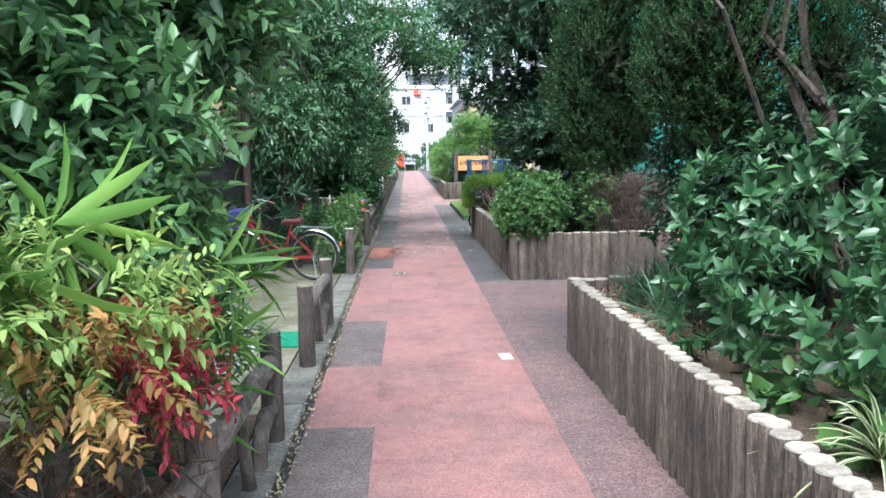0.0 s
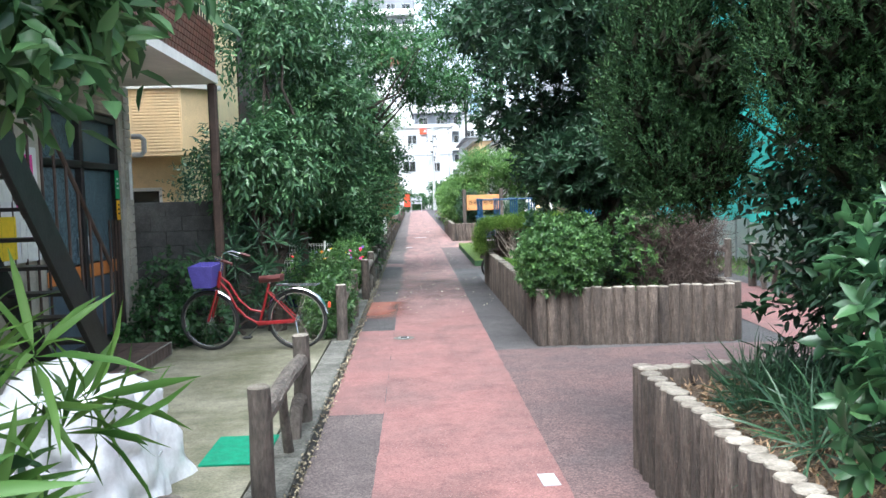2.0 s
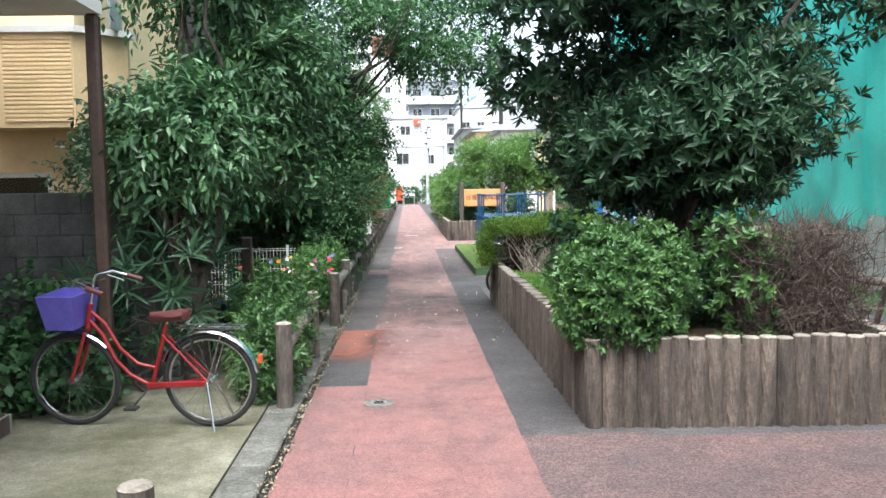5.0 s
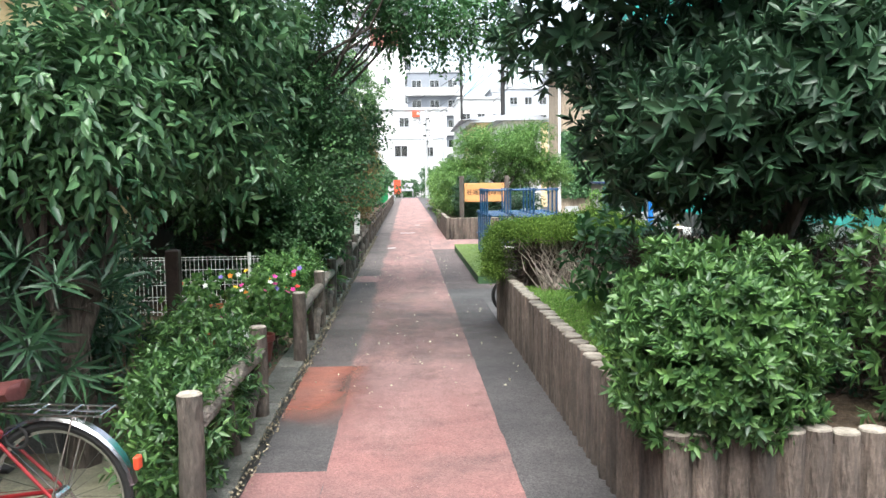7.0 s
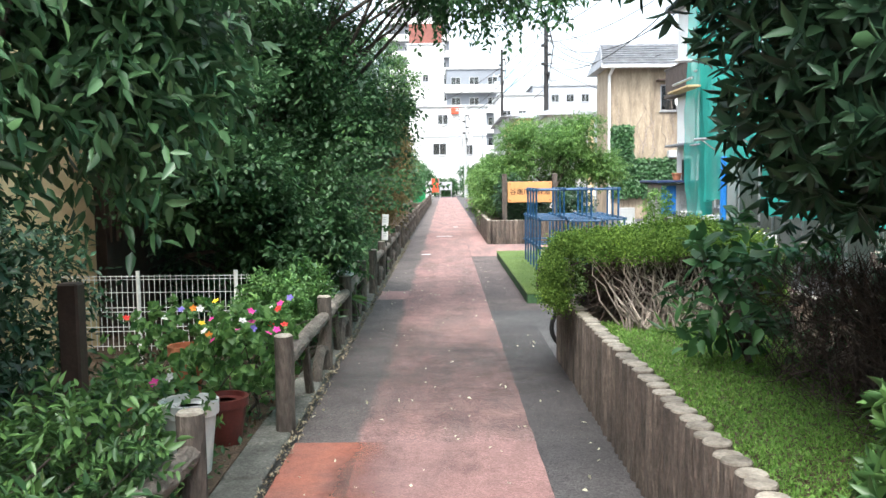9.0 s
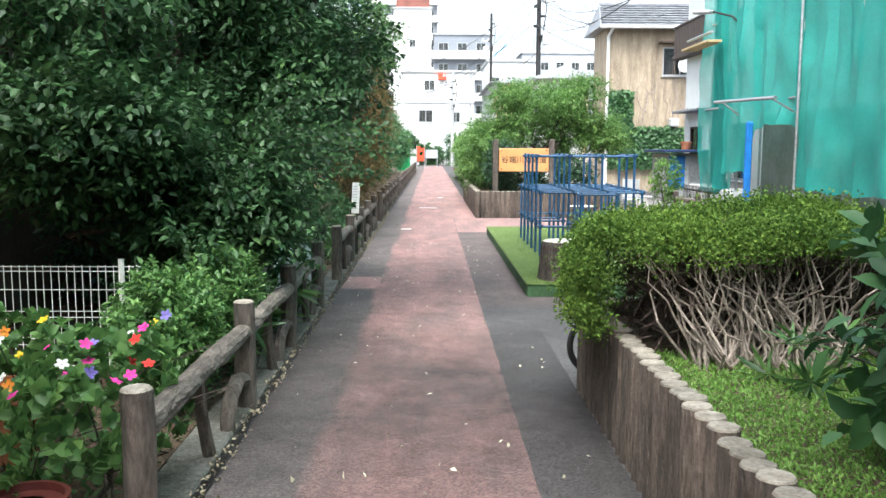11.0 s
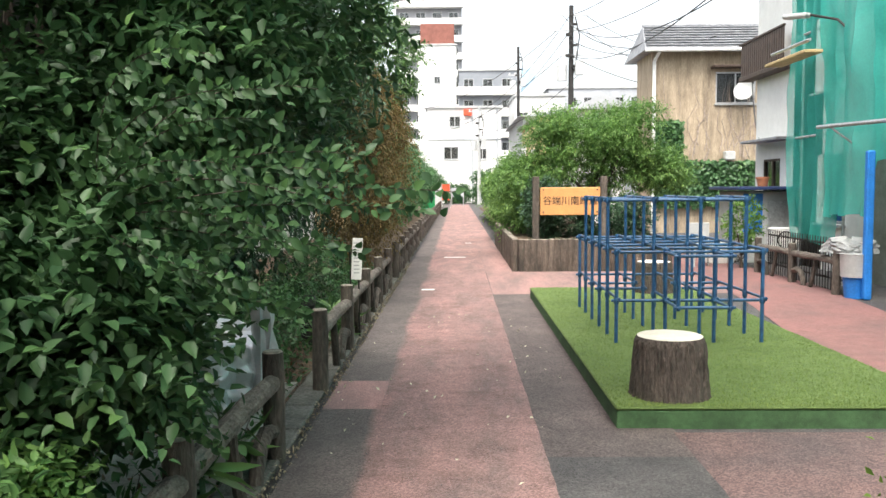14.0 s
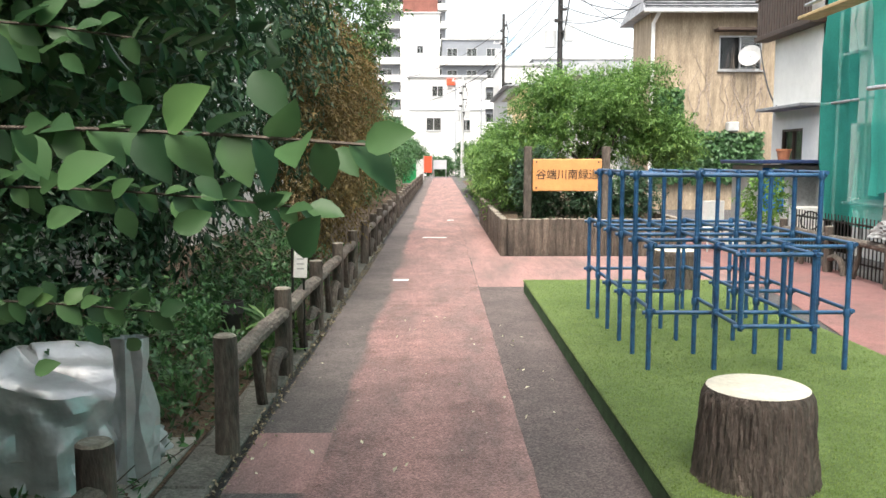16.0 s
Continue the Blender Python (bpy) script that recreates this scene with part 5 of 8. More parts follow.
# Clipped hedge: a flat-topped shell of small leaves over bare pale branches
r = np.random.default_rng(91)
hedge = thing("hedge", "clipped box hedge with bright green top and bare twiggy side", "hedge", pose(2.1, 15.6, 0.5))
n = 5200
a, w = r.uniform(0, 2 * math.pi, n), np.sqrt(r.uniform(0, 1, n))
bow = (np.abs(np.cos(a)) ** 3 + np.abs(np.sin(a)) ** 3) ** (-1 / 3)
u, v = w * bow * np.cos(a), w * bow * np.sin(a)
top = np.column_stack([2.02 + 0.86 * u, 15.5 + 0.68 * v, 1.2 + 0.035 * np.sin(u * 4) + 0.03 * np.sin(v * 5 + u * 3) - 0.11 * w ** 4 + r.normal(size=n) * 0.025])
m = 3000
a = r.uniform(-0.25 * math.pi, 1.17 * math.pi, m)
bow = (np.abs(np.cos(a)) ** 3 + np.abs(np.sin(a)) ** 3) ** (-1 / 3)
z = r.uniform(0.64, 1.08, m)
swell = 0.93 + 0.1 * np.sin((z - 0.5) * 4.5) + r.normal(size=m) * 0.035
side = np.column_stack([2.02 + 0.86 * bow * np.cos(a) * swell, 15.5 + 0.68 * bow * np.sin(a) * swell, z])
pts = np.concatenate([top, side])
k = 10
P = np.repeat(pts, k, 0) + r.normal(size=(len(pts) * k, 3)) * 0.035
c = 4200
Q = np.column_stack([r.uniform(1.5, 2.75, c), r.uniform(15.05, 16.0, c), r.uniform(0.6, 1.1, c)])
part("inner_brushwood", leaf_mesh("inner_brushwood", Q, r.normal(size=(c, 3)) + np.array([0, 0, 0.5]), r.normal(size=(c, 3)), r.uniform(0.1, 0.24, c), np.full(c, 0.011), BRUSH), None, hedge, at=Matrix.Translation((-2.1, -15.6, -0.5)))
D = r.normal(size=P.shape) * 0.7 + np.array([0, -0.1, 0.5])
part("foliage", leaf_mesh("foliage", P, D, r.normal(size=P.shape) + np.array([0, 0, 0.5]), r.uniform(0.018, 0.03, len(P)), r.uniform(0.011, 0.017, len(P)), LEAF_HEDGE), None, hedge, at=Matrix.Translation((-2.1, -15.6, -0.5)))
for q in range(120):
    x0, y0 = 1.62 + 0.7 * r.uniform(), 14.84 + 0.25 * r.uniform()
    x1, y1 = min(2.75, max(1.4, x0 + r.normal() * 0.3)), y0 + r.uniform(-0.05, 0.35)
    way = [Vector((x0, y0, 0.52)).lerp(Vector((x1, y1, 1.08)), i / 5) + Vector(r.normal(size=3) * 0.04 * (0 < i < 5)) for i in range(6)]
    part("branch", Build().tube(way, [0.0085, 0.0075, 0.006, 0.005, 0.004, 0.002], 5, wob=0.1), DRY_TWIG, hedge, at=Matrix.Translation((-2.1, -15.6, -0.5)))


def brush(label, c, rad, n, seed):
    """Dry leafless brushwood."""
    q = np.random.default_rng(seed)
    root = thing("dry_brush", label, "shrub", pose(c[0], c[1], 0.5))
    P = np.column_stack([c[i] + rad[i] * q.uniform(-1, 1, n) for i in range(3)])
    D = q.normal(size=(n, 3)) * 0.7 + np.array([0, 0, 0.6])
    part("brushwood", leaf_mesh("brushwood", P, D, q.normal(size=(n, 3)), q.uniform(0.08, 0.3, n), np.full(n, 0.006), BRUSH, True), None, root, at=Matrix.Translation((-c[0], -c[1], -0.5)))
    for i in range(16):
        x, y = q.normal() * rad[0] * 0.4, q.normal() * rad[1] * 0.4
        way = [(x, y, 0), (x + q.normal() * 0.06, y + q.normal() * 0.06, 0.3), (x + q.normal() * 0.2, y + q.normal() * 0.2, c[2] + rad[2] - 0.5)]
        part("stem", Build().tube(way, [0.014, 0.01, 0.004], 5), BARK, root)


brush("dry brown leafless brush at the planter's end", (3.0, 10.2, 0.92), (0.44, 0.42, 0.4), 6500, 5)
brush("dry brown tangled brush along the planter", (2.75, 11.6, 0.85), (0.5, 0.9, 0.36), 5200, 6)
brush("dry dark twigs between hedge and shrubs", (2.5, 12.7, 0.82), (0.42, 0.75, 0.34), 5200, 7)

# Ground cover, litter and small tufts
def scatter(name, label, cat, n, box, leaf, mat, seed, lift=0.6, z=0.52):
    q = np.random.default_rng(seed)
    P = np.column_stack([q.uniform(box[0], box[1], n), q.uniform(box[2], box[3], n), np.full(n, z) + q.uniform(0, 0.03, n)])
    D = q.normal(size=(n, 3)) * 0.8 + np.array([0, 0, lift])
    ob = new(name, leaf_mesh(name, P, D, q.normal(size=(n, 3)) * 0.4 + np.array([0, 0, 1.0]), leaf[0] * q.uniform(0.6, 1.2, n), leaf[1] * q.uniform(0.6, 1.2, n), mat))
    return tagged(ob, label, cat, kind="stuff")


scatter("ground_cover", "bright green mossy ground cover in the log bed", "ground cover", 46000, (1.46, 2.6, 10.9, 15.2), (0.026, 0.008), MOSS, 101, 0.9)
scatter("wood_chips", "brown wood chips strewn on the soil", "mulch", 5000, (1.46, 4.4, 3.6, 5.5), (0.06, 0.014), material("wood_chip", (0.30, 0.20, 0.12), 0.9, 0.4, 20, 0.3, 60), 102, 0.1, 0.515)
scatter("fallen_leaves", "dry leaves strewn on the garden soil", "leaf litter", 3000, (-3.5, -1.0, 12, 30), (0.05, 0.025), LEAF_RUST, 103, 0.1, 0.022)
scatter("weeds", "small green weeds in the garden soil", "weeds", 7000, (-2.6, -1.0, 12.5, 32), (0.07, 0.03), LEAF_MID, 104, 0.7, 0.02)
scatter("grass_patch", "rough grass strip beside the side path", "grass", 9000, (5.9, 8.0, 9.5, 20), (0.09, 0.012), LEAF_BRIGHT, 105, 1.2, 0.0)
scatter("fallen_petals", "small pale petals and leaves fallen on the path", "leaf litter", 130, (-0.68, 1.2, 12, 25), (0.035, 0.02), material("pale_petal", (0.6, 0.58, 0.42), 0.7, 0.2, 20, 0, 50), 106, 0.15, 0.006)
scatter("gutter_litter", "dry crumbs and leaves caught along the steel edge", "leaf litter", 2600, (-0.755, -0.675, 2, 32), (0.028, 0.016), material("litter", (0.33, 0.28, 0.19), 0.9, 0.4, 20, 0, 50), 107, 0.15, 0.012)

spider = thing("spider_plant", "spider plant with cream striped arching blades by the logs", "plant", pose(1.62, 1.5, 0.5))
q = np.random.default_rng(111)
for i in range(46):
    a, el, L = q.uniform(0, 6.28), q.uniform(0.3, 1.3), q.uniform(0.25, 0.42)
    b = Build()
    vs, fs, sl = [], [], []
    for k in range(7):
        s = k / 6
        rr, z = L * s * math.cos(el) * (1 + 0.4 * s), L * (s * math.sin(el) * 1.5 - 0.75 * s * s)
        w = 0.013 * (1 - s ** 2) + 0.001
        for o in (-1, -0.5, 0.5, 1):
            vs.append((rr * math.cos(a) - o * w * math.sin(a), rr * math.sin(a) + o * w * math.cos(a), z + 0.05 + 0.004 * abs(o)))
    for k in range(6):
        for o in range(3):
            b.f.append((k * 4 + o, k * 4 + o + 1, k * 4 + o + 5, k * 4 + o + 4))
            b.m.append(1 if o == 1 else 0)
    b.v = vs
    part("leaf", b, [leafy("blade_cream", (0.5, 0.52, 0.3), (0.62, 0.64, 0.42), 0.5, 0.3) if i == 0 else bpy.data.materials["blade_cream"], LEAF_FRESH], spider)


def flower_bed(label, c, rad, n, colours, seed):
    """A leafy flowering plant with single blooms."""
    q = np.random.default_rng(seed)
    root = plant("flowering_plant", label, "flower", [(c[0], c[1], c[2], *rad)], (0.06, 0.055), LEAF_GARDEN, None, (c[0], c[1], 0.02), 0.01, n, 6, 0.1, 0.0, True, seed=seed, hi=True, curl=0.2)
    for i, col in enumerate(colours):
        p = Vector((c[0] + rad[0] * q.uniform(-0.8, 1.0), c[1] + rad[1] * q.uniform(-1, 0.4), c[2] + rad[2] * q.uniform(0.55, 1.45)))
        b = Build()
        tip = pose(0, 0, 0, 35 + q.uniform(-20, 30), q.uniform(-25, 25), q.uniform(-60, 60))
        for k in range(10):
            t = tip @ Matrix.Rotation(k * 1.2566 + 0.6 * (k > 4), 4, "Z") @ Matrix.Scale(1.15 if k < 5 else 0.7, 4)
            b.add([(0.002, 0, 0.002), (0.013, -0.008, 0.005 + 0.004 * (k > 4)), (0.022, -0.006, 0.004), (0.024, 0, 0.007), (0.022, 0.006, 0.004), (0.013, 0.008, 0.005)], [(0, 1, 2, 3), (0, 3, 4, 5)], 0, t)
        part("flower", b, FLOWERS[col], root, at=Matrix.Translation(p - Vector((c[0], c[1], 0.02))))
    return root


flower_bed("geranium and petunia clump with pink and red blooms", (-1.13, 14.5, 0.48), (0.3, 0.5, 0.26), 230, ["pink", "pink", "red", "white", "yellow", "pink", "pink", "yellow", "red", "white", "white", "violet", "violet", "orange", "pink", "white", "violet", "pink", "yellow", "pink", "white", "red"], 121)
flower_bed("leafy potted plants with yellow and orange blooms", (-1.75, 14.9, 0.45), (0.4, 0.4, 0.25), 170, ["yellow", "orange", "violet", "red", "white", "pink"], 122)
flower_bed("spreading green flowering plant behind the fence", (-1.5, 13.2, 0.35), (0.4, 0.45, 0.25), 150, ["red", "white", "pink"], 123)

# ---- houses ----
def wall_with(b, m, w, h, holes, th=0.2, slot=0):
    """A wall in the plane of m (x along, z up, outside at -y) with rectangular holes (x0, x1, z0, z1)."""
    xs = sorted({0.0, w, *(q for o in holes for q in o[:2])})
    zs = sorted({0.0, h, *(q for o in holes for q in o[2:])})
    nx, nz = len(xs), len(zs)
    vs = [(x, y, z) for y in (0, th) for z in zs for x in xs]
    at = lambda i, k, back: back * nx * nz + k * nx + i
    full = lambda i, k: 0 <= i < nx - 1 and 0 <= k < nz - 1 and not any(o[0] < (xs[i] + xs[i + 1]) / 2 < o[1] and o[2] < (zs[k] + zs[k + 1]) / 2 < o[3] for o in holes)
    fs = []
    for i in range(nx - 1):
        for k in range(nz - 1):
            if full(i, k):
                fs += [(at(i, k, 0), at(i + 1, k, 0), at(i + 1, k + 1, 0), at(i, k + 1, 0)), (at(i, k, 1), at(i, k + 1, 1), at(i + 1, k + 1, 1), at(i + 1, k, 1))]
                if not full(i - 1, k):
                    fs.append((at(i, k, 0), at(i, k + 1, 0), at(i, k + 1, 1), at(i, k, 1)))
                if not full(i + 1, k):
                    fs.append((at(i + 1, k, 0), at(i + 1, k, 1), at(i + 1, k + 1, 1), at(i + 1, k + 1, 0)))
                if not full(i, k - 1):
                    fs.append((at(i, k, 0), at(i, k, 1), at(i + 1, k, 1), at(i + 1, k, 0)))
                if not full(i, k + 1):
                    fs.append((at(i, k + 1, 0), at(i + 1, k + 1, 0), at(i + 1, k + 1, 1), at(i, k + 1, 1)))
    return b.add(vs, fs, slot, m)


def window(parent, m, x0, x1, z0, z1, frame_mat, sashes=2, bar=0.05, pane_mat=None):
    """A sash window in a hole of the wall in the plane of m."""
    w, h = x1 - x0, z1 - z0
    win = part("window", Build().box((x0 + w / 2, 0.14, z0 + h / 2), (w, 0.01, h), 0, 0, m), DARK, parent, "dark room behind")
    b = Build()
    for c, s in (((x0 + w / 2, 0.05, z0 + bar / 2), (w, 0.08, bar)), ((x0 + w / 2, 0.05, z1 - bar / 2), (w, 0.08, bar)), ((x0 + bar / 2, 0.05, z0 + h / 2), (bar, 0.078, h - 2 * bar)), ((x1 - bar / 2, 0.05, z0 + h / 2), (bar, 0.078, h - 2 * bar))):
        b.box(c, s, 0.006, 0, m)
    for i in range(1, sashes):
        b.box((x0 + w * i / sashes, 0.05, z0 + h / 2), (bar * 0.8, 0.07, h - 2 * bar), 0.004, 0, m)
    part("frame", b, frame_mat, win)
    for i in range(sashes):
        part("pane", Build().box((x0 + w * (i + 0.5) / sashes, 0.06, z0 + h / 2), (w / sashes - bar * 0.9, 0.008, h - 2 * bar), 0, 0, m), pane_mat or GLASS, win)
    part("sill", Build().box((x0 + w / 2, -0.03, z0 - 0.03), (w + 0.1, 0.12, 0.05), 0.008, 0, m), frame_mat, win)
    return win


GREEN_SIGN = material("sign_green", (0.01, 0.28, 0.09), 0.5, 0.1, 5, 0, 40)
YELLOW_SIGN = material("sign_yellow", (0.75, 0.42, 0.01), 0.5, 0.1, 5, 0, 40)
ORANGE_BAND = material("orange_panel", (0.55, 0.20, 0.05), 0.5, 0.15, 5, 0.1, 40)
BEIGE_TILE = material("beige_tile", (0.42, 0.395, 0.325), 0.6, 0.25, 3, 0.3, 60)
SOFFIT = material("soffit_paint", (0.8, 0.78, 0.72), 0.8, 0.12, 1.5, 0.1, 50)
ROUGH_GLASS = material("patterned_glass", (0.11, 0.165, 0.19), 0.15, 0.25, 30, 0.6, 120, spec=0.6)
DARK_PANEL = material("dark_door_panel", (0.085, 0.115, 0.145), 0.3, 0.25, 9, 0.2, 60)
PURPLE = material("basket_plastic", (0.12, 0.10, 0.42), 0.5, 0.15, 10, 0.1, 60)
RUBBER = material("rubber", (0.02, 0.02, 0.02), 0.8, 0.2, 20, 0.2, 80)
SADDLE = material("saddle_vinyl", (0.10, 0.03, 0.028), 0.5, 0.2, 14, 0.2, 70)
CHROME = material("chrome", (0.6, 0.6, 0.62), 0.22, 0.1, 20, 0.05, 60, metal=1.0)
GREEN_MAT = material("door_mat_green", (0.01, 0.22, 0.12), 0.9, 0.2, 14, 0.6, 200)
GREY_PLASTIC = material("grey_plastic", (0.45, 0.46, 0.46), 0.55, 0.12, 5, 0.1, 60)

# Apartment entrance: wall plane faces the path
ent = thing("apartment_house", "apartment house with beige tiled entrance wall and dark sash door", "building")
m = pose(-3.36, 5.0, 0, 0, 0, 90)
DY0, DY1 = 3.5, 5.62
b = wall_with(Build(), m, 5.95, 3.06, [(DY0, DY1, 0.16, 2.68)], 0.22)
b.box((-6.2, 10.85, 3.0), (5.2, 0.2, 6.0), 0).box((-6.2, 5.1, 3.0), (5.2, 0.2, 6.0), 0).box((-8.8, 8, 3.0), (0.2, 5.6, 6.0), 0)
pieces("wall", b, BEIGE_TILE, ent)
b = Build()
for k in range(7):
    b.box((2.9, -0.004, 2.73 + 0.05 * k), (5.8, 0.012, 0.042), 0.004, 0, m)
part("tile_band", b, BEIGE_TILE, ent, "rows of narrow beige tiles over the door")
door = part("door", Build().box(((DY0 + DY1) / 2, 0.17, 1.4), (DY1 - DY0, 0.02, 2.5), 0, 0, m), DARK, ent, "dark brown sliding entrance door")
b = Build()
for z in (0.19, 2.1, 2.62):
    b.box(((DY0 + DY1) / 2, 0.08, z), (DY1 - DY0, 0.1, 0.07), 0.006, 0, m)
for i in range(3):
    b.box((DY0 + 0.04 + (DY1 - DY0 - 0.08) * i / 2, 0.078, 1.4), (0.085, 0.096, 2.4), 0.006, 0, m)
part("frame", b, DARK, door)
for i in range(2):
    x = DY0 + 0.04 + (DY1 - DY0 - 0.08) * (i + 0.5) / 2
    part("pane", Build().box((x, 0.1, 1.56), (0.93, 0.012, 0.98), 0, 0, m), ROUGH_GLASS, door, "patterned dark glass")
    part("transom_pane", Build().box((x, 0.1, 2.36), (0.93, 0.012, 0.45), 0, 0, m), ROUGH_GLASS, door)
    part("orange_band", Build().box((x, 0.085, 0.98), (0.93, 0.03, 0.14), 0.006, 0, m), ORANGE_BAND, door, "orange wooden band")
    part("lower_panel", Build().box((x, 0.1, 0.56), (0.93, 0.02, 0.68), 0.006, 0, m), DARK_PANEL, door)
    part("handle", Build().box((x + (0.41 if i == 0 else -0.41), 0.06, 1.25), (0.04, 0.03, 0.2), 0.008, 0, m), STEEL, door)
board = part("notice_board", Build().box((2.9, -0.02, 1.7), (0.9, 0.03, 1.0), 0.006, 0, m), WHITE_PAINT, ent, "white notice board")
for i, (px, pz, w, h, mat) in enumerate(((2.68, 1.93, 0.3, 0.42, "petal_white"), (3.08, 1.9, 0.34, 0.46, "petal_pink"), (2.7, 1.42, 0.34, 0.36, "petal_yellow"), (3.1, 1.4, 0.3, 0.34, "petal_white"))):
    part("poster", Build().box((px, -0.04, pz), (w, 0.004, h), 0, 0, m), bpy.data.materials[mat], board)
for q in range(4):
    part("pull_bar", Build().tube([(5.2 + q * 0.1, 0.02, 0.3), (5.2 + q * 0.1, 0.02, 1.5)], 0.012, 6, mat4=m), BROWN, door)
b = Build()
for k in range(30):
    b.box((5.84, -0.012, 0.1 + 0.1 * k), (0.2, 0.03, 0.092), 0.006, 0, m)
pieces("pilaster_tile", b, BEIGE_TILE, ent)
part("plate", Build().box((5.84, -0.035, 1.95), (0.07, 0.012, 0.45), 0.002, 0, m), WHITE_PAINT, ent, "white name plate")
bal = part("balcony", slab(-3.37, -2.22, 4.0, 10.72, 3.04, 3.14), SOFFIT, ent, "pale balcony slab")
part("parapet", Build().box((-2.29, 7.36, 3.42), (0.1, 6.7, 0.56)).box((-2.85, 10.66, 3.42), (1.0, 0.1, 0.56)), material("tile_mortar", (0.25, 0.23, 0.2), 0.9, 0.2, 9, 0.4, 60), bal)
tile = mesh_of("tile", Build().box((0, 0, 0), (0.014, 0.1, 0.062), 0.004), BROWN_TILE)
for k in range(8):
    for i in range(34):
        part("tile", tile, None, bal, at=Matrix.Translation((-2.236, 10.66 - i * 0.108 - 0.054 * (k % 2), 3.175 + 0.07 * k)))
b = Build()
for k in range(8):
    for i in range(32):
        b.box((-2.236, 10.66 - (34 + i) * 0.108 - 0.054 * (k % 2), 3.175 + 0.07 * k), (0.014, 0.1, 0.062), 0)
    for i in range(10):
        b.box((-2.3 - i * 0.108, 10.714, 3.175 + 0.07 * k), (0.1, 0.014, 0.062), 0)
part("tiles_rest", b, BROWN_TILE, bal)["kind"] = "stuff"
for i in range(28):
    part("baluster", Build().tube([(-2.29, 10.6 - i * 0.12, 3.68), (-2.29, 10.6 - i * 0.12, 4.35)], 0.01, 6), DARK, bal)
part("handrail", Build().tube([(-2.29, 4.2, 4.36), (-2.29, 10.65, 4.36)], 0.025, 8), DARK, bal)
part("upper_wall", slab(-8.7, -3.36, 4.0, 10.7, 3.15, 6.2), GREY_WALL, ent)
part("roof", slab(-8.9, -3.1, 3.8, 10.9, 6.2, 6.35, 0.02), ROOF, ent)
part("downpipe", Build().box((-2.28, 10.68, 1.54), (0.1, 0.1, 3.0), 0.02), BROWN, ent, "dark brown square post")
pipe_b = Build().tube([(-3.34, 10.98, 2.26), (-3.24, 11.0, 2.26), (-3.2, 11.0, 2.3), (-3.2, 11.0, 2.44), (-3.24, 11.0, 2.48), (-3.34, 10.98, 2.48)], 0.032, 8)
part("vent_hood", pipe_b, GREY_PLASTIC, ent, "grey bent vent pipe", True)
for z0, z1, mat, lab in ((1.74, 2.06, GREEN_SIGN, "green notice"), (1.5, 1.72, YELLOW_SIGN, "yellow notice")):
    s = tagged(part("door_sign", Build().box((0, 0, 0), (0.008, 0.13 if z0 > 1.7 else 0.1, z1 - z0), 0.002), mat, None, at=Matrix.Translation((-3.345, 10.42, (z0 + z1) / 2))), lab + " plate hung on the dark entrance door", "sign")
    for k in range(3):
        part("text_bar", Build().box((0.005, 0, 0.06 - 0.05 * k), (0.003, 0.05, 0.02)), WHITE_PAINT if z0 > 1.7 else BLACK, s)
step = thing("entrance_step", "low entrance step paved with dark brown tiles", "step", kind="structure")
part("step_body", slab(-3.34, -2.66, 7.9, 9.86, 0.0, 0.165), CONCRETE, step)
STEP_TILE = material("step_tile", (0.085, 0.058, 0.05), 0.5, 0.3, 7, 0.3, 60, rand=0.25)
tl = mesh_of("tile", Build().box((0, 0, 0), (0.16, 0.1, 0.012), 0.003), STEP_TILE)
for i in range(4):
    for k in range(18):
        part("tile", tl, None, step, at=Matrix.Translation((-2.76 - 0.166 * i, 7.96 + 0.106 * k, 0.171)))
fl = mesh_of("tile", Build().box((0, 0, 0), (0.012, 0.1, 0.125), 0.003), STEP_TILE)
for k in range(18):
    part("tile", fl, None, step, at=Matrix.Translation((-2.656, 7.96 + 0.106 * k, 0.105)))
part("stone_end", Build().box((-3.0, 7.82, 0.1), (0.72, 0.16, 0.16), 0.015), CONCRETE, step, "rough pale stone end")

stair = thing("metal_staircase", "dark brown steel outdoor staircase with railings", "stairs", pose(-2.78, 8.5, 0.03))
for sx in (0.0, -0.55):
    part("stringer", Build().box((0, 0, 0), (0.05, 2.9, 0.28), 0.005, 0, pose(sx, -1.05, 1.15, -48)), DARK, stair)
    part("handrail", Build().tube([(sx, 0.0, 1.1), (sx, -1.95, 3.05)], 0.02, 8), BROWN, stair)
    for k in range(9):
        part("baluster", Build().tube([(sx, -0.22 * k, 0.06 + 0.235 * k), (sx, -0.22 * k, 1.1 + 0.22 * k)], 0.013, 6), BROWN, stair)
for k in range(9):
    part("tread", Build().box((-0.275, -0.1 - 0.22 * k, 0.22 + 0.235 * k), (0.54, 0.24, 0.03), 0.004), DARK, stair)


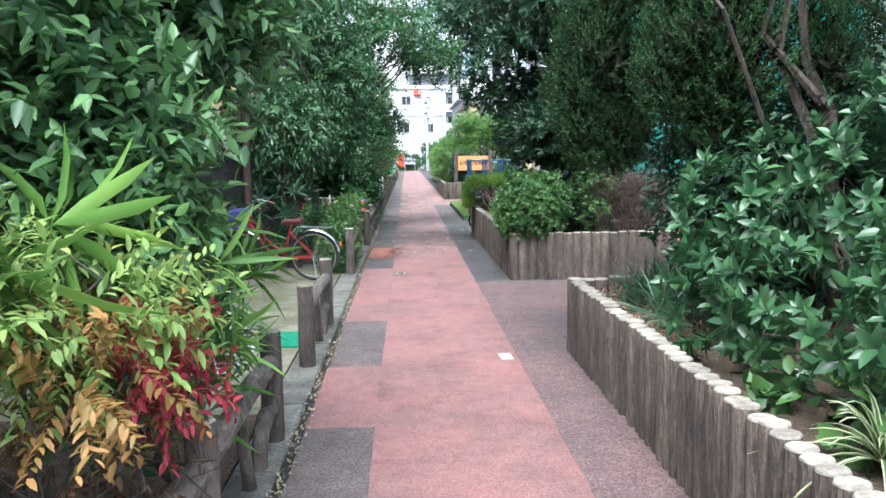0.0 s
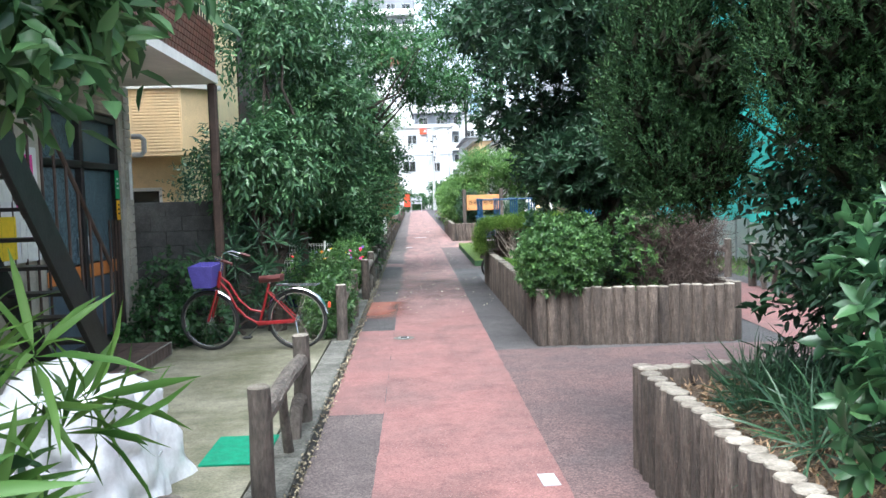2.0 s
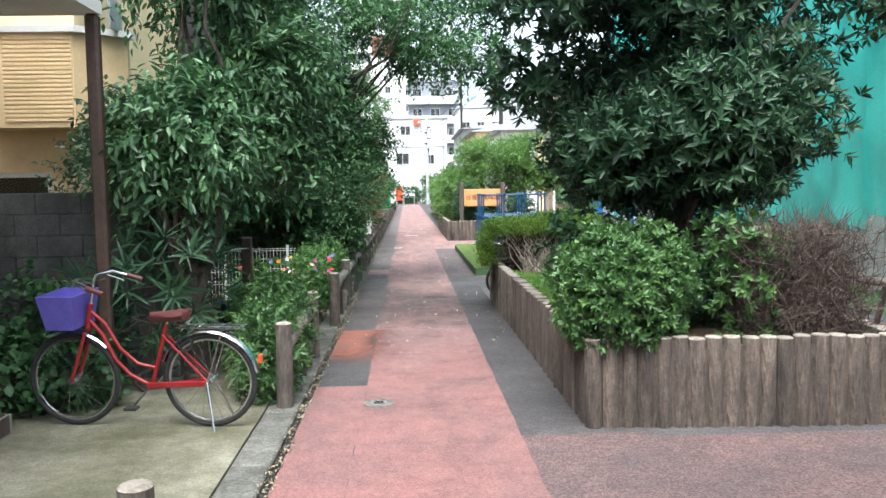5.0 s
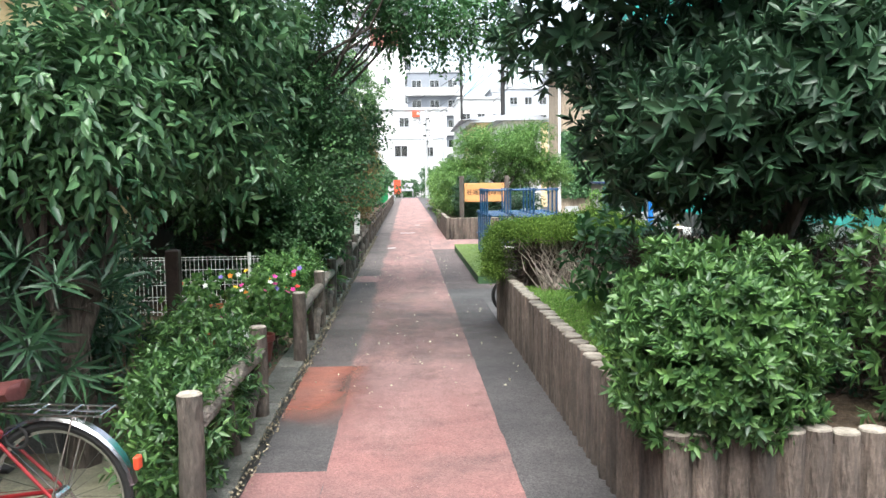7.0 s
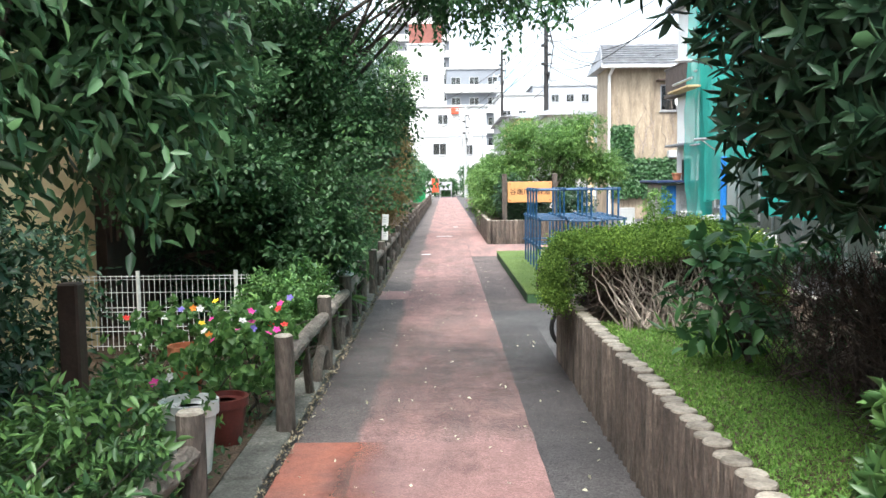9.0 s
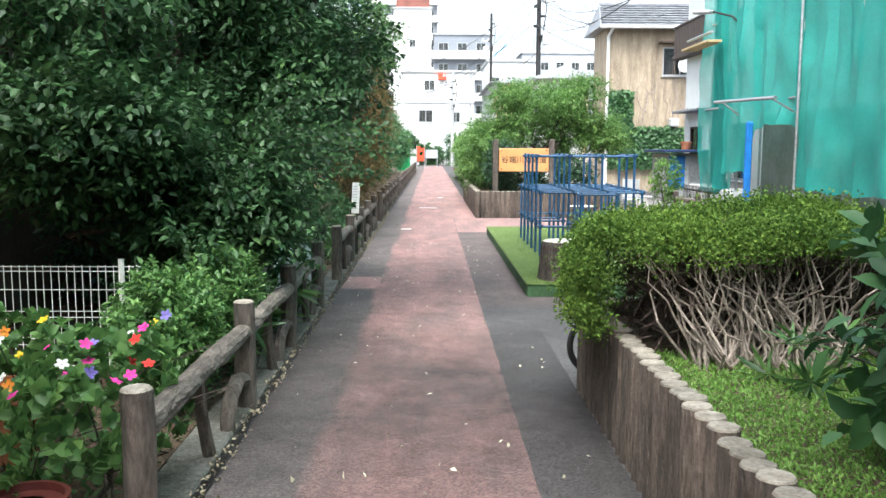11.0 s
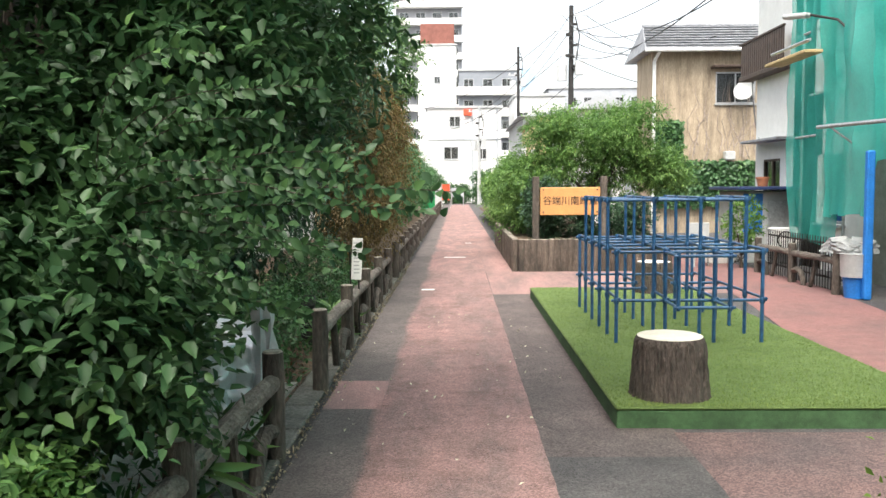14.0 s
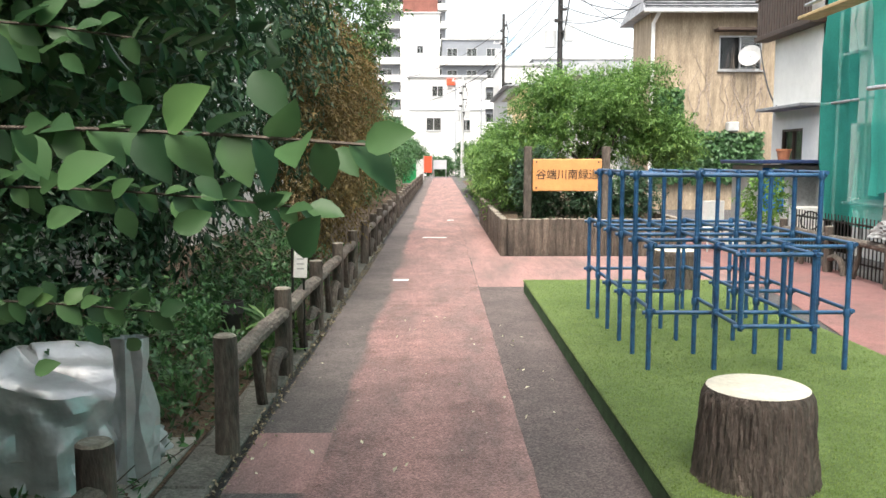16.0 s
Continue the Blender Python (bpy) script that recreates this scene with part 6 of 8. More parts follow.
def draped(label, c, size, seed, name="covered_motorcycle", mat=SILVER):
    """A sheet pulled over something, with folds down its sides."""
    q = np.random.default_rng(seed)
    root = thing(name, label, "cover", pose(c[0], c[1], c[2]))
    n, rows, b = 96, 24, Build()
    vs = []
    for k in range(rows + 1):
        s = k / rows
        z = size[2] * (1 - (1 - s) ** 1.0)
        for i in range(n):
            a = 2 * math.pi * i / n
            sq = 1 / (abs(math.cos(a)) ** 4 + abs(math.sin(a)) ** 4) ** 0.25
            flare = (1.0 + 0.22 * (1 - s)) * (1 if s < 0.8 else math.sqrt(max(0.0, 1 - ((s - 0.8) / 0.2) ** 2 * 0.98)))
            fold = 1 + (0.07 * math.sin(a * 9 + seed) + 0.05 * math.sin(a * 17 + 2 * s)) * (1 - s) + 0.03 * math.sin(a * 3 + 5 * s)
            fold += (0.2 * abs(float(noise.noise((math.cos(a) * 3 + seed, math.sin(a) * 3, s * 4)))) + 0.05 * abs(float(noise.noise((math.cos(a) * 9, math.sin(a) * 9 + seed, s * 9))))) * (1 if s < 0.95 else 0.3)
            sag = 0.12 * size[2] * math.sin(a * 2 + seed) * s
            vs.append((size[0] * math.cos(a) * sq * flare * fold, size[1] * math.sin(a) * sq * flare * fold, z + sag + 0.02 * math.sin(a * 7) * s))
    b.add(vs, [(k * n + i, k * n + (i + 1) % n, (k + 1) * n + (i + 1) % n, (k + 1) * n + i) for k in range(rows) for i in range(n)])
    b.f.append(tuple(rows * n + i for i in range(n)))
    b.m.append(0)
    part("sheet", b, mat, root, smooth=True)
    part("cord", Build().tube([(size[0] * 1.2 * math.cos(a), size[1] * 1.2 * math.sin(a), size[2] * 0.3) for a in np.linspace(0, 6.28, 24)], 0.006, 5), GREY_PLASTIC, root)
    return root


draped("motorcycle under a silver grey weather cover", (-1.9, 5.35, 0.03), (0.36, 0.55, 0.72), 3)
draped("things heaped under a crumpled silver sheet", (-1.8, 20.75, 0.02), (0.5, 0.36, 0.56), 5, "tarpaulin_heap", CRUMPLED)
sheet = thing("tarpaulin_heap", "tall bundle wrapped in silver sheeting", "cover", pose(-1.16, 20.55, 0.02))
b = Build()
vs = [((0.09 + 0.02 * math.sin(i * 2.3) + 0.03 * math.sin(i * 4.1 + k)) * (1.15 - 0.05 * k) * math.cos(i * 0.393), (0.09 + 0.02 * math.sin(i * 2.3)) * (1.15 - 0.05 * k) * math.sin(i * 0.393), 0.72 * k / 8) for k in range(9) for i in range(16)]
b.add(vs, [(k * 16 + i, k * 16 + (i + 1) % 16, (k + 1) * 16 + (i + 1) % 16, (k + 1) * 16 + i) for k in range(8) for i in range(16)])
part("sheet", b, CRUMPLED, sheet)
tagged(part("door_mat", slab(-1.38, -0.97, 5.88, 6.5, 0.03, 0.045, 0.004), GREEN_MAT), "flat green rubber door mat on the concrete", "mat")

# ---- bicycle ----
bike = thing("bicycle", "red city bicycle with purple front basket parked on concrete", "bicycle", pose(-1.29, 9.89, 0.03, 0, 0, 171.8) @ pose(0, 0, 0, -4))
RW = 0.335


def wheel(x):
    w = part("wheel", Build().torus(RW - 0.018, 0.019, 40, 8, mat4=Matrix.Translation((x, 0, RW))), RUBBER, bike, "thin black tyre", True)
    part("rim", Build().torus(RW - 0.042, 0.011, 40, 6, mat4=Matrix.Translation((x, 0, RW))), CHROME, w, smooth=True)
    part("hub", Build().tube([(x, -0.05, RW), (x, 0.05, RW)], 0.024, 10), CHROME, w)
    for k in range(24):
        a = 2 * math.pi * k / 24
        e = Vector((x + (RW - 0.045) * math.cos(a), 0, RW + (RW - 0.045) * math.sin(a)))
        h = Vector((x + 0.022 * math.cos(a + 1.3), 0.03 * (1 if k % 2 else -1), RW + 0.022 * math.sin(a + 1.3)))
        part("spoke", Build().tube([h, e], 0.0018, 4), CHROME, w)
    return w


def frame_tube(pts, rad, name="tube", mat=RED_PAINT):
    return part(name, Build().tube(pts, rad, 10), mat, bike, smooth=True)


wheel(0.0)
wheel(0.99)
frame_tube([(0.43, 0, 0.28), (0.36, 0, 0.5), (0.29, 0, 0.74)], 0.0145, "seat_tube")
frame_tube([(0.845, 0, 0.76), (0.76, 0, 0.66), (0.68, 0, 0.48), (0.58, 0, 0.37), (0.43, 0, 0.29)], 0.0145, "down_tube")
frame_tube([(0.84, 0, 0.83), (0.74, 0, 0.74), (0.64, 0, 0.56), (0.52, 0, 0.45), (0.385, 0, 0.42)], 0.013, "top_tube")
frame_tube([(0.83, 0, 0.88), (0.865, 0, 0.7)], 0.02, "head_tube")
for s in (-0.05, 0.05):
    frame_tube([(0.87, s * 0.7, 0.68), (0.92, s, 0.52), (0.99, s, RW)], 0.012, "fork")
    frame_tube([(0.43, s * 0.6, 0.28), (0.0, s, RW)], 0.01, "chain_stay")
    frame_tube([(0.315, s * 0.5, 0.66), (0.0, s, RW)], 0.008, "seat_stay")
    frame_tube([(0.0, s * 1.3, RW), (-0.13, s * 1.3, 0.715)], 0.004, "rack_stay", CHROME)
frame_tube([(0.83, 0, 0.87), (0.80, 0, 1.02)], 0.013, "stem", CHROME)
for s in (-1, 1):
    frame_tube([(0.80, 0, 1.02), (0.83, 0.1 * s, 1.06), (0.78, 0.24 * s, 1.07), (0.64, 0.28 * s, 1.02)], 0.011, "handlebar", CHROME)
    frame_tube([(0.70, 0.272 * s, 1.04), (0.58, 0.285 * s, 1.0)], 0.017, "grip", SADDLE)
    frame_tube([(0.80, 0.2 * s, 1.05), (0.70, 0.25 * s, 1.0)], 0.005, "brake_lever", CHROME)
b = Build()
vs = [(x + 0.27, w * math.cos(a), 0.80 + z + (0.03 * math.sin(a) if math.sin(a) > 0 else 0.05 * math.sin(a))) for x, w, z in ((-0.15, 0.02, 0.015), (-0.13, 0.095, 0.012), (-0.04, 0.085, 0.0), (0.05, 0.035, -0.004), (0.13, 0.018, -0.012)) for a in np.linspace(0, 2 * math.pi, 13)[:-1]]
b.add(vs, [(k * 12 + i, k * 12 + (i + 1) % 12, (k + 1) * 12 + (i + 1) % 12, (k + 1) * 12 + i) for k in range(4) for i in range(12)] + [tuple(range(12)), tuple(range(48, 60))])
part("saddle", b, SADDLE, bike, "dark red vinyl saddle", True)
frame_tube([(0.29, 0, 0.73), (0.275, 0, 0.79)], 0.012, "seat_post", CHROME)
b = Build()
vs = []
for k in range(15):
    a = math.radians(20 + 150 * k / 14)
    for o in (-0.03, -0.02, 0.02, 0.03):
        R = RW + 0.022 - (0.012 if abs(o) > 0.025 else 0)
        vs.append((R * math.cos(a), o, RW + R * math.sin(a)))
b.add(vs, [(k * 4 + o, k * 4 + o + 1, k * 4 + o + 5, k * 4 + o + 4) for k in range(14) for o in range(3)])
part("rear_mudguard", b, CHROME, bike, "pale steel mudguard", True)
b = Build()
b.add([(x + 0.99, y, z) for x, y, z in vs[16:48]], [(k * 4 + o, k * 4 + o + 1, k * 4 + o + 5, k * 4 + o + 4) for k in range(7) for o in range(3)])
part("front_mudguard", b, CHROME, bike, smooth=True)
part("reflector", Build().box((-0.365, 0, 0.49), (0.025, 0.045, 0.06), 0.006), ORANGE_RED, bike, "red reflector")
b = Build()
for s in (-0.065, 0, 0.065):
    b.tube([(0.22, s * 0.5, 0.72), (0.1, s, 0.72), (-0.26, s, 0.715)], 0.005, 6)
for x in (0.05, -0.1, -0.25):
    b.tube([(x, -0.065, 0.718), (x, 0.065, 0.718)], 0.004, 6)
part("rear_rack", b, CHROME, bike)
basket = part("basket", Build(), PURPLE, bike, "purple plastic basket")
b = Build()
ring = lambda t: [(0.99 + sx * (0.10 + 0.035 * t), sy * (0.14 + 0.04 * t), 0.72 + 0.24 * t) for sx, sy in ((-1, -1), (1, -1), (1, 1), (-1, 1))]
ins = lambda t: [(0.99 + sx * (0.092 + 0.035 * t), sy * (0.132 + 0.04 * t), 0.73 + 0.232 * t) for sx, sy in ((-1, -1), (1, -1), (1, 1), (-1, 1))]
b.add(ring(0) + ring(1) + ins(0) + ins(1), [(0, 1, 5, 4), (1, 2, 6, 5), (2, 3, 7, 6), (3, 0, 4, 7), (3, 2, 1, 0), (9, 8, 12, 13), (10, 9, 13, 14), (11, 10, 14, 15), (8, 11, 15, 12), (8, 9, 10, 11), (4, 5, 13, 12), (5, 6, 14, 13), (6, 7, 15, 14), (7, 4, 12, 15)])
basket.data = mesh_of("basket", b, PURPLE)
part("crank", Build().tube([(0.43, 0.07, 0.28), (0.53, 0.075, 0.17)], 0.008, 6).tube([(0.43, -0.07, 0.28), (0.33, -0.075, 0.39)], 0.008, 6), CHROME, bike)
part("pedal", Build().box((0.53, 0.12, 0.165), (0.09, 0.07, 0.022), 0.005), RUBBER, bike)
part("pedal", Build().box((0.33, -0.12, 0.395), (0.09, 0.07, 0.022), 0.005), RUBBER, bike)
part("chain_guard", Build().box((0.22, 0.055, 0.325), (0.42, 0.012, 0.04), 0.005, 0, pose(0, 0, 0.0, 0, 2)), RED_PAINT, bike)
part("kickstand", Build().tube([(0.0, 0.07, RW), (-0.06, 0.14, 0.01)], 0.008, 6), CHROME, bike)
part("stand_foot", Build().tube([(-0.0, -0.07, RW), (-0.1, -0.16, 0.01)], 0.008, 6), CHROME, bike)
part("lock", Build().torus(0.05, 0.008, 16, 6, mat4=pose(0.16, 0.02, 0.6)), RUBBER, bike)

# ---- wall and houses behind the forecourt ----
blk = thing("block_wall", "dark weathered concrete block wall", "wall", kind="structure")
part("wall_core", slab(-6.0, -1.95, 11.52, 11.6, 0.0, 1.68), BLOCK, blk)
blm = mesh_of("block", Build().box((0, 0, 0), (0.388, 0.03, 0.186), 0.006), BLOCK)
for k in range(9):
    for i in range(10):
        x = -2.15 - 0.394 * i - 0.19 * (k % 2)
        part("block", blm, None, blk, at=Matrix.Translation((x, 11.51, 0.095 + 0.187 * k)))
cream = thing("house", "cream sided house with a projecting balcony bay", "house")
b = wall_with(Build(), pose(-9, 13.0, 0), 5.7, 6.3, [(4.2, 5.4, 0.6, 1.9), (3.0, 4.6, 3.9, 5.0)], 0.2)
b.box((-3.4, 15.1, 3.15), (0.2, 3.8, 6.3)).box((-6.15, 17.1, 3.15), (5.7, 0.2, 6.3))
pieces("wall", b, CREAM, cream)
BAY = [(-4.2, 12.55), (-3.15, 12.55), (-2.75, 12.95), (-2.75, 13.02), (-4.2, 13.02)]
bay = part("balcony", Build().add([(x, y, z) for z in (2.33, 3.25) for x, y in BAY], [(0, 4, 3, 2, 1), (5, 6, 7, 8, 9)] + [(i, (i + 1) % 5, 5 + (i + 1) % 5, 5 + i) for i in range(5)]), CREAM, cream, "cream balcony with ribbed siding")
b = Build()
for k in range(20):
    b.box((-3.5, 12.545, 2.40 + 0.042 * k), (0.66, 0.016, 0.03), 0.004)
part("siding", b, CREAM, bay)
part("coping", Build().add([(x * 1.0 + dx, y - 0.05 * (y < 13), z) for z in (3.252, 3.315) for (x, y), dx in zip(BAY, (-0.05, 0.03, 0.06, 0.06, -0.05))], [(0, 4, 3, 2, 1), (5, 6, 7, 8, 9)] + [(i, (i + 1) % 5, 5 + (i + 1) % 5, 5 + i) for i in range(5)]), WHITE_PAINT, bay)
window(cream, pose(-9, 13.0, 0), 4.2, 5.4, 0.6, 1.9, WHITE_PAINT)
window(cream, pose(-9, 13.0, 0), 3.0, 4.6, 3.9, 5.0, WHITE_PAINT)
part("roof", slab(-9.2, -3.1, 12.7, 17.4, 6.3, 6.45, 0.02), ROOF, cream)
b = Build()
for k in range(12):
    b.box((-2.8, 12.6 + 0.03 * k, 3.45), (0.03, 0.02, 0.3))
part("railing", b, STEEL, cream)
brown = thing("house", "brown wooden house with slatted wall in shade", "house")
part("wall", slab(-9, -3.35, 17.6, 24, 0, 5.5), BROWN, brown)
for k in range(34):
    part("slat", Build().box((-3.33, 17.7 + 0.18 * k, 1.9), (0.03, 0.05, 1.7), 0.006), BROWN, brown)
part("eave", Build().box((-3.1, 20.7, 3.0), (0.9, 6.6, 0.12), 0.02), ROOF, brown)
part("roof", slab(-9.2, -2.9, 17.3, 24.2, 5.5, 5.7, 0.03), ROOF, brown)
for y0, y1, h, mat, lab in ((25, 31, 6.2, GREY_WALL, "grey rendered house behind the garden trees"), (32, 41, 6.8, WHITE_WALL, "white house behind the far trees"), (42, 54, 5.8, CREAM, "cream house far along the path"), (56, 75, 7, GREY_WALL, "grey house far along the path"), (-12, 3.2, 6.5, GREY_WALL, "grey house behind the near shrubs")):
    hs = thing("house", lab, "house")
    mm = pose(-4.2, y0, 0, 0, 0, 90)
    pieces("wall", wall_with(Build(), mm, y1 - y0, h, [(1.2, 2.6, 0.9, 2.2), (1.2, 2.6, 3.6, 4.8), (3.6, 5.0, 3.6, 4.8)], 0.2).box((-9.2, (y0 + y1) / 2, h / 2), (0.2, y1 - y0, h)).box((-6.8, y0 + 0.1, h / 2), (4.7, 0.2, h)).box((-6.8, y1 - 0.1, h / 2), (4.7, 0.2, h)), mat, hs)
    for x0, z0 in ((1.2, 0.9), (1.2, 3.6), (3.6, 3.6)):
        window(hs, mm, x0, x0 + 1.4, z0, z0 + (1.3 if z0 < 1 else 1.2), WHITE_PAINT)
    part("roof", slab(-9.5, -3.9, y0 - 0.2, y1 + 0.2, h, h + 0.2, 0.03), ROOF, hs)

shed = thing("lean_to_roof", "small corrugated sheet roof on brown timber beams", "roof")
b = Build()
vs = [(-3.2 + 1.58 * i / 40, y, 2.10 + 0.012 * math.sin(i * 1.6) - (y - 1.9) * 0.0 - (i / 40) * 0.03) for y in (1.75, 2.6) for i in range(41)]
b.add(vs, [(i, i + 1, 42 + i, 41 + i) for i in range(40)])
part("sheet", b, GREY_PLASTIC, shed)
for y in (1.82, 2.5):
    part("beam", slab(-3.2, -1.68, y, y + 0.06, 1.93, 2.06, 0.006), material("brown_timber", (0.28, 0.13, 0.045), 0.7, 0.3, 9, 0.4, 50) if y < 2 else bpy.data.materials["brown_timber"], shed)
part("post", slab(-3.1, -3.02, 1.82, 1.9, 0, 1.95, 0.006), bpy.data.materials["brown_timber"], shed)
part("shelf", slab(-3.2, -1.95, 1.8, 2.4, 1.62, 1.66, 0.006), bpy.data.materials["brown_timber"], shed)
part("post", slab(-1.9, -1.83, 1.84, 1.91, 0, 1.95, 0.006), bpy.data.materials["brown_timber"], shed)

# ---- garden things ----
mesh = thing("mesh_fence", "white welded wire mesh garden fence", "fence", pose(-3.6, 16.3, 0.02))
for x in (0.1, 1.05, 1.95):
    part("post", Build().tube([(x, 0, 0), (x, 0, 0.86)], 0.02, 8), WHITE_PAINT, mesh)
b = Build()
for i in range(42):
    b.tube([(0.05 * i, 0, 0.12), (0.05 * i, 0, 0.82)], 0.0035, 4)
for z in (0.16, 0.3, 0.34, 0.48, 0.52, 0.66, 0.78, 0.81):
    b.tube([(0, 0.006, z), (2.08, 0.006, z)], 0.004, 4)
part("wire_panel", b, WHITE_PAINT, mesh)


def pot(label, x, y, rad, h, mat):
    root = thing("flower_pot", label, "pot", pose(x, y, 0.02))
    part("body", Build().lathe([(rad * 0.68, 0), (rad * 0.9, h * 0.8), (rad, h * 0.82), (rad, h), (rad * 0.88, h), (rad * 0.86, h * 0.9)], 20), mat, root, smooth=True)
    part("soil", Build().lathe([(rad * 0.86, h * 0.88), (rad * 0.5, h * 0.9)], 16), SOIL, root)


pot("white fluted plastic flower pot", -1.2, 13.35, 0.17, 0.42, WHITE_PAINT)
pot("terracotta flower pot among the plants", -1.72, 15.0, 0.14, 0.42, TERRACOTTA)
pot("dark red glazed flower pot", -1.15, 13.9, 0.16, 0.3, material("red_glaze", (0.12, 0.03, 0.025), 0.4, 0.2, 8, 0.1, 60))
pot("navy blue plastic pot with pale label", -1.9, 13.6, 0.2, 0.4, material("navy_plastic", (0.02, 0.03, 0.09), 0.4, 0.2, 8, 0.1, 60))
pot("small black plastic pot by the fence", -1.25, 22.9, 0.09, 0.5, RUBBER)
tagged(part("garden_post", Build().box((0, 0, 0.6), (0.1, 0.1, 1.2), 0.01), BROWN, None, at=pose(-1.55, 12.7, 0)), "dark brown square timber garden post", "post")
paver = mesh_of("paver", Build().box((0, 0, 0), (0.295, 0.295, 0.05), 0.006), CONCRETE)
pav = thing("garden_paving", "grey concrete paving slabs behind the fence", "paving", kind="structure")
for i in range(5):
    for k in range(9):
        part("paver", paver, None, pav, at=Matrix.Translation((-1.17 - 0.3 * i, 18.6 + 0.3 * k, 0.01 + 0.002 * ((i + k) % 2))))
note = thing("notice_stake", "narrow white notice board on thin stakes by the fence", "sign", pose(-0.82, 23.3, 0.0))
part("board", Build().box((0, 0, 0.87), (0.11, 0.012, 0.45), 0.003, 0, pose(0, 0, 0, 0, 3)), WHITE_PAINT, note)
for sx in (-0.03, 0.06):
    part("stake", Build().tube([(sx, 0.015, 0), (sx, 0.015, 0.95)], 0.011, 6), DARK, note)
for k in range(9):
    part("text_bar", Build().box((0.04, -0.009, 1.04 - 0.04 * k), (0.06, 0.003, 0.012)), GREY_PLASTIC, note)

hoop = thing("rubber_hoop", "black rubber hoop leaning against the planter's end", "hoop", pose(1.5, 16.52, 0.03, 12))
part("ring", Build().torus(0.23, 0.022, 32, 8, mat4=Matrix.Translation((0, 0, 0.26))), RUBBER, hoop, smooth=True)

# ---- path details ----
drain = thing("drain_cover", "round steel drain cover set in pale concrete ring", "drain", pose(-0.15, 10.5, 0.0), kind="structure")
part("ring", Build().lathe([(0.125, -0.02), (0.122, 0.008), (0.07, 0.009)], 28), KERB, drain)
part("grate", Build().lathe([(0.066, 0.0), (0.062, 0.0125)], 20), STEEL, drain)
for k in range(5):
    part("slot", Build().box((0, -0.04 + 0.02 * k, 0.0135), (0.075, 0.009, 0.002)), STEEL_DARK, drain)
mk = thing("path_marker", "small pale mint marker plate stuck on the path", "marker", pose(0.745, 5.46, 0.004, 0, 0, 3))
part("plate", Build().box((0, 0, 0.002), (0.1, 0.2, 0.004)), PALE_GREY, mk)
part("mint_bar", Build().box((0.01, 0.02, 0.005), (0.07, 0.13, 0.002)), material("mint_print", (0.42, 0.66, 0.56), 0.6, 0.15, 30, 0, 60), mk)

# ---- scaffolded building ----
def net(name, see=0.16):
    """Teal scaffold netting: a fine weave that lets part of the light and view through."""
    m = material(name, (0.06, 0.54, 0.46), 0.75, 0.2, 0.9, 0.4, 30, second=(0.04, 0.42, 0.36))
    nt, ln = m.node_tree.nodes, m.node_tree.links
    bs = nt["Principled BSDF"]
    tl = nt.new("ShaderNodeBsdfTranslucent")
    tl.inputs["Color"].default_value = (0.06, 0.55, 0.46, 1)
    tp = nt.new("ShaderNodeBsdfTransparent")
    a, c = nt.new("ShaderNodeMixShader"), nt.new("ShaderNodeMixShader")
    a.inputs[0].default_value, c.inputs[0].default_value = 0.35, see
    ln.new(bs.outputs[0], a.inputs[1]), ln.new(tl.outputs[0], a.inputs[2])
    ln.new(a.outputs[0], c.inputs[1]), ln.new(tp.outputs[0], c.inputs[2])
    ln.new(c.outputs[0], nt["Material Output"].inputs["Surface"])
    return m


NET = net("scaffold_net")
NET_THIN = net("scaffold_net_single", 0.4)
SX = 6.2
site = thing("scaffolded_building", "building behind steel scaffolding hung with teal netting", "building")
mm = pose(7.3, 32.0, 0, 0, 0, -90)
pieces("wall", wall_with(Build(), mm, 22.0, 9.4, [(1.2, 2.4, 0.9, 2.2), (4.6, 7.2, 0.0, 2.1), (9.5, 11, 3.6, 4.8), (14, 15.5, 3.6, 4.8), (1.0, 2.2, 3.4, 4.8)], 0.2).box((10.5, 21.0, 9.3), (6.4, 22, 0.2)).box((10.5, 10.1, 4.7), (6.4, 0.2, 9.4)).box((10.5, 31.9, 4.7), (6.4, 0.2, 9.4)).box((13.6, 21, 4.7), (0.2, 22, 9.4)), WHITE_WALL, site)
for x0, x1, z0, z1 in ((1.2, 2.4, 0.9, 2.2), (9.5, 11, 3.6, 4.8), (14, 15.5, 3.6, 4.8), (1.0, 2.2, 3.4, 4.8)):
    window(site, mm, x0, x1, z0, z1, STEEL)
part("garage_wall", slab(7.9, 8.0, 24.6, 27.6, 0, 2.1), GREY_WALL, site)


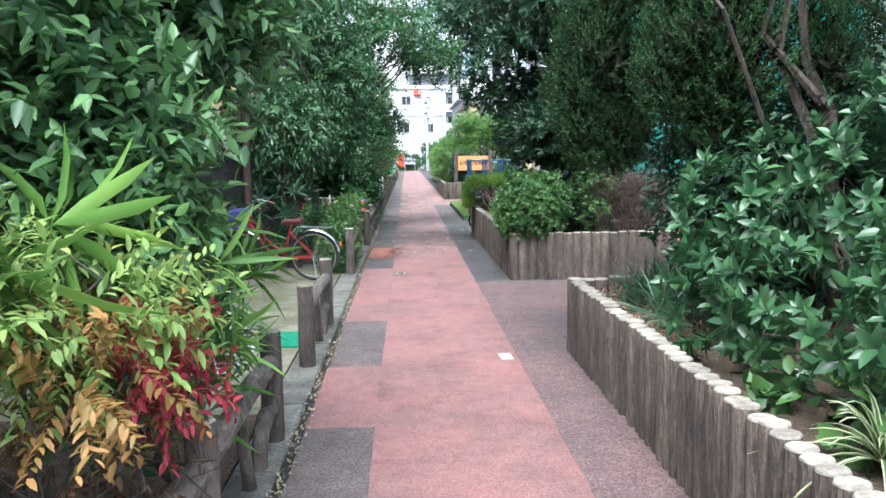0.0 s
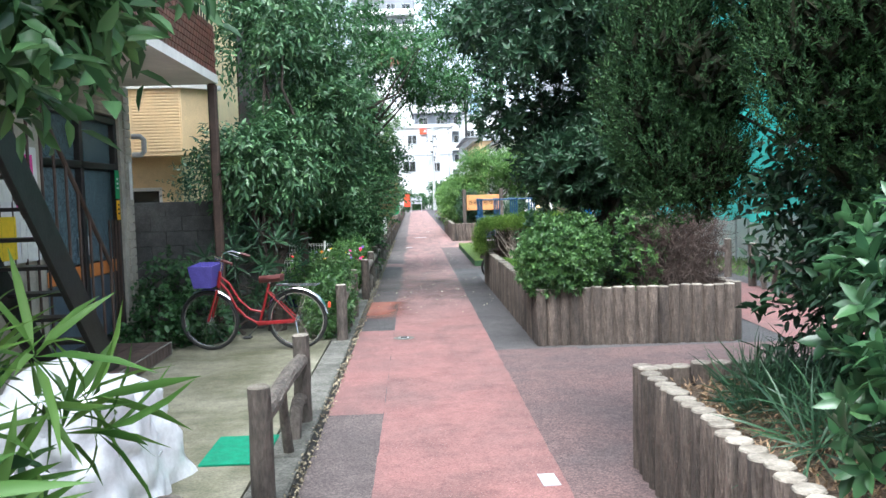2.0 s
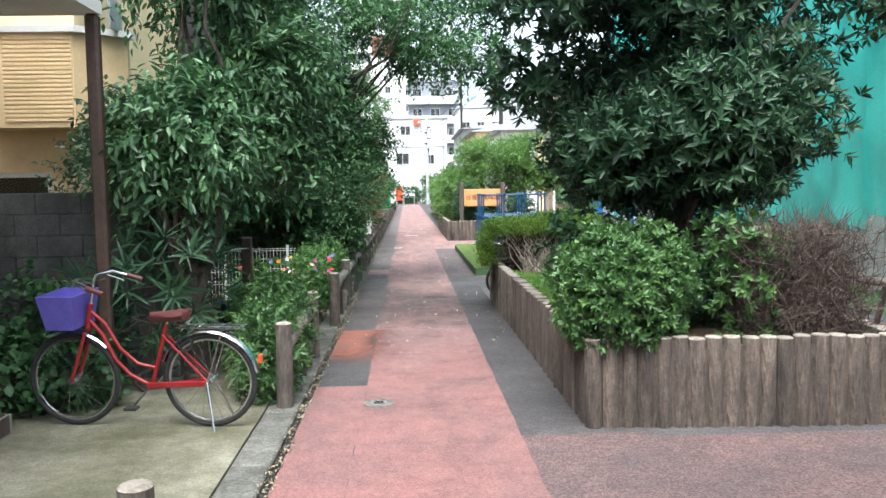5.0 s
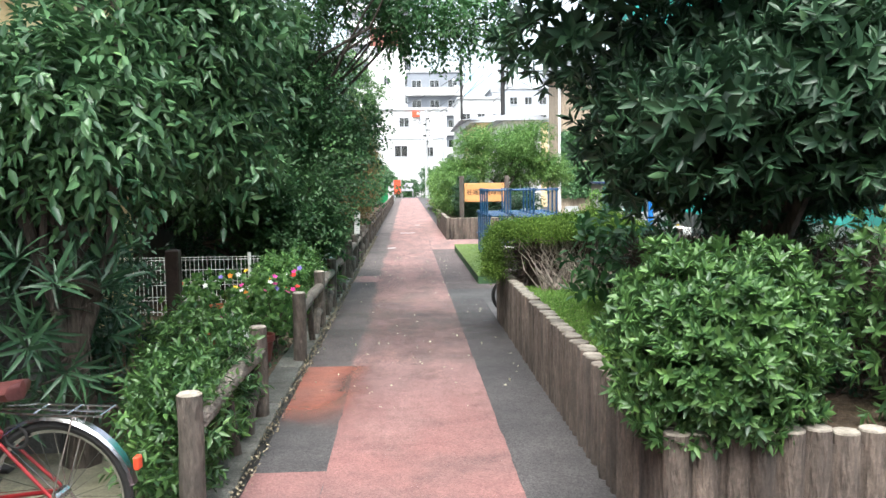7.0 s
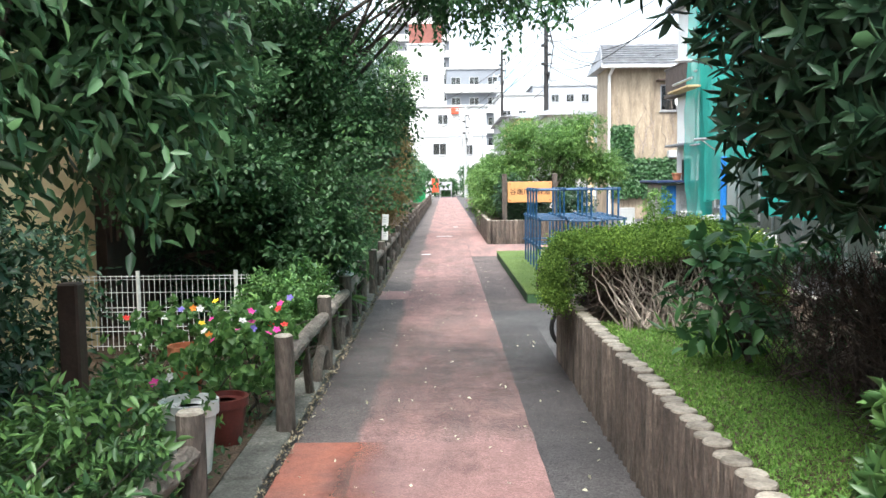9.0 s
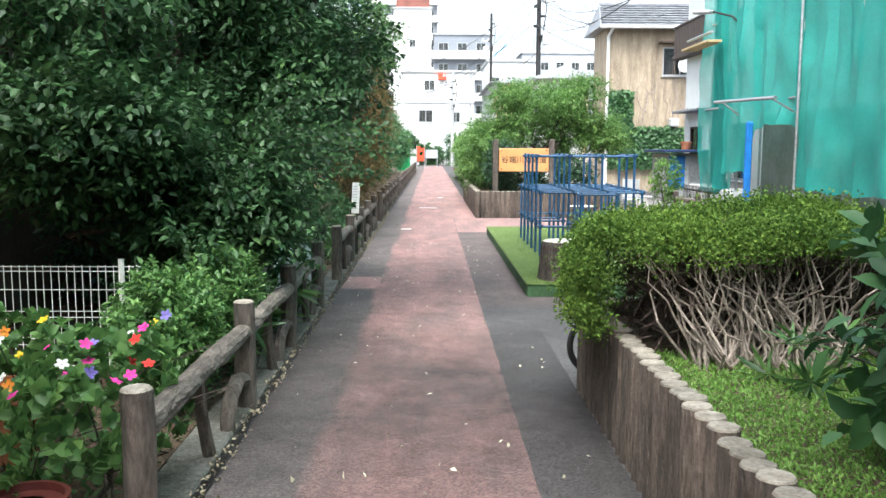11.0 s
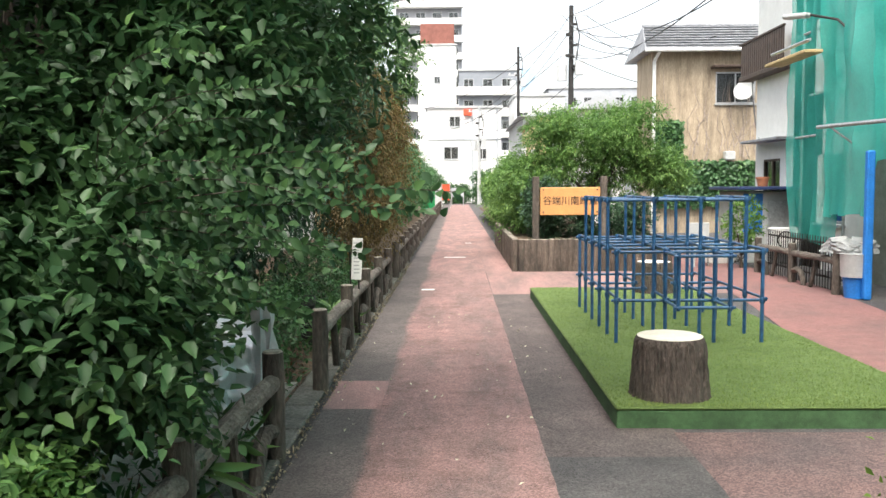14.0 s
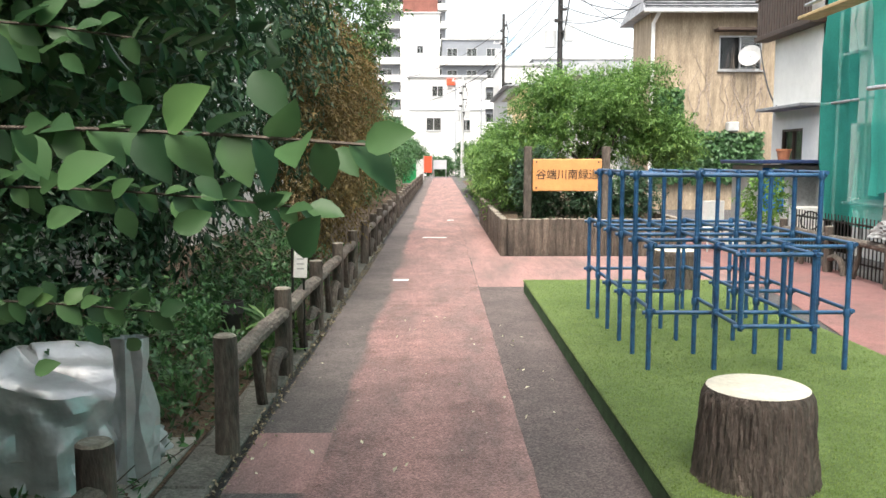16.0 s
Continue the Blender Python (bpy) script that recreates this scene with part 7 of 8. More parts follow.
def sheet_panel(y0, y1, z0, z1, seed, sag=0.0, x=SX, weave=None):
    """A loosely hung net with vertical folds and a slack lower edge."""
    nu, nv = max(8, int((y1 - y0) / 0.14)), 36
    vs = []
    for j in range(nv + 1):
        for i in range(nu + 1):
            u, v = i / nu, j / nv
            d = 0.05 * math.sin(u * 11 + seed) * (0.4 + v) + 0.12 * float(noise.noise((u * 2.5 + seed, v * 5, seed))) + 0.08 * float(noise.noise((u * 7 + seed, v * 14, seed + 4))) - 0.16 * max(0.0, 0.25 - abs(float(noise.noise((u * 2.2 + v * 3 + seed, v * 4 - u * 2, seed + 9))))) + 0.03 * math.sin(u * 29 + v * 4) + 0.08 * math.sin(u * math.pi) * math.sin(v * math.pi * 3) * sag
            low = z0 + sag * 0.12 * math.sin(u * math.pi) + 0.12 * float(noise.noise((u * 4, seed, 0)))
            vs.append((x + d, y0 + (y1 - y0) * u, low + (z1 - low) * v))
    b = Build().add(vs, [(j * (nu + 1) + i, j * (nu + 1) + i + 1, (j + 1) * (nu + 1) + i + 1, (j + 1) * (nu + 1) + i) for j in range(nv) for i in range(nu)])
    return part("netting", b, weave or NET, site, smooth=True)


sheet_panel(10.2, 15.0, 1.2, 9.2, 1.3)
sheet_panel(15.0, 18.6, 1.0, 9.2, 2.1)
sheet_panel(18.6, 22.6, 0.95, 9.2, 3.7)
sheet_panel(22.6, 24.42, 0.97, 9.2, 4.2)
sheet_panel(24.4, 26.3, 1.95, 9.2, 5.9, 0.5)
sheet_panel(26.3, 28.0, 1.08, 9.2, 7.3, 0.6)
sheet_panel(27.9, 29.5, 0.7, 9.2, 6.4, 0.2, SX + 0.12, NET_THIN)
part("tie_cord", Build().tube([(SX - 0.05, 24.42, 1.0), (SX - 0.03, 24.4, 3.0), (SX - 0.05, 24.42, 6.0)], 0.012, 5), BLACK, site)
part("pale_board", Build().box((7.09, 24.9, 1.4), (0.04, 0.7, 0.75), 0.01), material("pale_green_board", (0.42, 0.45, 0.36), 0.8, 0.15, 3, 0.2, 40), site)
part("lower_wall", slab(7.12, 7.28, 22.0, 28.2, 0.0, 2.3), material("damp_render", (0.3, 0.31, 0.28), 0.9, 0.3, 1.5, 0.3, 50, second=(0.18, 0.19, 0.16)), site, "damp grey green render")
part("conduit", Build().tube([(7.08, 26.1, 0.2), (7.08, 26.1, 1.7), (7.08, 25.7, 1.75)], 0.03, 8), STEEL, site)
STRIPE = material("hazard_yellow", (0.6, 0.45, 0.03), 0.5, 0.1, 8, 0, 50)
for y in (10.2, 12.6, 15.0, 16.8, 18.6, 20.6, 22.6, 24.35, 27.9, 29.6):
    for dx in (-0.06 if y == 24.35 else 0.3, 0.75):
        part("scaffold_pole", Build().tube([(SX + dx, y, 0), (SX + dx, y, 9.6)], 0.024, 8), STEEL, site)
    if y == 24.35:
        for z in (0.6, 0.75, 4.0, 4.15):
            part("hazard_band", Build().tube([(SX - 0.06, y, z), (SX - 0.06, y, z + 0.08)], 0.03, 8), STRIPE if z in (0.6, 4.0) else BLACK, site)
for z in (2.45, 4.2, 6.0, 7.8):
    part("ledger", Build().tube([(SX + 0.1, 10.2, z), (SX + 0.1, 29.6, z)], 0.022, 8), STEEL, site)
part("bracket", Build().tube([(SX - 0.4, 24.4, 2.42), (SX - 0.4, 27.3, 2.5)], 0.03, 8).tube([(SX - 0.4, 26.9, 2.49), (SX, 26.9, 2.2)], 0.015, 6).tube([(SX - 0.4, 24.6, 2.43), (SX, 24.6, 2.2)], 0.015, 6), STEEL, site)
part("bracket", Build().tube([(SX - 0.3, 27.9, 3.92), (SX - 0.3, 29.5, 3.92)], 0.03, 8), STEEL, site)
part("board", Build().box((SX - 0.3, 28.6, 3.72), (0.3, 1.7, 0.05), 0.008), material("plank", (0.5, 0.38, 0.2), 0.8, 0.2, 6, 0.3, 50), site)
part("blue_sleeve", Build().box((SX - 0.12, 26.2, 1.05), (0.11, 0.11, 2.1), 0.02), BLUE_SHEET, site, "bright blue padded pole sleeve")
part("meter_box", Build().box((7.02, 25.6, 1.5), (0.18, 0.4, 0.5), 0.02), GREY_PLASTIC, site)
part("shutter", Build().box((7.8, 26.0, 1.0), (0.04, 2.4, 2.0)), GREY_WALL, site)
lamp = thing("street_lamp", "street lamp arm with flat grey head before the netting", "lamp", pose(6.2, 27.4, 0))
part("clamp", Build().tube([(0.3, 0.5, 3.9), (0.05, 0, 4.0)], 0.03, 8), STEEL, lamp)
part("arm", Build().tube([(0.05, 0, 4.0), (-0.05, 0.1, 4.15), (-0.3, 0.5, 4.3)], 0.02, 8), DARK, lamp)
part("head", Build().box((0, 0, 0), (0.17, 0.5, 0.08), 0.03, 0, pose(-0.42, 0.75, 4.33, 6, 0, 25)), GREY_PLASTIC, lamp)

# ---- site fence, bin, shed ----
fence("low imitation-log fence with rail by the side path", [26.75, 28.4, 30.0], 5.9, 0.66)
fence("low imitation-log fence with rail by the side path", [12.6, 14.3], 5.55, 0.72)
fence("low imitation-log fence with rail by the side path", [15.9, 17.6, 19.3], 5.75, 0.7)
fence("low imitation-log fence with rail by the side path", [21.5, 23.2, 24.9], 5.8, 0.66)
grill = thing("metal_fence", "low black metal bar fence before the netting", "fence", pose(6.02, 26.9, 0))
for k in range(30):
    part("bar", Build().box((0, 0.1 * k, 0.42), (0.012, 0.02, 0.8), 0.002), DARK, grill)
for z in (0.2, 0.72):
    part("rail", Build().box((0.015, 1.45, z), (0.02, 3.0, 0.03), 0.003), DARK, grill)
slat = thing("slat_fence", "dark grey slatted screen fence beyond the side path", "fence", pose(6.6, 7.0, 0))
for k in range(24):
    part("slat", Build().box((0, 0.2 * k, 0.85), (0.03, 0.17, 1.7), 0.004), material("grey_slat", (0.11, 0.11, 0.11), 0.7, 0.25, 5, 0.2, 50) if k == 0 else bpy.data.materials["grey_slat"], slat)
bucket = thing("bucket", "grey bin with blue lower half by the log fence", "bin", pose(6.0, 26.4, 0))
part("lower", Build().lathe([(0.13, 0), (0.16, 0.3), (0.165, 0.31)], 16), BLUE_SHEET, bucket, smooth=True)
part("upper", Build().lathe([(0.19, 0.31), (0.2, 0.62), (0.21, 0.64)], 16), GREY_PLASTIC, bucket, smooth=True)
heap = draped("white sack heap on the bin", (6.15, 26.9, 0.62), (0.25, 0.3, 0.2), 8, "sack_heap", material("grey_sacking", (0.3, 0.31, 0.31), 0.7, 0.25, 5, 0.3, 40))
crate = thing("air_conditioner_unit", "white outdoor air conditioner unit by the scaffold", "appliance", pose(6.05, 24.0, 0))
part("case", Build().box((0, 0, 0.36), (0.32, 0.75, 0.56), 0.02), WHITE_PAINT, crate)
part("fan_grille", Build().torus(0.2, 0.012, 24, 6, mat4=pose(-0.165, -0.1, 0.36, 0, 0, 90)), GREY_PLASTIC, crate)
for k in range(2):
    part("foot", Build().box((0, -0.25 + 0.5 * k, 0.04), (0.3, 0.08, 0.08), 0.01), CONCRETE, crate)
hut = thing("shed", "small storage shed with blue side and navy roof", "shed", pose(6.8, 32.7, 0))
part("body", Build().box((0, 0, 0.75), (1.1, 1.6, 1.5), 0.02), GREY_PLASTIC, hut)
part("blue_panel", Build().box((-0.35, -0.815, 1.05), (0.4, 0.03, 0.8), 0.006), BLUE_SHEET, hut)
part("roof", Build().box((0, -0.1, 1.56), (1.5, 2.1, 0.07), 0.015), material("navy_roof", (0.02, 0.04, 0.12), 0.5, 0.2, 4, 0.2, 40), hut)
part("door", Build().box((0.2, -0.815, 0.7), (0.5, 0.03, 1.2), 0.008), STEEL, hut)
fanu = part("fan_unit", Build().box((0.25, -0.95, 0.5), (0.6, 0.22, 0.5), 0.02), WHITE_PAINT, hut)
part("fan_grille", Build().torus(0.17, 0.012, 20, 6, mat4=pose(0.25, -1.065, 0.5)), DARK, fanu)

# Parked clutter by the side path beyond the climbing frame
for k, (x, y, lab, mat) in enumerate(((5.2, 31.2, "grey plastic garden chair among plants", GREY_PLASTIC), (5.8, 32.0, "white crate beside the side path", WHITE_PAINT))):
    c = thing("garden_chair" if k == 0 else "crate", lab, "chair" if k == 0 else "crate", pose(x, y, 0, 0, 0, 30 * k))
    if k == 0:
        part("seat", Build().box((0, 0, 0.4), (0.42, 0.42, 0.03), 0.01), mat, c)
        part("backrest", Build().box((0, 0.2, 0.65), (0.42, 0.03, 0.45), 0.012), mat, c)
        for sx in (-0.18, 0.18):
            for sy in (-0.18, 0.18):
                part("leg", Build().tube([(sx * 1.1, sy * 1.1, 0), (sx, sy, 0.4)], 0.018, 8), mat, c)
    else:
        part("box", Build().box((0, 0, 0.2), (0.5, 0.4, 0.4), 0.02), mat, c)
        part("lid", Build().box((0, 0, 0.415), (0.53, 0.43, 0.03), 0.01), GREY_PLASTIC, c)
plant("shrub", "potted green shrub by the storage shed", "shrub", [(5.9, 30.9, 0.95, 0.3, 0.3, 0.35)], (0.09, 0.04), LEAF_BRIGHT, BARK, (5.9, 30.9, 0.0), 0.03, 160, 8, 0.2, 0.2, seed=141)
pot("clay pot with plant on the shed roof", 6.75, 32.2, 0.14, 0.2, TERRACOTTA)
bpy.data.objects[[o.name for o in bpy.data.objects if o.name.startswith("flower_pot")][-1]].location.z = 1.595

# ---- houses beyond ----
tan = thing("house", "tan rendered old house with ivy and a tiled roof", "house")
mm = pose(6.95, 43.3, 0)
b = wall_with(Build(), mm, 4.6, 6.15, [(2.15, 3.5, 4.38, 5.45)], 0.2)
b.box((7.05, 44.5, 3.07), (0.2, 2.0, 6.15)).box((11.45, 44.5, 3.07), (0.2, 2.0, 6.15)).box((9.25, 45.6, 3.07), (4.6, 0.2, 6.15))
pieces("wall", b, TAN, tan)
q = np.random.default_rng(152)
for k in range(26):
    x, z, way = q.uniform(7.2, 10.8), q.uniform(2.3, 3.2), []
    for i in range(9):
        way.append((x, 43.285, z))
        x, z = min(11.2, max(7.05, x + q.normal() * 0.09)), min(6.0, z + q.uniform(0.15, 0.4))
    part("dead_vine", Build().tube(way, [0.02, 0.017, 0.015, 0.013, 0.012, 0.01, 0.008, 0.006, 0.004], 4), DRY_TWIG, tan)
window(tan, mm, 2.15, 3.5, 4.38, 5.45, STEEL)
part("window_hood", Build().box((2.82, -0.2, 5.6), (1.7, 0.45, 0.08), 0.01, 0, mm), BROWN, tan)
rf = part("roof", Build().add([(6.6, 42.8, 6.15), (11.9, 42.8, 6.15), (11.9, 44.7, 7.25), (6.9, 44.7, 7.25), (6.6, 46.4, 6.15), (11.9, 46.4, 6.15)], [(0, 1, 2, 3), (3, 2, 5, 4), (0, 3, 4), (1, 5, 2), (0, 4, 5, 1)]), ROOF, tan, "grey tiled roof")
for k in range(9):
    part("roof_course", Build().box((9.28 + 0.015 * k, 42.9 + 0.21 * k, 6.215 + 0.1216 * k), (5.24 - 0.03 * k, 0.23, 0.035), 0.006, 0, None), ROOF, rf)
part("ridge", Build().tube([(6.9, 44.7, 7.27), (11.9, 44.7, 7.27)], 0.07, 8), ROOF, rf)
part("gutter", Build().tube([(6.6, 42.75, 6.12), (11.9, 42.75, 6.12)], 0.06, 8), WHITE_PAINT, tan)
part("downpipe", Build().tube([(7.0, 43.2, 0), (7.0, 43.2, 5.8), (7.1, 42.85, 6.1)], 0.06, 8), WHITE_PAINT, tan, "white drainpipe")
part("fan_box", Build().box((2.6, -0.15, 2.62), (0.35, 0.3, 0.3), 0.03, 0, mm), GREY_PLASTIC, tan)
dish = part("satellite_dish", Build().lathe([(0.02, 0.0), (0.2, 0.03), (0.34, 0.09), (0.345, 0.1), (0.2, 0.045)], 24, mat4=pose(9.95, 42.9, 4.75, 70, 0, -35), cap=False), GREY_PLASTIC, tan, "round grey satellite dish")
part("arm", Build().tube([(9.95, 42.9, 4.7), (9.8, 42.55, 4.6)], 0.015, 6), STEEL, dish)
q = np.random.default_rng(151)
for (x0, x1, z0, z1, n) in ((7.1, 7.95, 0.9, 3.8, 3200), (7.9, 10.5, 0.9, 2.45, 4200)):
    P = np.column_stack([q.uniform(x0, x1, n), 43.22 - np.abs(q.normal(size=n)) * 0.08, z0 + (z1 - z0) * q.uniform(0, 1, n) ** 0.8])
    ob = new("ivy", leaf_mesh("ivy", P, q.normal(size=(n, 3)) * 0.5 + np.array([0, -0.3, -0.6]), np.tile([0.0, -1.0, 0.5], (n, 1)) + q.normal(size=(n, 3)) * 0.3, q.uniform(0.1, 0.17, n), q.uniform(0.09, 0.14, n), LEAF_MID))
    tagged(ob, "green ivy climbing the tan house wall", "climber")
white = thing("house", "white rendered house with brown slatted balcony", "house")
mm = pose(7.3, 34.2, 0, 0, 0, -90)
pieces("wall", wall_with(Build(), mm, 3.6, 6.6, [(0.5, 1.5, 1.0, 2.2)], 0.2).box((9.6, 34.1, 3.3), (4.4, 0.2, 6.6)).box((11.7, 32.4, 3.3), (0.2, 3.4, 6.6)), WHITE_WALL, white)
window(white, mm, 0.5, 1.5, 1.0, 2.2, BROWN)
bc = part("balcony", slab(7.0, 7.3, 31.9, 34.6, 4.05, 4.15, 0.01), BROWN, white, "brown timber balcony")
for k in range(20):
    part("slat", Build().box((7.02, 31.95 + 0.13 * k, 4.5), (0.02, 0.1, 0.75), 0.004), BROWN, bc)
part("handrail", Build().box((7.02, 33.25, 4.9), (0.06, 2.7, 0.05), 0.008), BROWN, bc)
part("canopy", Build().box((7.15, 33.0, 2.6), (0.5, 2.2, 0.06), 0.01, 0, None), ROOF, white, "small grey canopy")
part("roof", slab(7.0, 11.9, 30.5, 34.6, 6.6, 6.8, 0.03), ROOF, white)
for x0, x1, y0, y1, h, mat, lab in ((4.9, 6.7, 46.5, 56, 4.5, WHITE_WALL, "white narrow house with balconies"), (4.6, 9, 58, 70, 5.2, CREAM, "low cream house with sloping roof"), (5, 12, 74, 90, 6.5, GREY_WALL, "grey house by the far road")):
    hs = thing("house", lab, "house")
    mm = pose(x0, y0, 0)
    w = x1 - x0
    pieces("wall", wall_with(Build(), mm, w, h, [(0.3, 1.3, 0.9, 2.1), (0.3, 1.3, 3.0, 4.1)], 0.2).box((x0 + 0.1, (y0 + y1) / 2, h / 2), (0.2, y1 - y0 - 0.4, h)).box((x1 - 0.1, (y0 + y1) / 2, h / 2), (0.2, y1 - y0 - 0.4, h)).box(((x0 + x1) / 2, y1 - 0.1, h / 2), (w, 0.2, h)), mat, hs)
    for z0, z1 in ((0.9, 2.1), (3.0, 4.1)):
        window(hs, mm, 0.3, 1.3, z0, z1, STEEL)
    part("balcony", Build().box((x0 - 0.35, y0 + 2.0, 3.0), (0.7, 2.6, 0.1), 0.01).box((x0 - 0.68, y0 + 2.0, 3.45), (0.05, 2.6, 0.8), 0.01), WHITE_PAINT, hs)
    part("roof", Build().add([(x0 - 0.4, y0 - 0.4, h), (x1 + 0.4, y0 - 0.4, h), (x1 + 0.4, y1 + 0.4, h), (x0 - 0.4, y1 + 0.4, h), ((x0 + x1) / 2, y0 - 0.4, h + 0.55), ((x0 + x1) / 2, y1 + 0.4, h + 0.55)], [(0, 1, 4), (3, 5, 2), (0, 4, 5, 3), (1, 2, 5, 4), (0, 3, 2, 1)]), PALE_GREY, hs)
    part("air_conditioner", Build().box((x0 - 0.2, y0 + 1.0, 3.3), (0.3, 0.7, 0.5), 0.02), GREY_PLASTIC, hs)

# ---- far buildings ----
def tower(label, x0, x1, y0, y1, h, mat, cols, rows, wz=1.3, ww=1.3, z_first=1.6, step_z=3.1, balcony=False):
    root = thing("apartment_building", label, "building")
    mm = pose(x0, y0, 0)
    w = x1 - x0
    holes = []
    for i in range(cols):
        for k in range(rows):
            cx = w * (i + 0.5) / cols
            holes.append((cx - ww / 2, cx + ww / 2, z_first + step_z * k, z_first + step_z * k + wz))
    pieces("wall", wall_with(Build(), mm, w, h, holes, 0.3).box((x0 + 0.15, (y0 + y1) / 2 + 0.15, h / 2), (0.3, y1 - y0 - 0.3, h)).box((x1 - 0.15, (y0 + y1) / 2 + 0.15, h / 2), (0.3, y1 - y0 - 0.3, h)).box(((x0 + x1) / 2, y1, h / 2), (w, 0.3, h)), mat, root)
    for o in holes:
        window(root, mm, *o, STEEL, 2, 0.07)
    if balcony:
        for k in range(rows):
            z = z_first + step_z * k - 0.9
            part("balcony", Build().box((w / 2, -0.7, z), (w + 0.6, 1.4, 0.2), 0.03, 0, mm).box((w / 2, -1.35, z + 0.6), (w + 0.6, 0.1, 1.0), 0.02, 0, mm), WHITE_WALL, root)
    part("roof", slab(x0 - 0.2, x1 + 0.2, y0 - 0.2, y1 + 0.2, h, h + 0.3, 0.05), GREY_WALL, root)
    return root


SLATE = material("slate_cladding", (0.24, 0.26, 0.29), 0.7, 0.12, 0.4, 0.1, 30)
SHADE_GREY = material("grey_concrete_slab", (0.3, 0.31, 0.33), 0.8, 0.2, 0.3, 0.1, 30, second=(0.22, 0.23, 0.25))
end = thing("apartment_building", "plain white building with two dark windows closing the path", "building")
mm = pose(-2.6, 98, 0)
HOLES = [(2.15, 3.3, 7.5, 8.6), (1.6, 3.1, 4.3, 5.6), (5.0, 5.9, 4.3, 5.4)]
pieces("wall", wall_with(Build(), mm, 7.3, 9.3, HOLES, 0.3).box((-2.45, 103, 4.65), (0.3, 9.4, 9.3)).box((4.55, 103, 4.65), (0.3, 9.4, 9.3)).box((1.05, 107.9, 4.65), (7.3, 0.3, 9.3)), WHITE_WALL, end)
for o in HOLES:
    window(end, mm, *o, STEEL, 2, 0.09)
part("roof", slab(-2.8, 4.9, 97.8, 108.2, 9.3, 9.55, 0.04), GREY_WALL, end)
part("string_course", Build().box((3.65, -0.05, 6.3), (7.3, 0.12, 0.12), 0.01, 0, mm), PALE_GREY, end)
for x in (4.45, 6.9):
    part("downpipe", Build().tube([(x, -0.1, 0), (x, -0.1, 9.2)], 0.07, 8, mat4=mm), PALE_GREY, end)
part("air_conditioner", Build().box((4.0, -0.25, 8.9), (0.8, 0.4, 0.6), 0.03, 0, mm), ORANGE_RED, end, "small orange sign box")
t2 = tower("tall white block with brown roof box", -5.8, 0.3, 150, 160, 24, WHITE_WALL, 1, 3, 1.2, 1.0, 6, 6)
part("roof_box", slab(-5.4, 0.0, 150.2, 158, 24.3, 27.5, 0.05), material("brown_box", (0.22, 0.08, 0.06), 0.7, 0.2, 1, 0.1, 20), t2)
tower("grey high-rise with balconies rising behind the white block", -11.0, 1.4, 175, 190, 42, SHADE_GREY, 4, 12, 1.5, 1.8, 4, 3.2, True)
tower("slate grey apartment block with white balcony bands", 0.7, 9.2, 140, 152, 18.6, SLATE, 3, 5, 1.5, 1.5, 3.6, 3.1, True)
tower("low white block beside the slate apartments", 6.2, 11.2, 100, 110, 10.6, WHITE_WALL, 3, 3, 1.1, 0.9, 2.2, 2.9)
tower("distant pale apartment block", 15, 30, 150, 165, 17, PALE_GREY, 6, 5, 1.3, 1.3, 2.4, 3.0)
hoard = thing("billboard", "pale blue rooftop billboard on steel legs", "billboard", pose(7.6, 101, 10.9))
part("panel", Build().box((0, 0, 1.4), (1.4, 0.15, 2.6), 0.02), material("pale_blue_panel", (0.35, 0.5, 0.62), 0.6, 0.1, 2, 0.1, 30), hoard)
for sx in (-0.5, 0.5):
    part("leg", Build().box((sx, 0.2, 0.6), (0.1, 0.1, 1.3)), STEEL, hoard)
plant("shrub", "dark mixed shrubs along the foot of the white building", "shrub", clumps([(-2.6, 92, 1.6, 1.6, 1.0, 1.7), (3.2, 92.5, 1.6, 1.8, 1.0, 1.7), (6, 90, 1.8, 1.6, 1.5, 1.6), (0.3, 95.5, 1.0, 1.8, 0.5, 1.0)], 12, 0.6, 62, 0.8), (0.2, 0.09), LEAF_MID, None, (-2.6, 92, 0), 0.02, 2600, 8, 0.4, 0.2, seed=62, core=500)

# ---- poles and wires ----
def utility_pole(label, x, y, h):
    root = thing("utility_pole", label, "pole", pose(x, y, 0))
    part("pole", Build().tube([(0, 0, 0), (0, 0, h)], [0.18, 0.12], 12), GREY_WALL if h < 9 else DARK, root)
    for z in (h - 0.5, h - 1.3, h - 2.6):
        part("crossarm", Build().box((0, 0, z), (1.9, 0.09, 0.09), 0.01), STEEL, root)
        for k in (-0.8, -0.3, 0.3, 0.8):
            part("insulator", Build().lathe([(0.03, 0), (0.06, 0.06), (0.04, 0.16)], 8, mat4=Matrix.Translation((k, 0, z + 0.05))), WHITE_PAINT, root)
    for k in range(5):
        z = h - 1.0 - 0.55 * k
        part("bracket", Build().box((0.16 * (-1) ** k, -0.16, z), (0.3, 0.22, 0.12 + 0.05 * (k % 2)), 0.02), DARK, root)
    part("cable_loop", Build().tube([(0.2, -0.1, h - 0.6), (0.42, -0.2, h - 1.6), (0.3, -0.15, h - 2.6), (0.1, -0.15, h - 3.6)], 0.035, 6), BLACK, root)
    part("control_box", Build().box((0.42, -0.1, h - 3.3), (0.45, 0.4, 0.75), 0.03), GREY_PLASTIC, root)
    part("transformer", Build().lathe([(0.02, 0), (0.3, 0.02), (0.3, 0.85), (0.1, 0.9)], 16, mat4=Matrix.Translation((-0.5, -0.1, h - 4.0))), GREY_PLASTIC, root)
    return root


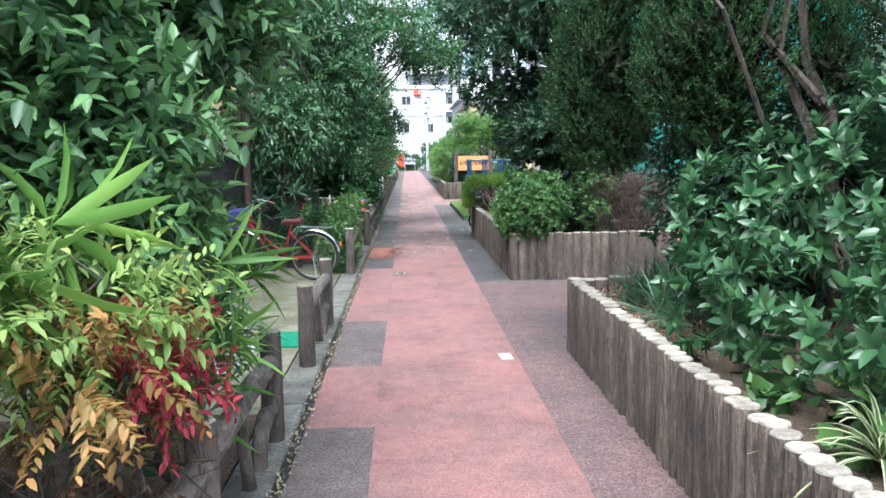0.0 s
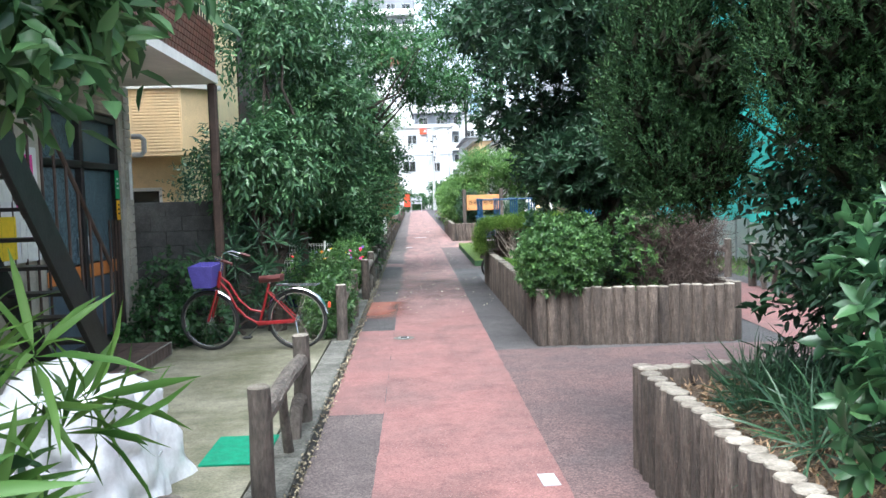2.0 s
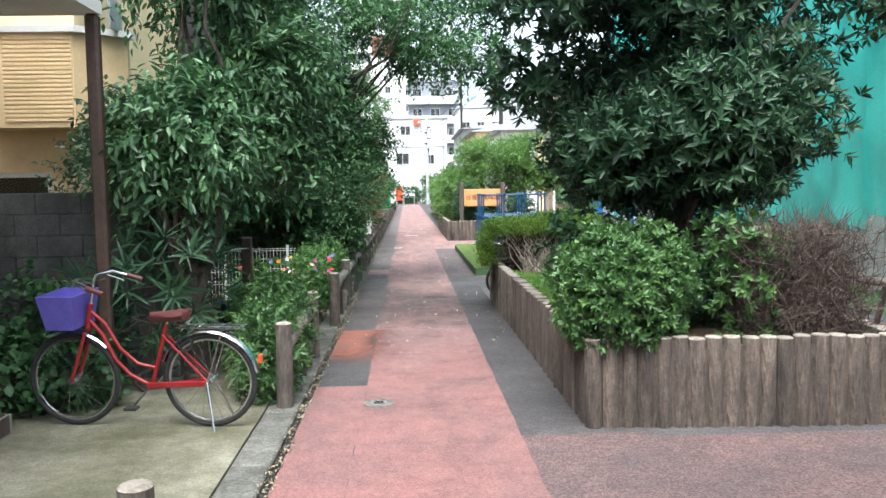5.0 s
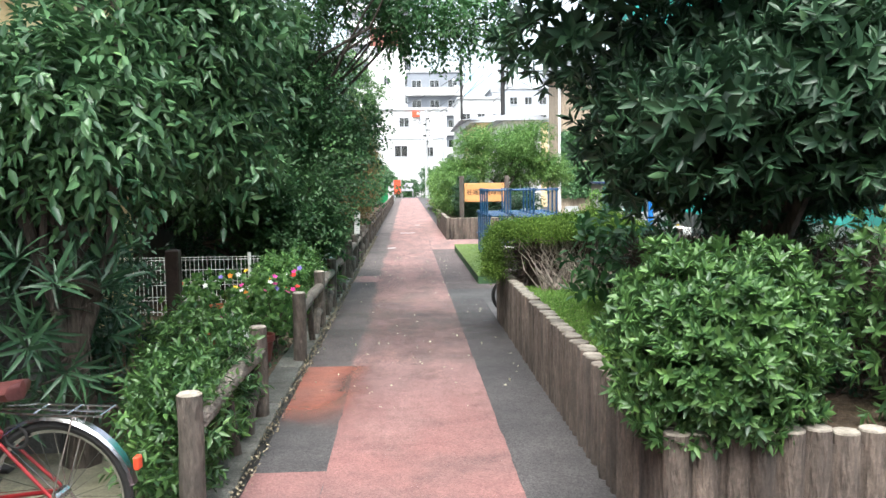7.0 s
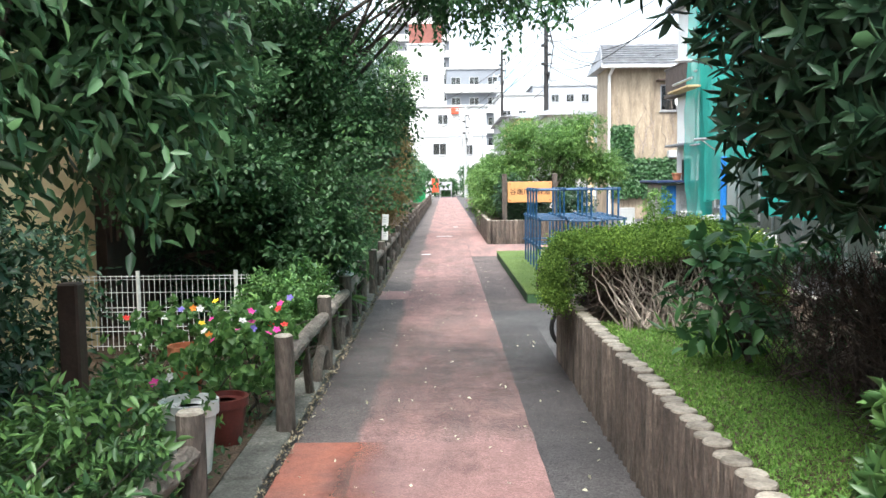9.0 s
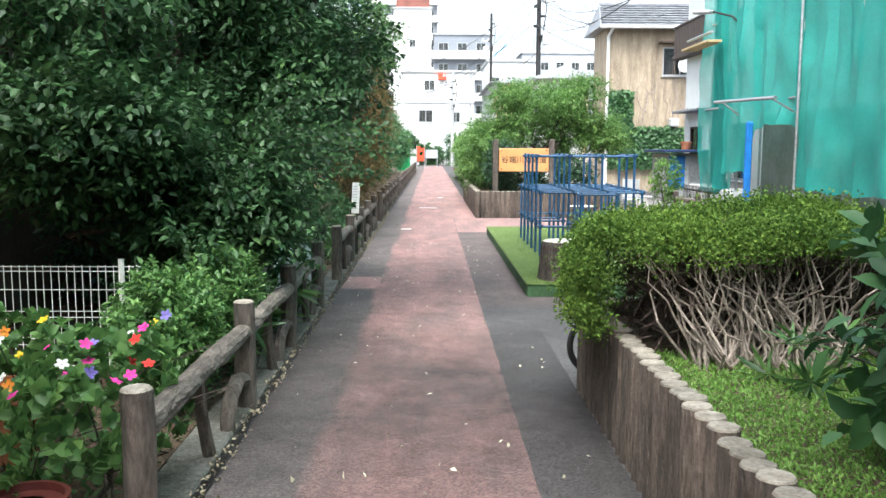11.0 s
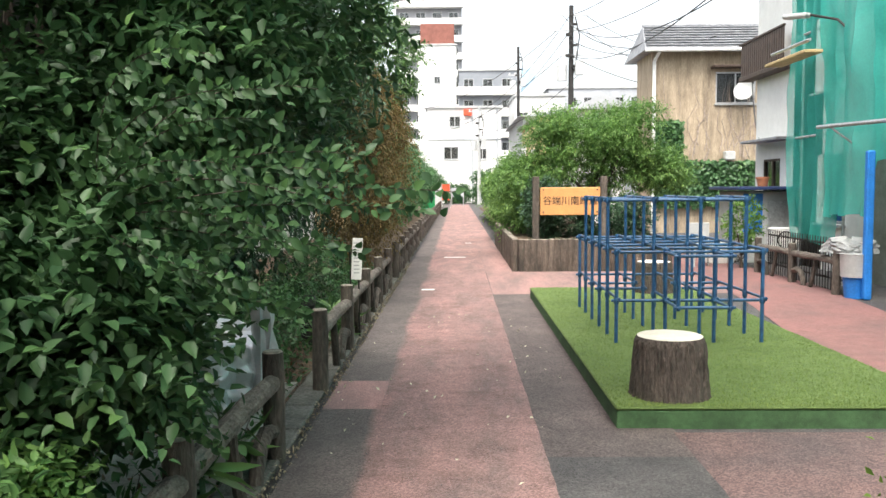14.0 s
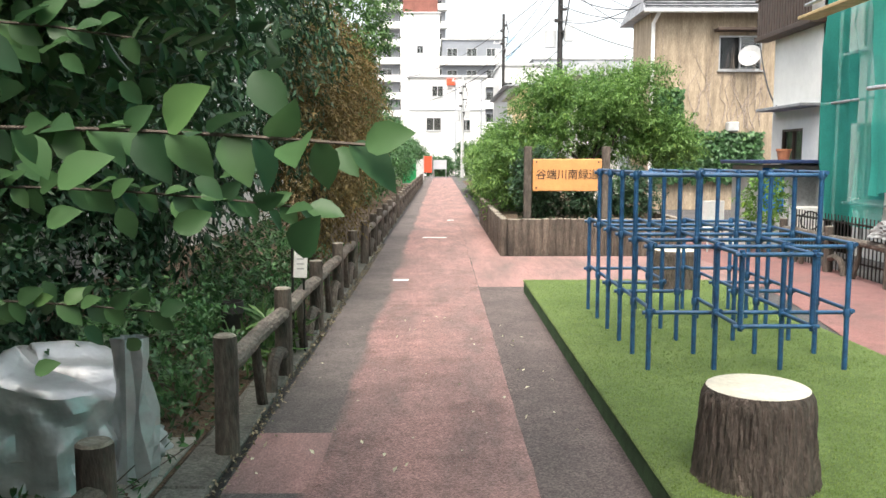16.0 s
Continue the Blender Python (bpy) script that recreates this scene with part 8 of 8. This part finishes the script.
utility_pole("dark utility pole with crossarms and transformer", 6.45, 60.0, 11.2)
utility_pole("thin grey utility pole at the end of the path", 2.3, 90.0, 8.8)
utility_pole("grey utility pole among the far houses", 6.1, 94.0, 14.6)


def wire(a, c, sag, seed=0):
    a, c = Vector(a), Vector(c)
    pts = [a.lerp(c, k / 14) - Vector((0, 0, sag * 4 * (k / 14) * (1 - k / 14))) for k in range(15)]
    tagged(part("overhead_wire", Build().tube(pts, 0.02, 5), BLACK), "thin black overhead wire slung between pole and houses", "cable", "overhead wires")


for a, c, s in (((6.4, 60, 10.7), (8.0, 30, 9.8), 0.9), ((6.0, 60, 10.7), (6.9, 43.2, 6.3), 0.6), ((6.9, 60, 9.9), (9.5, 32, 9.0), 0.8), ((6.4, 60, 8.6), (10.2, 43.1, 4.6), 0.5), ((6.4, 60, 8.6), (6.9, 34, 6.6), 0.9), ((6.4, 60, 10.7), (2.3, 92, 8.5), 0.8), ((6.4, 60, 9.9), (2.3, 92, 7.6), 0.9), ((6.0, 60, 8.6), (-3, 95, 6.5), 1.0), ((7.2, 60, 10.7), (16, 70, 10.5), 0.7), ((7.2, 60, 9.9), (16, 70, 9.4), 0.8), ((10.2, 43.1, 5.9), (7.3, 34, 2.7), 0.5), ((6.4, 60, 10.2), (7.4, 33, 6.7), 1.2), ((6.4, 60, 9.4), (9.0, 43, 6.6), 0.7), ((5.7, 60, 9.9), (-4, 95, 9.0), 1.1), ((6.9, 60, 7.6), (2.3, 92, 6.6), 0.9), ((2.3, 92, 8.0), (-3.5, 95, 8.4), 0.4)):
    wire(a, c, s)

# ---- end of the path ----
barrier = thing("banner", "orange red banner standing at the end of the path", "banner", pose(-0.55, 80, 0))
part("cloth", Build().box((0, 0, 1.2), (0.6, 0.03, 1.2), 0.01), ORANGE_RED, barrier)
for sx in (-0.32, 0.32):
    part("post", Build().tube([(sx, 0, 0), (sx, 0, 1.9)], 0.03, 8), STEEL, barrier)
gate = thing("barrier", "white notice panel on low posts across the path's end", "barrier", pose(0.35, 86, 0))
part("panel", Build().box((0, 0, 1.15), (1.1, 0.05, 0.75), 0.01), PALE_GREY, gate)
for sx in (-0.5, 0.5):
    part("post", Build().tube([(sx, 0.04, 0), (sx, 0.04, 1.5)], 0.04, 8), STEEL, gate)
for x, y, mat, lab in ((-1.6, 70, GREEN_SIGN, "green site hoarding beside the far path"), (-1.4, 84, GREY_PLASTIC, "grey cabinet beside the far path")):
    cb = thing("hoarding" if y < 80 else "cabinet", lab, "fence" if y < 80 else "cabinet", pose(x, y, 0))
    part("panel", Build().box((0, 0, 0.8), (0.9, 0.1, 1.6), 0.01), mat, cb)
    part("plinth", Build().box((0, 0, 0.05), (1.0, 0.2, 0.1), 0.01), CONCRETE, cb)
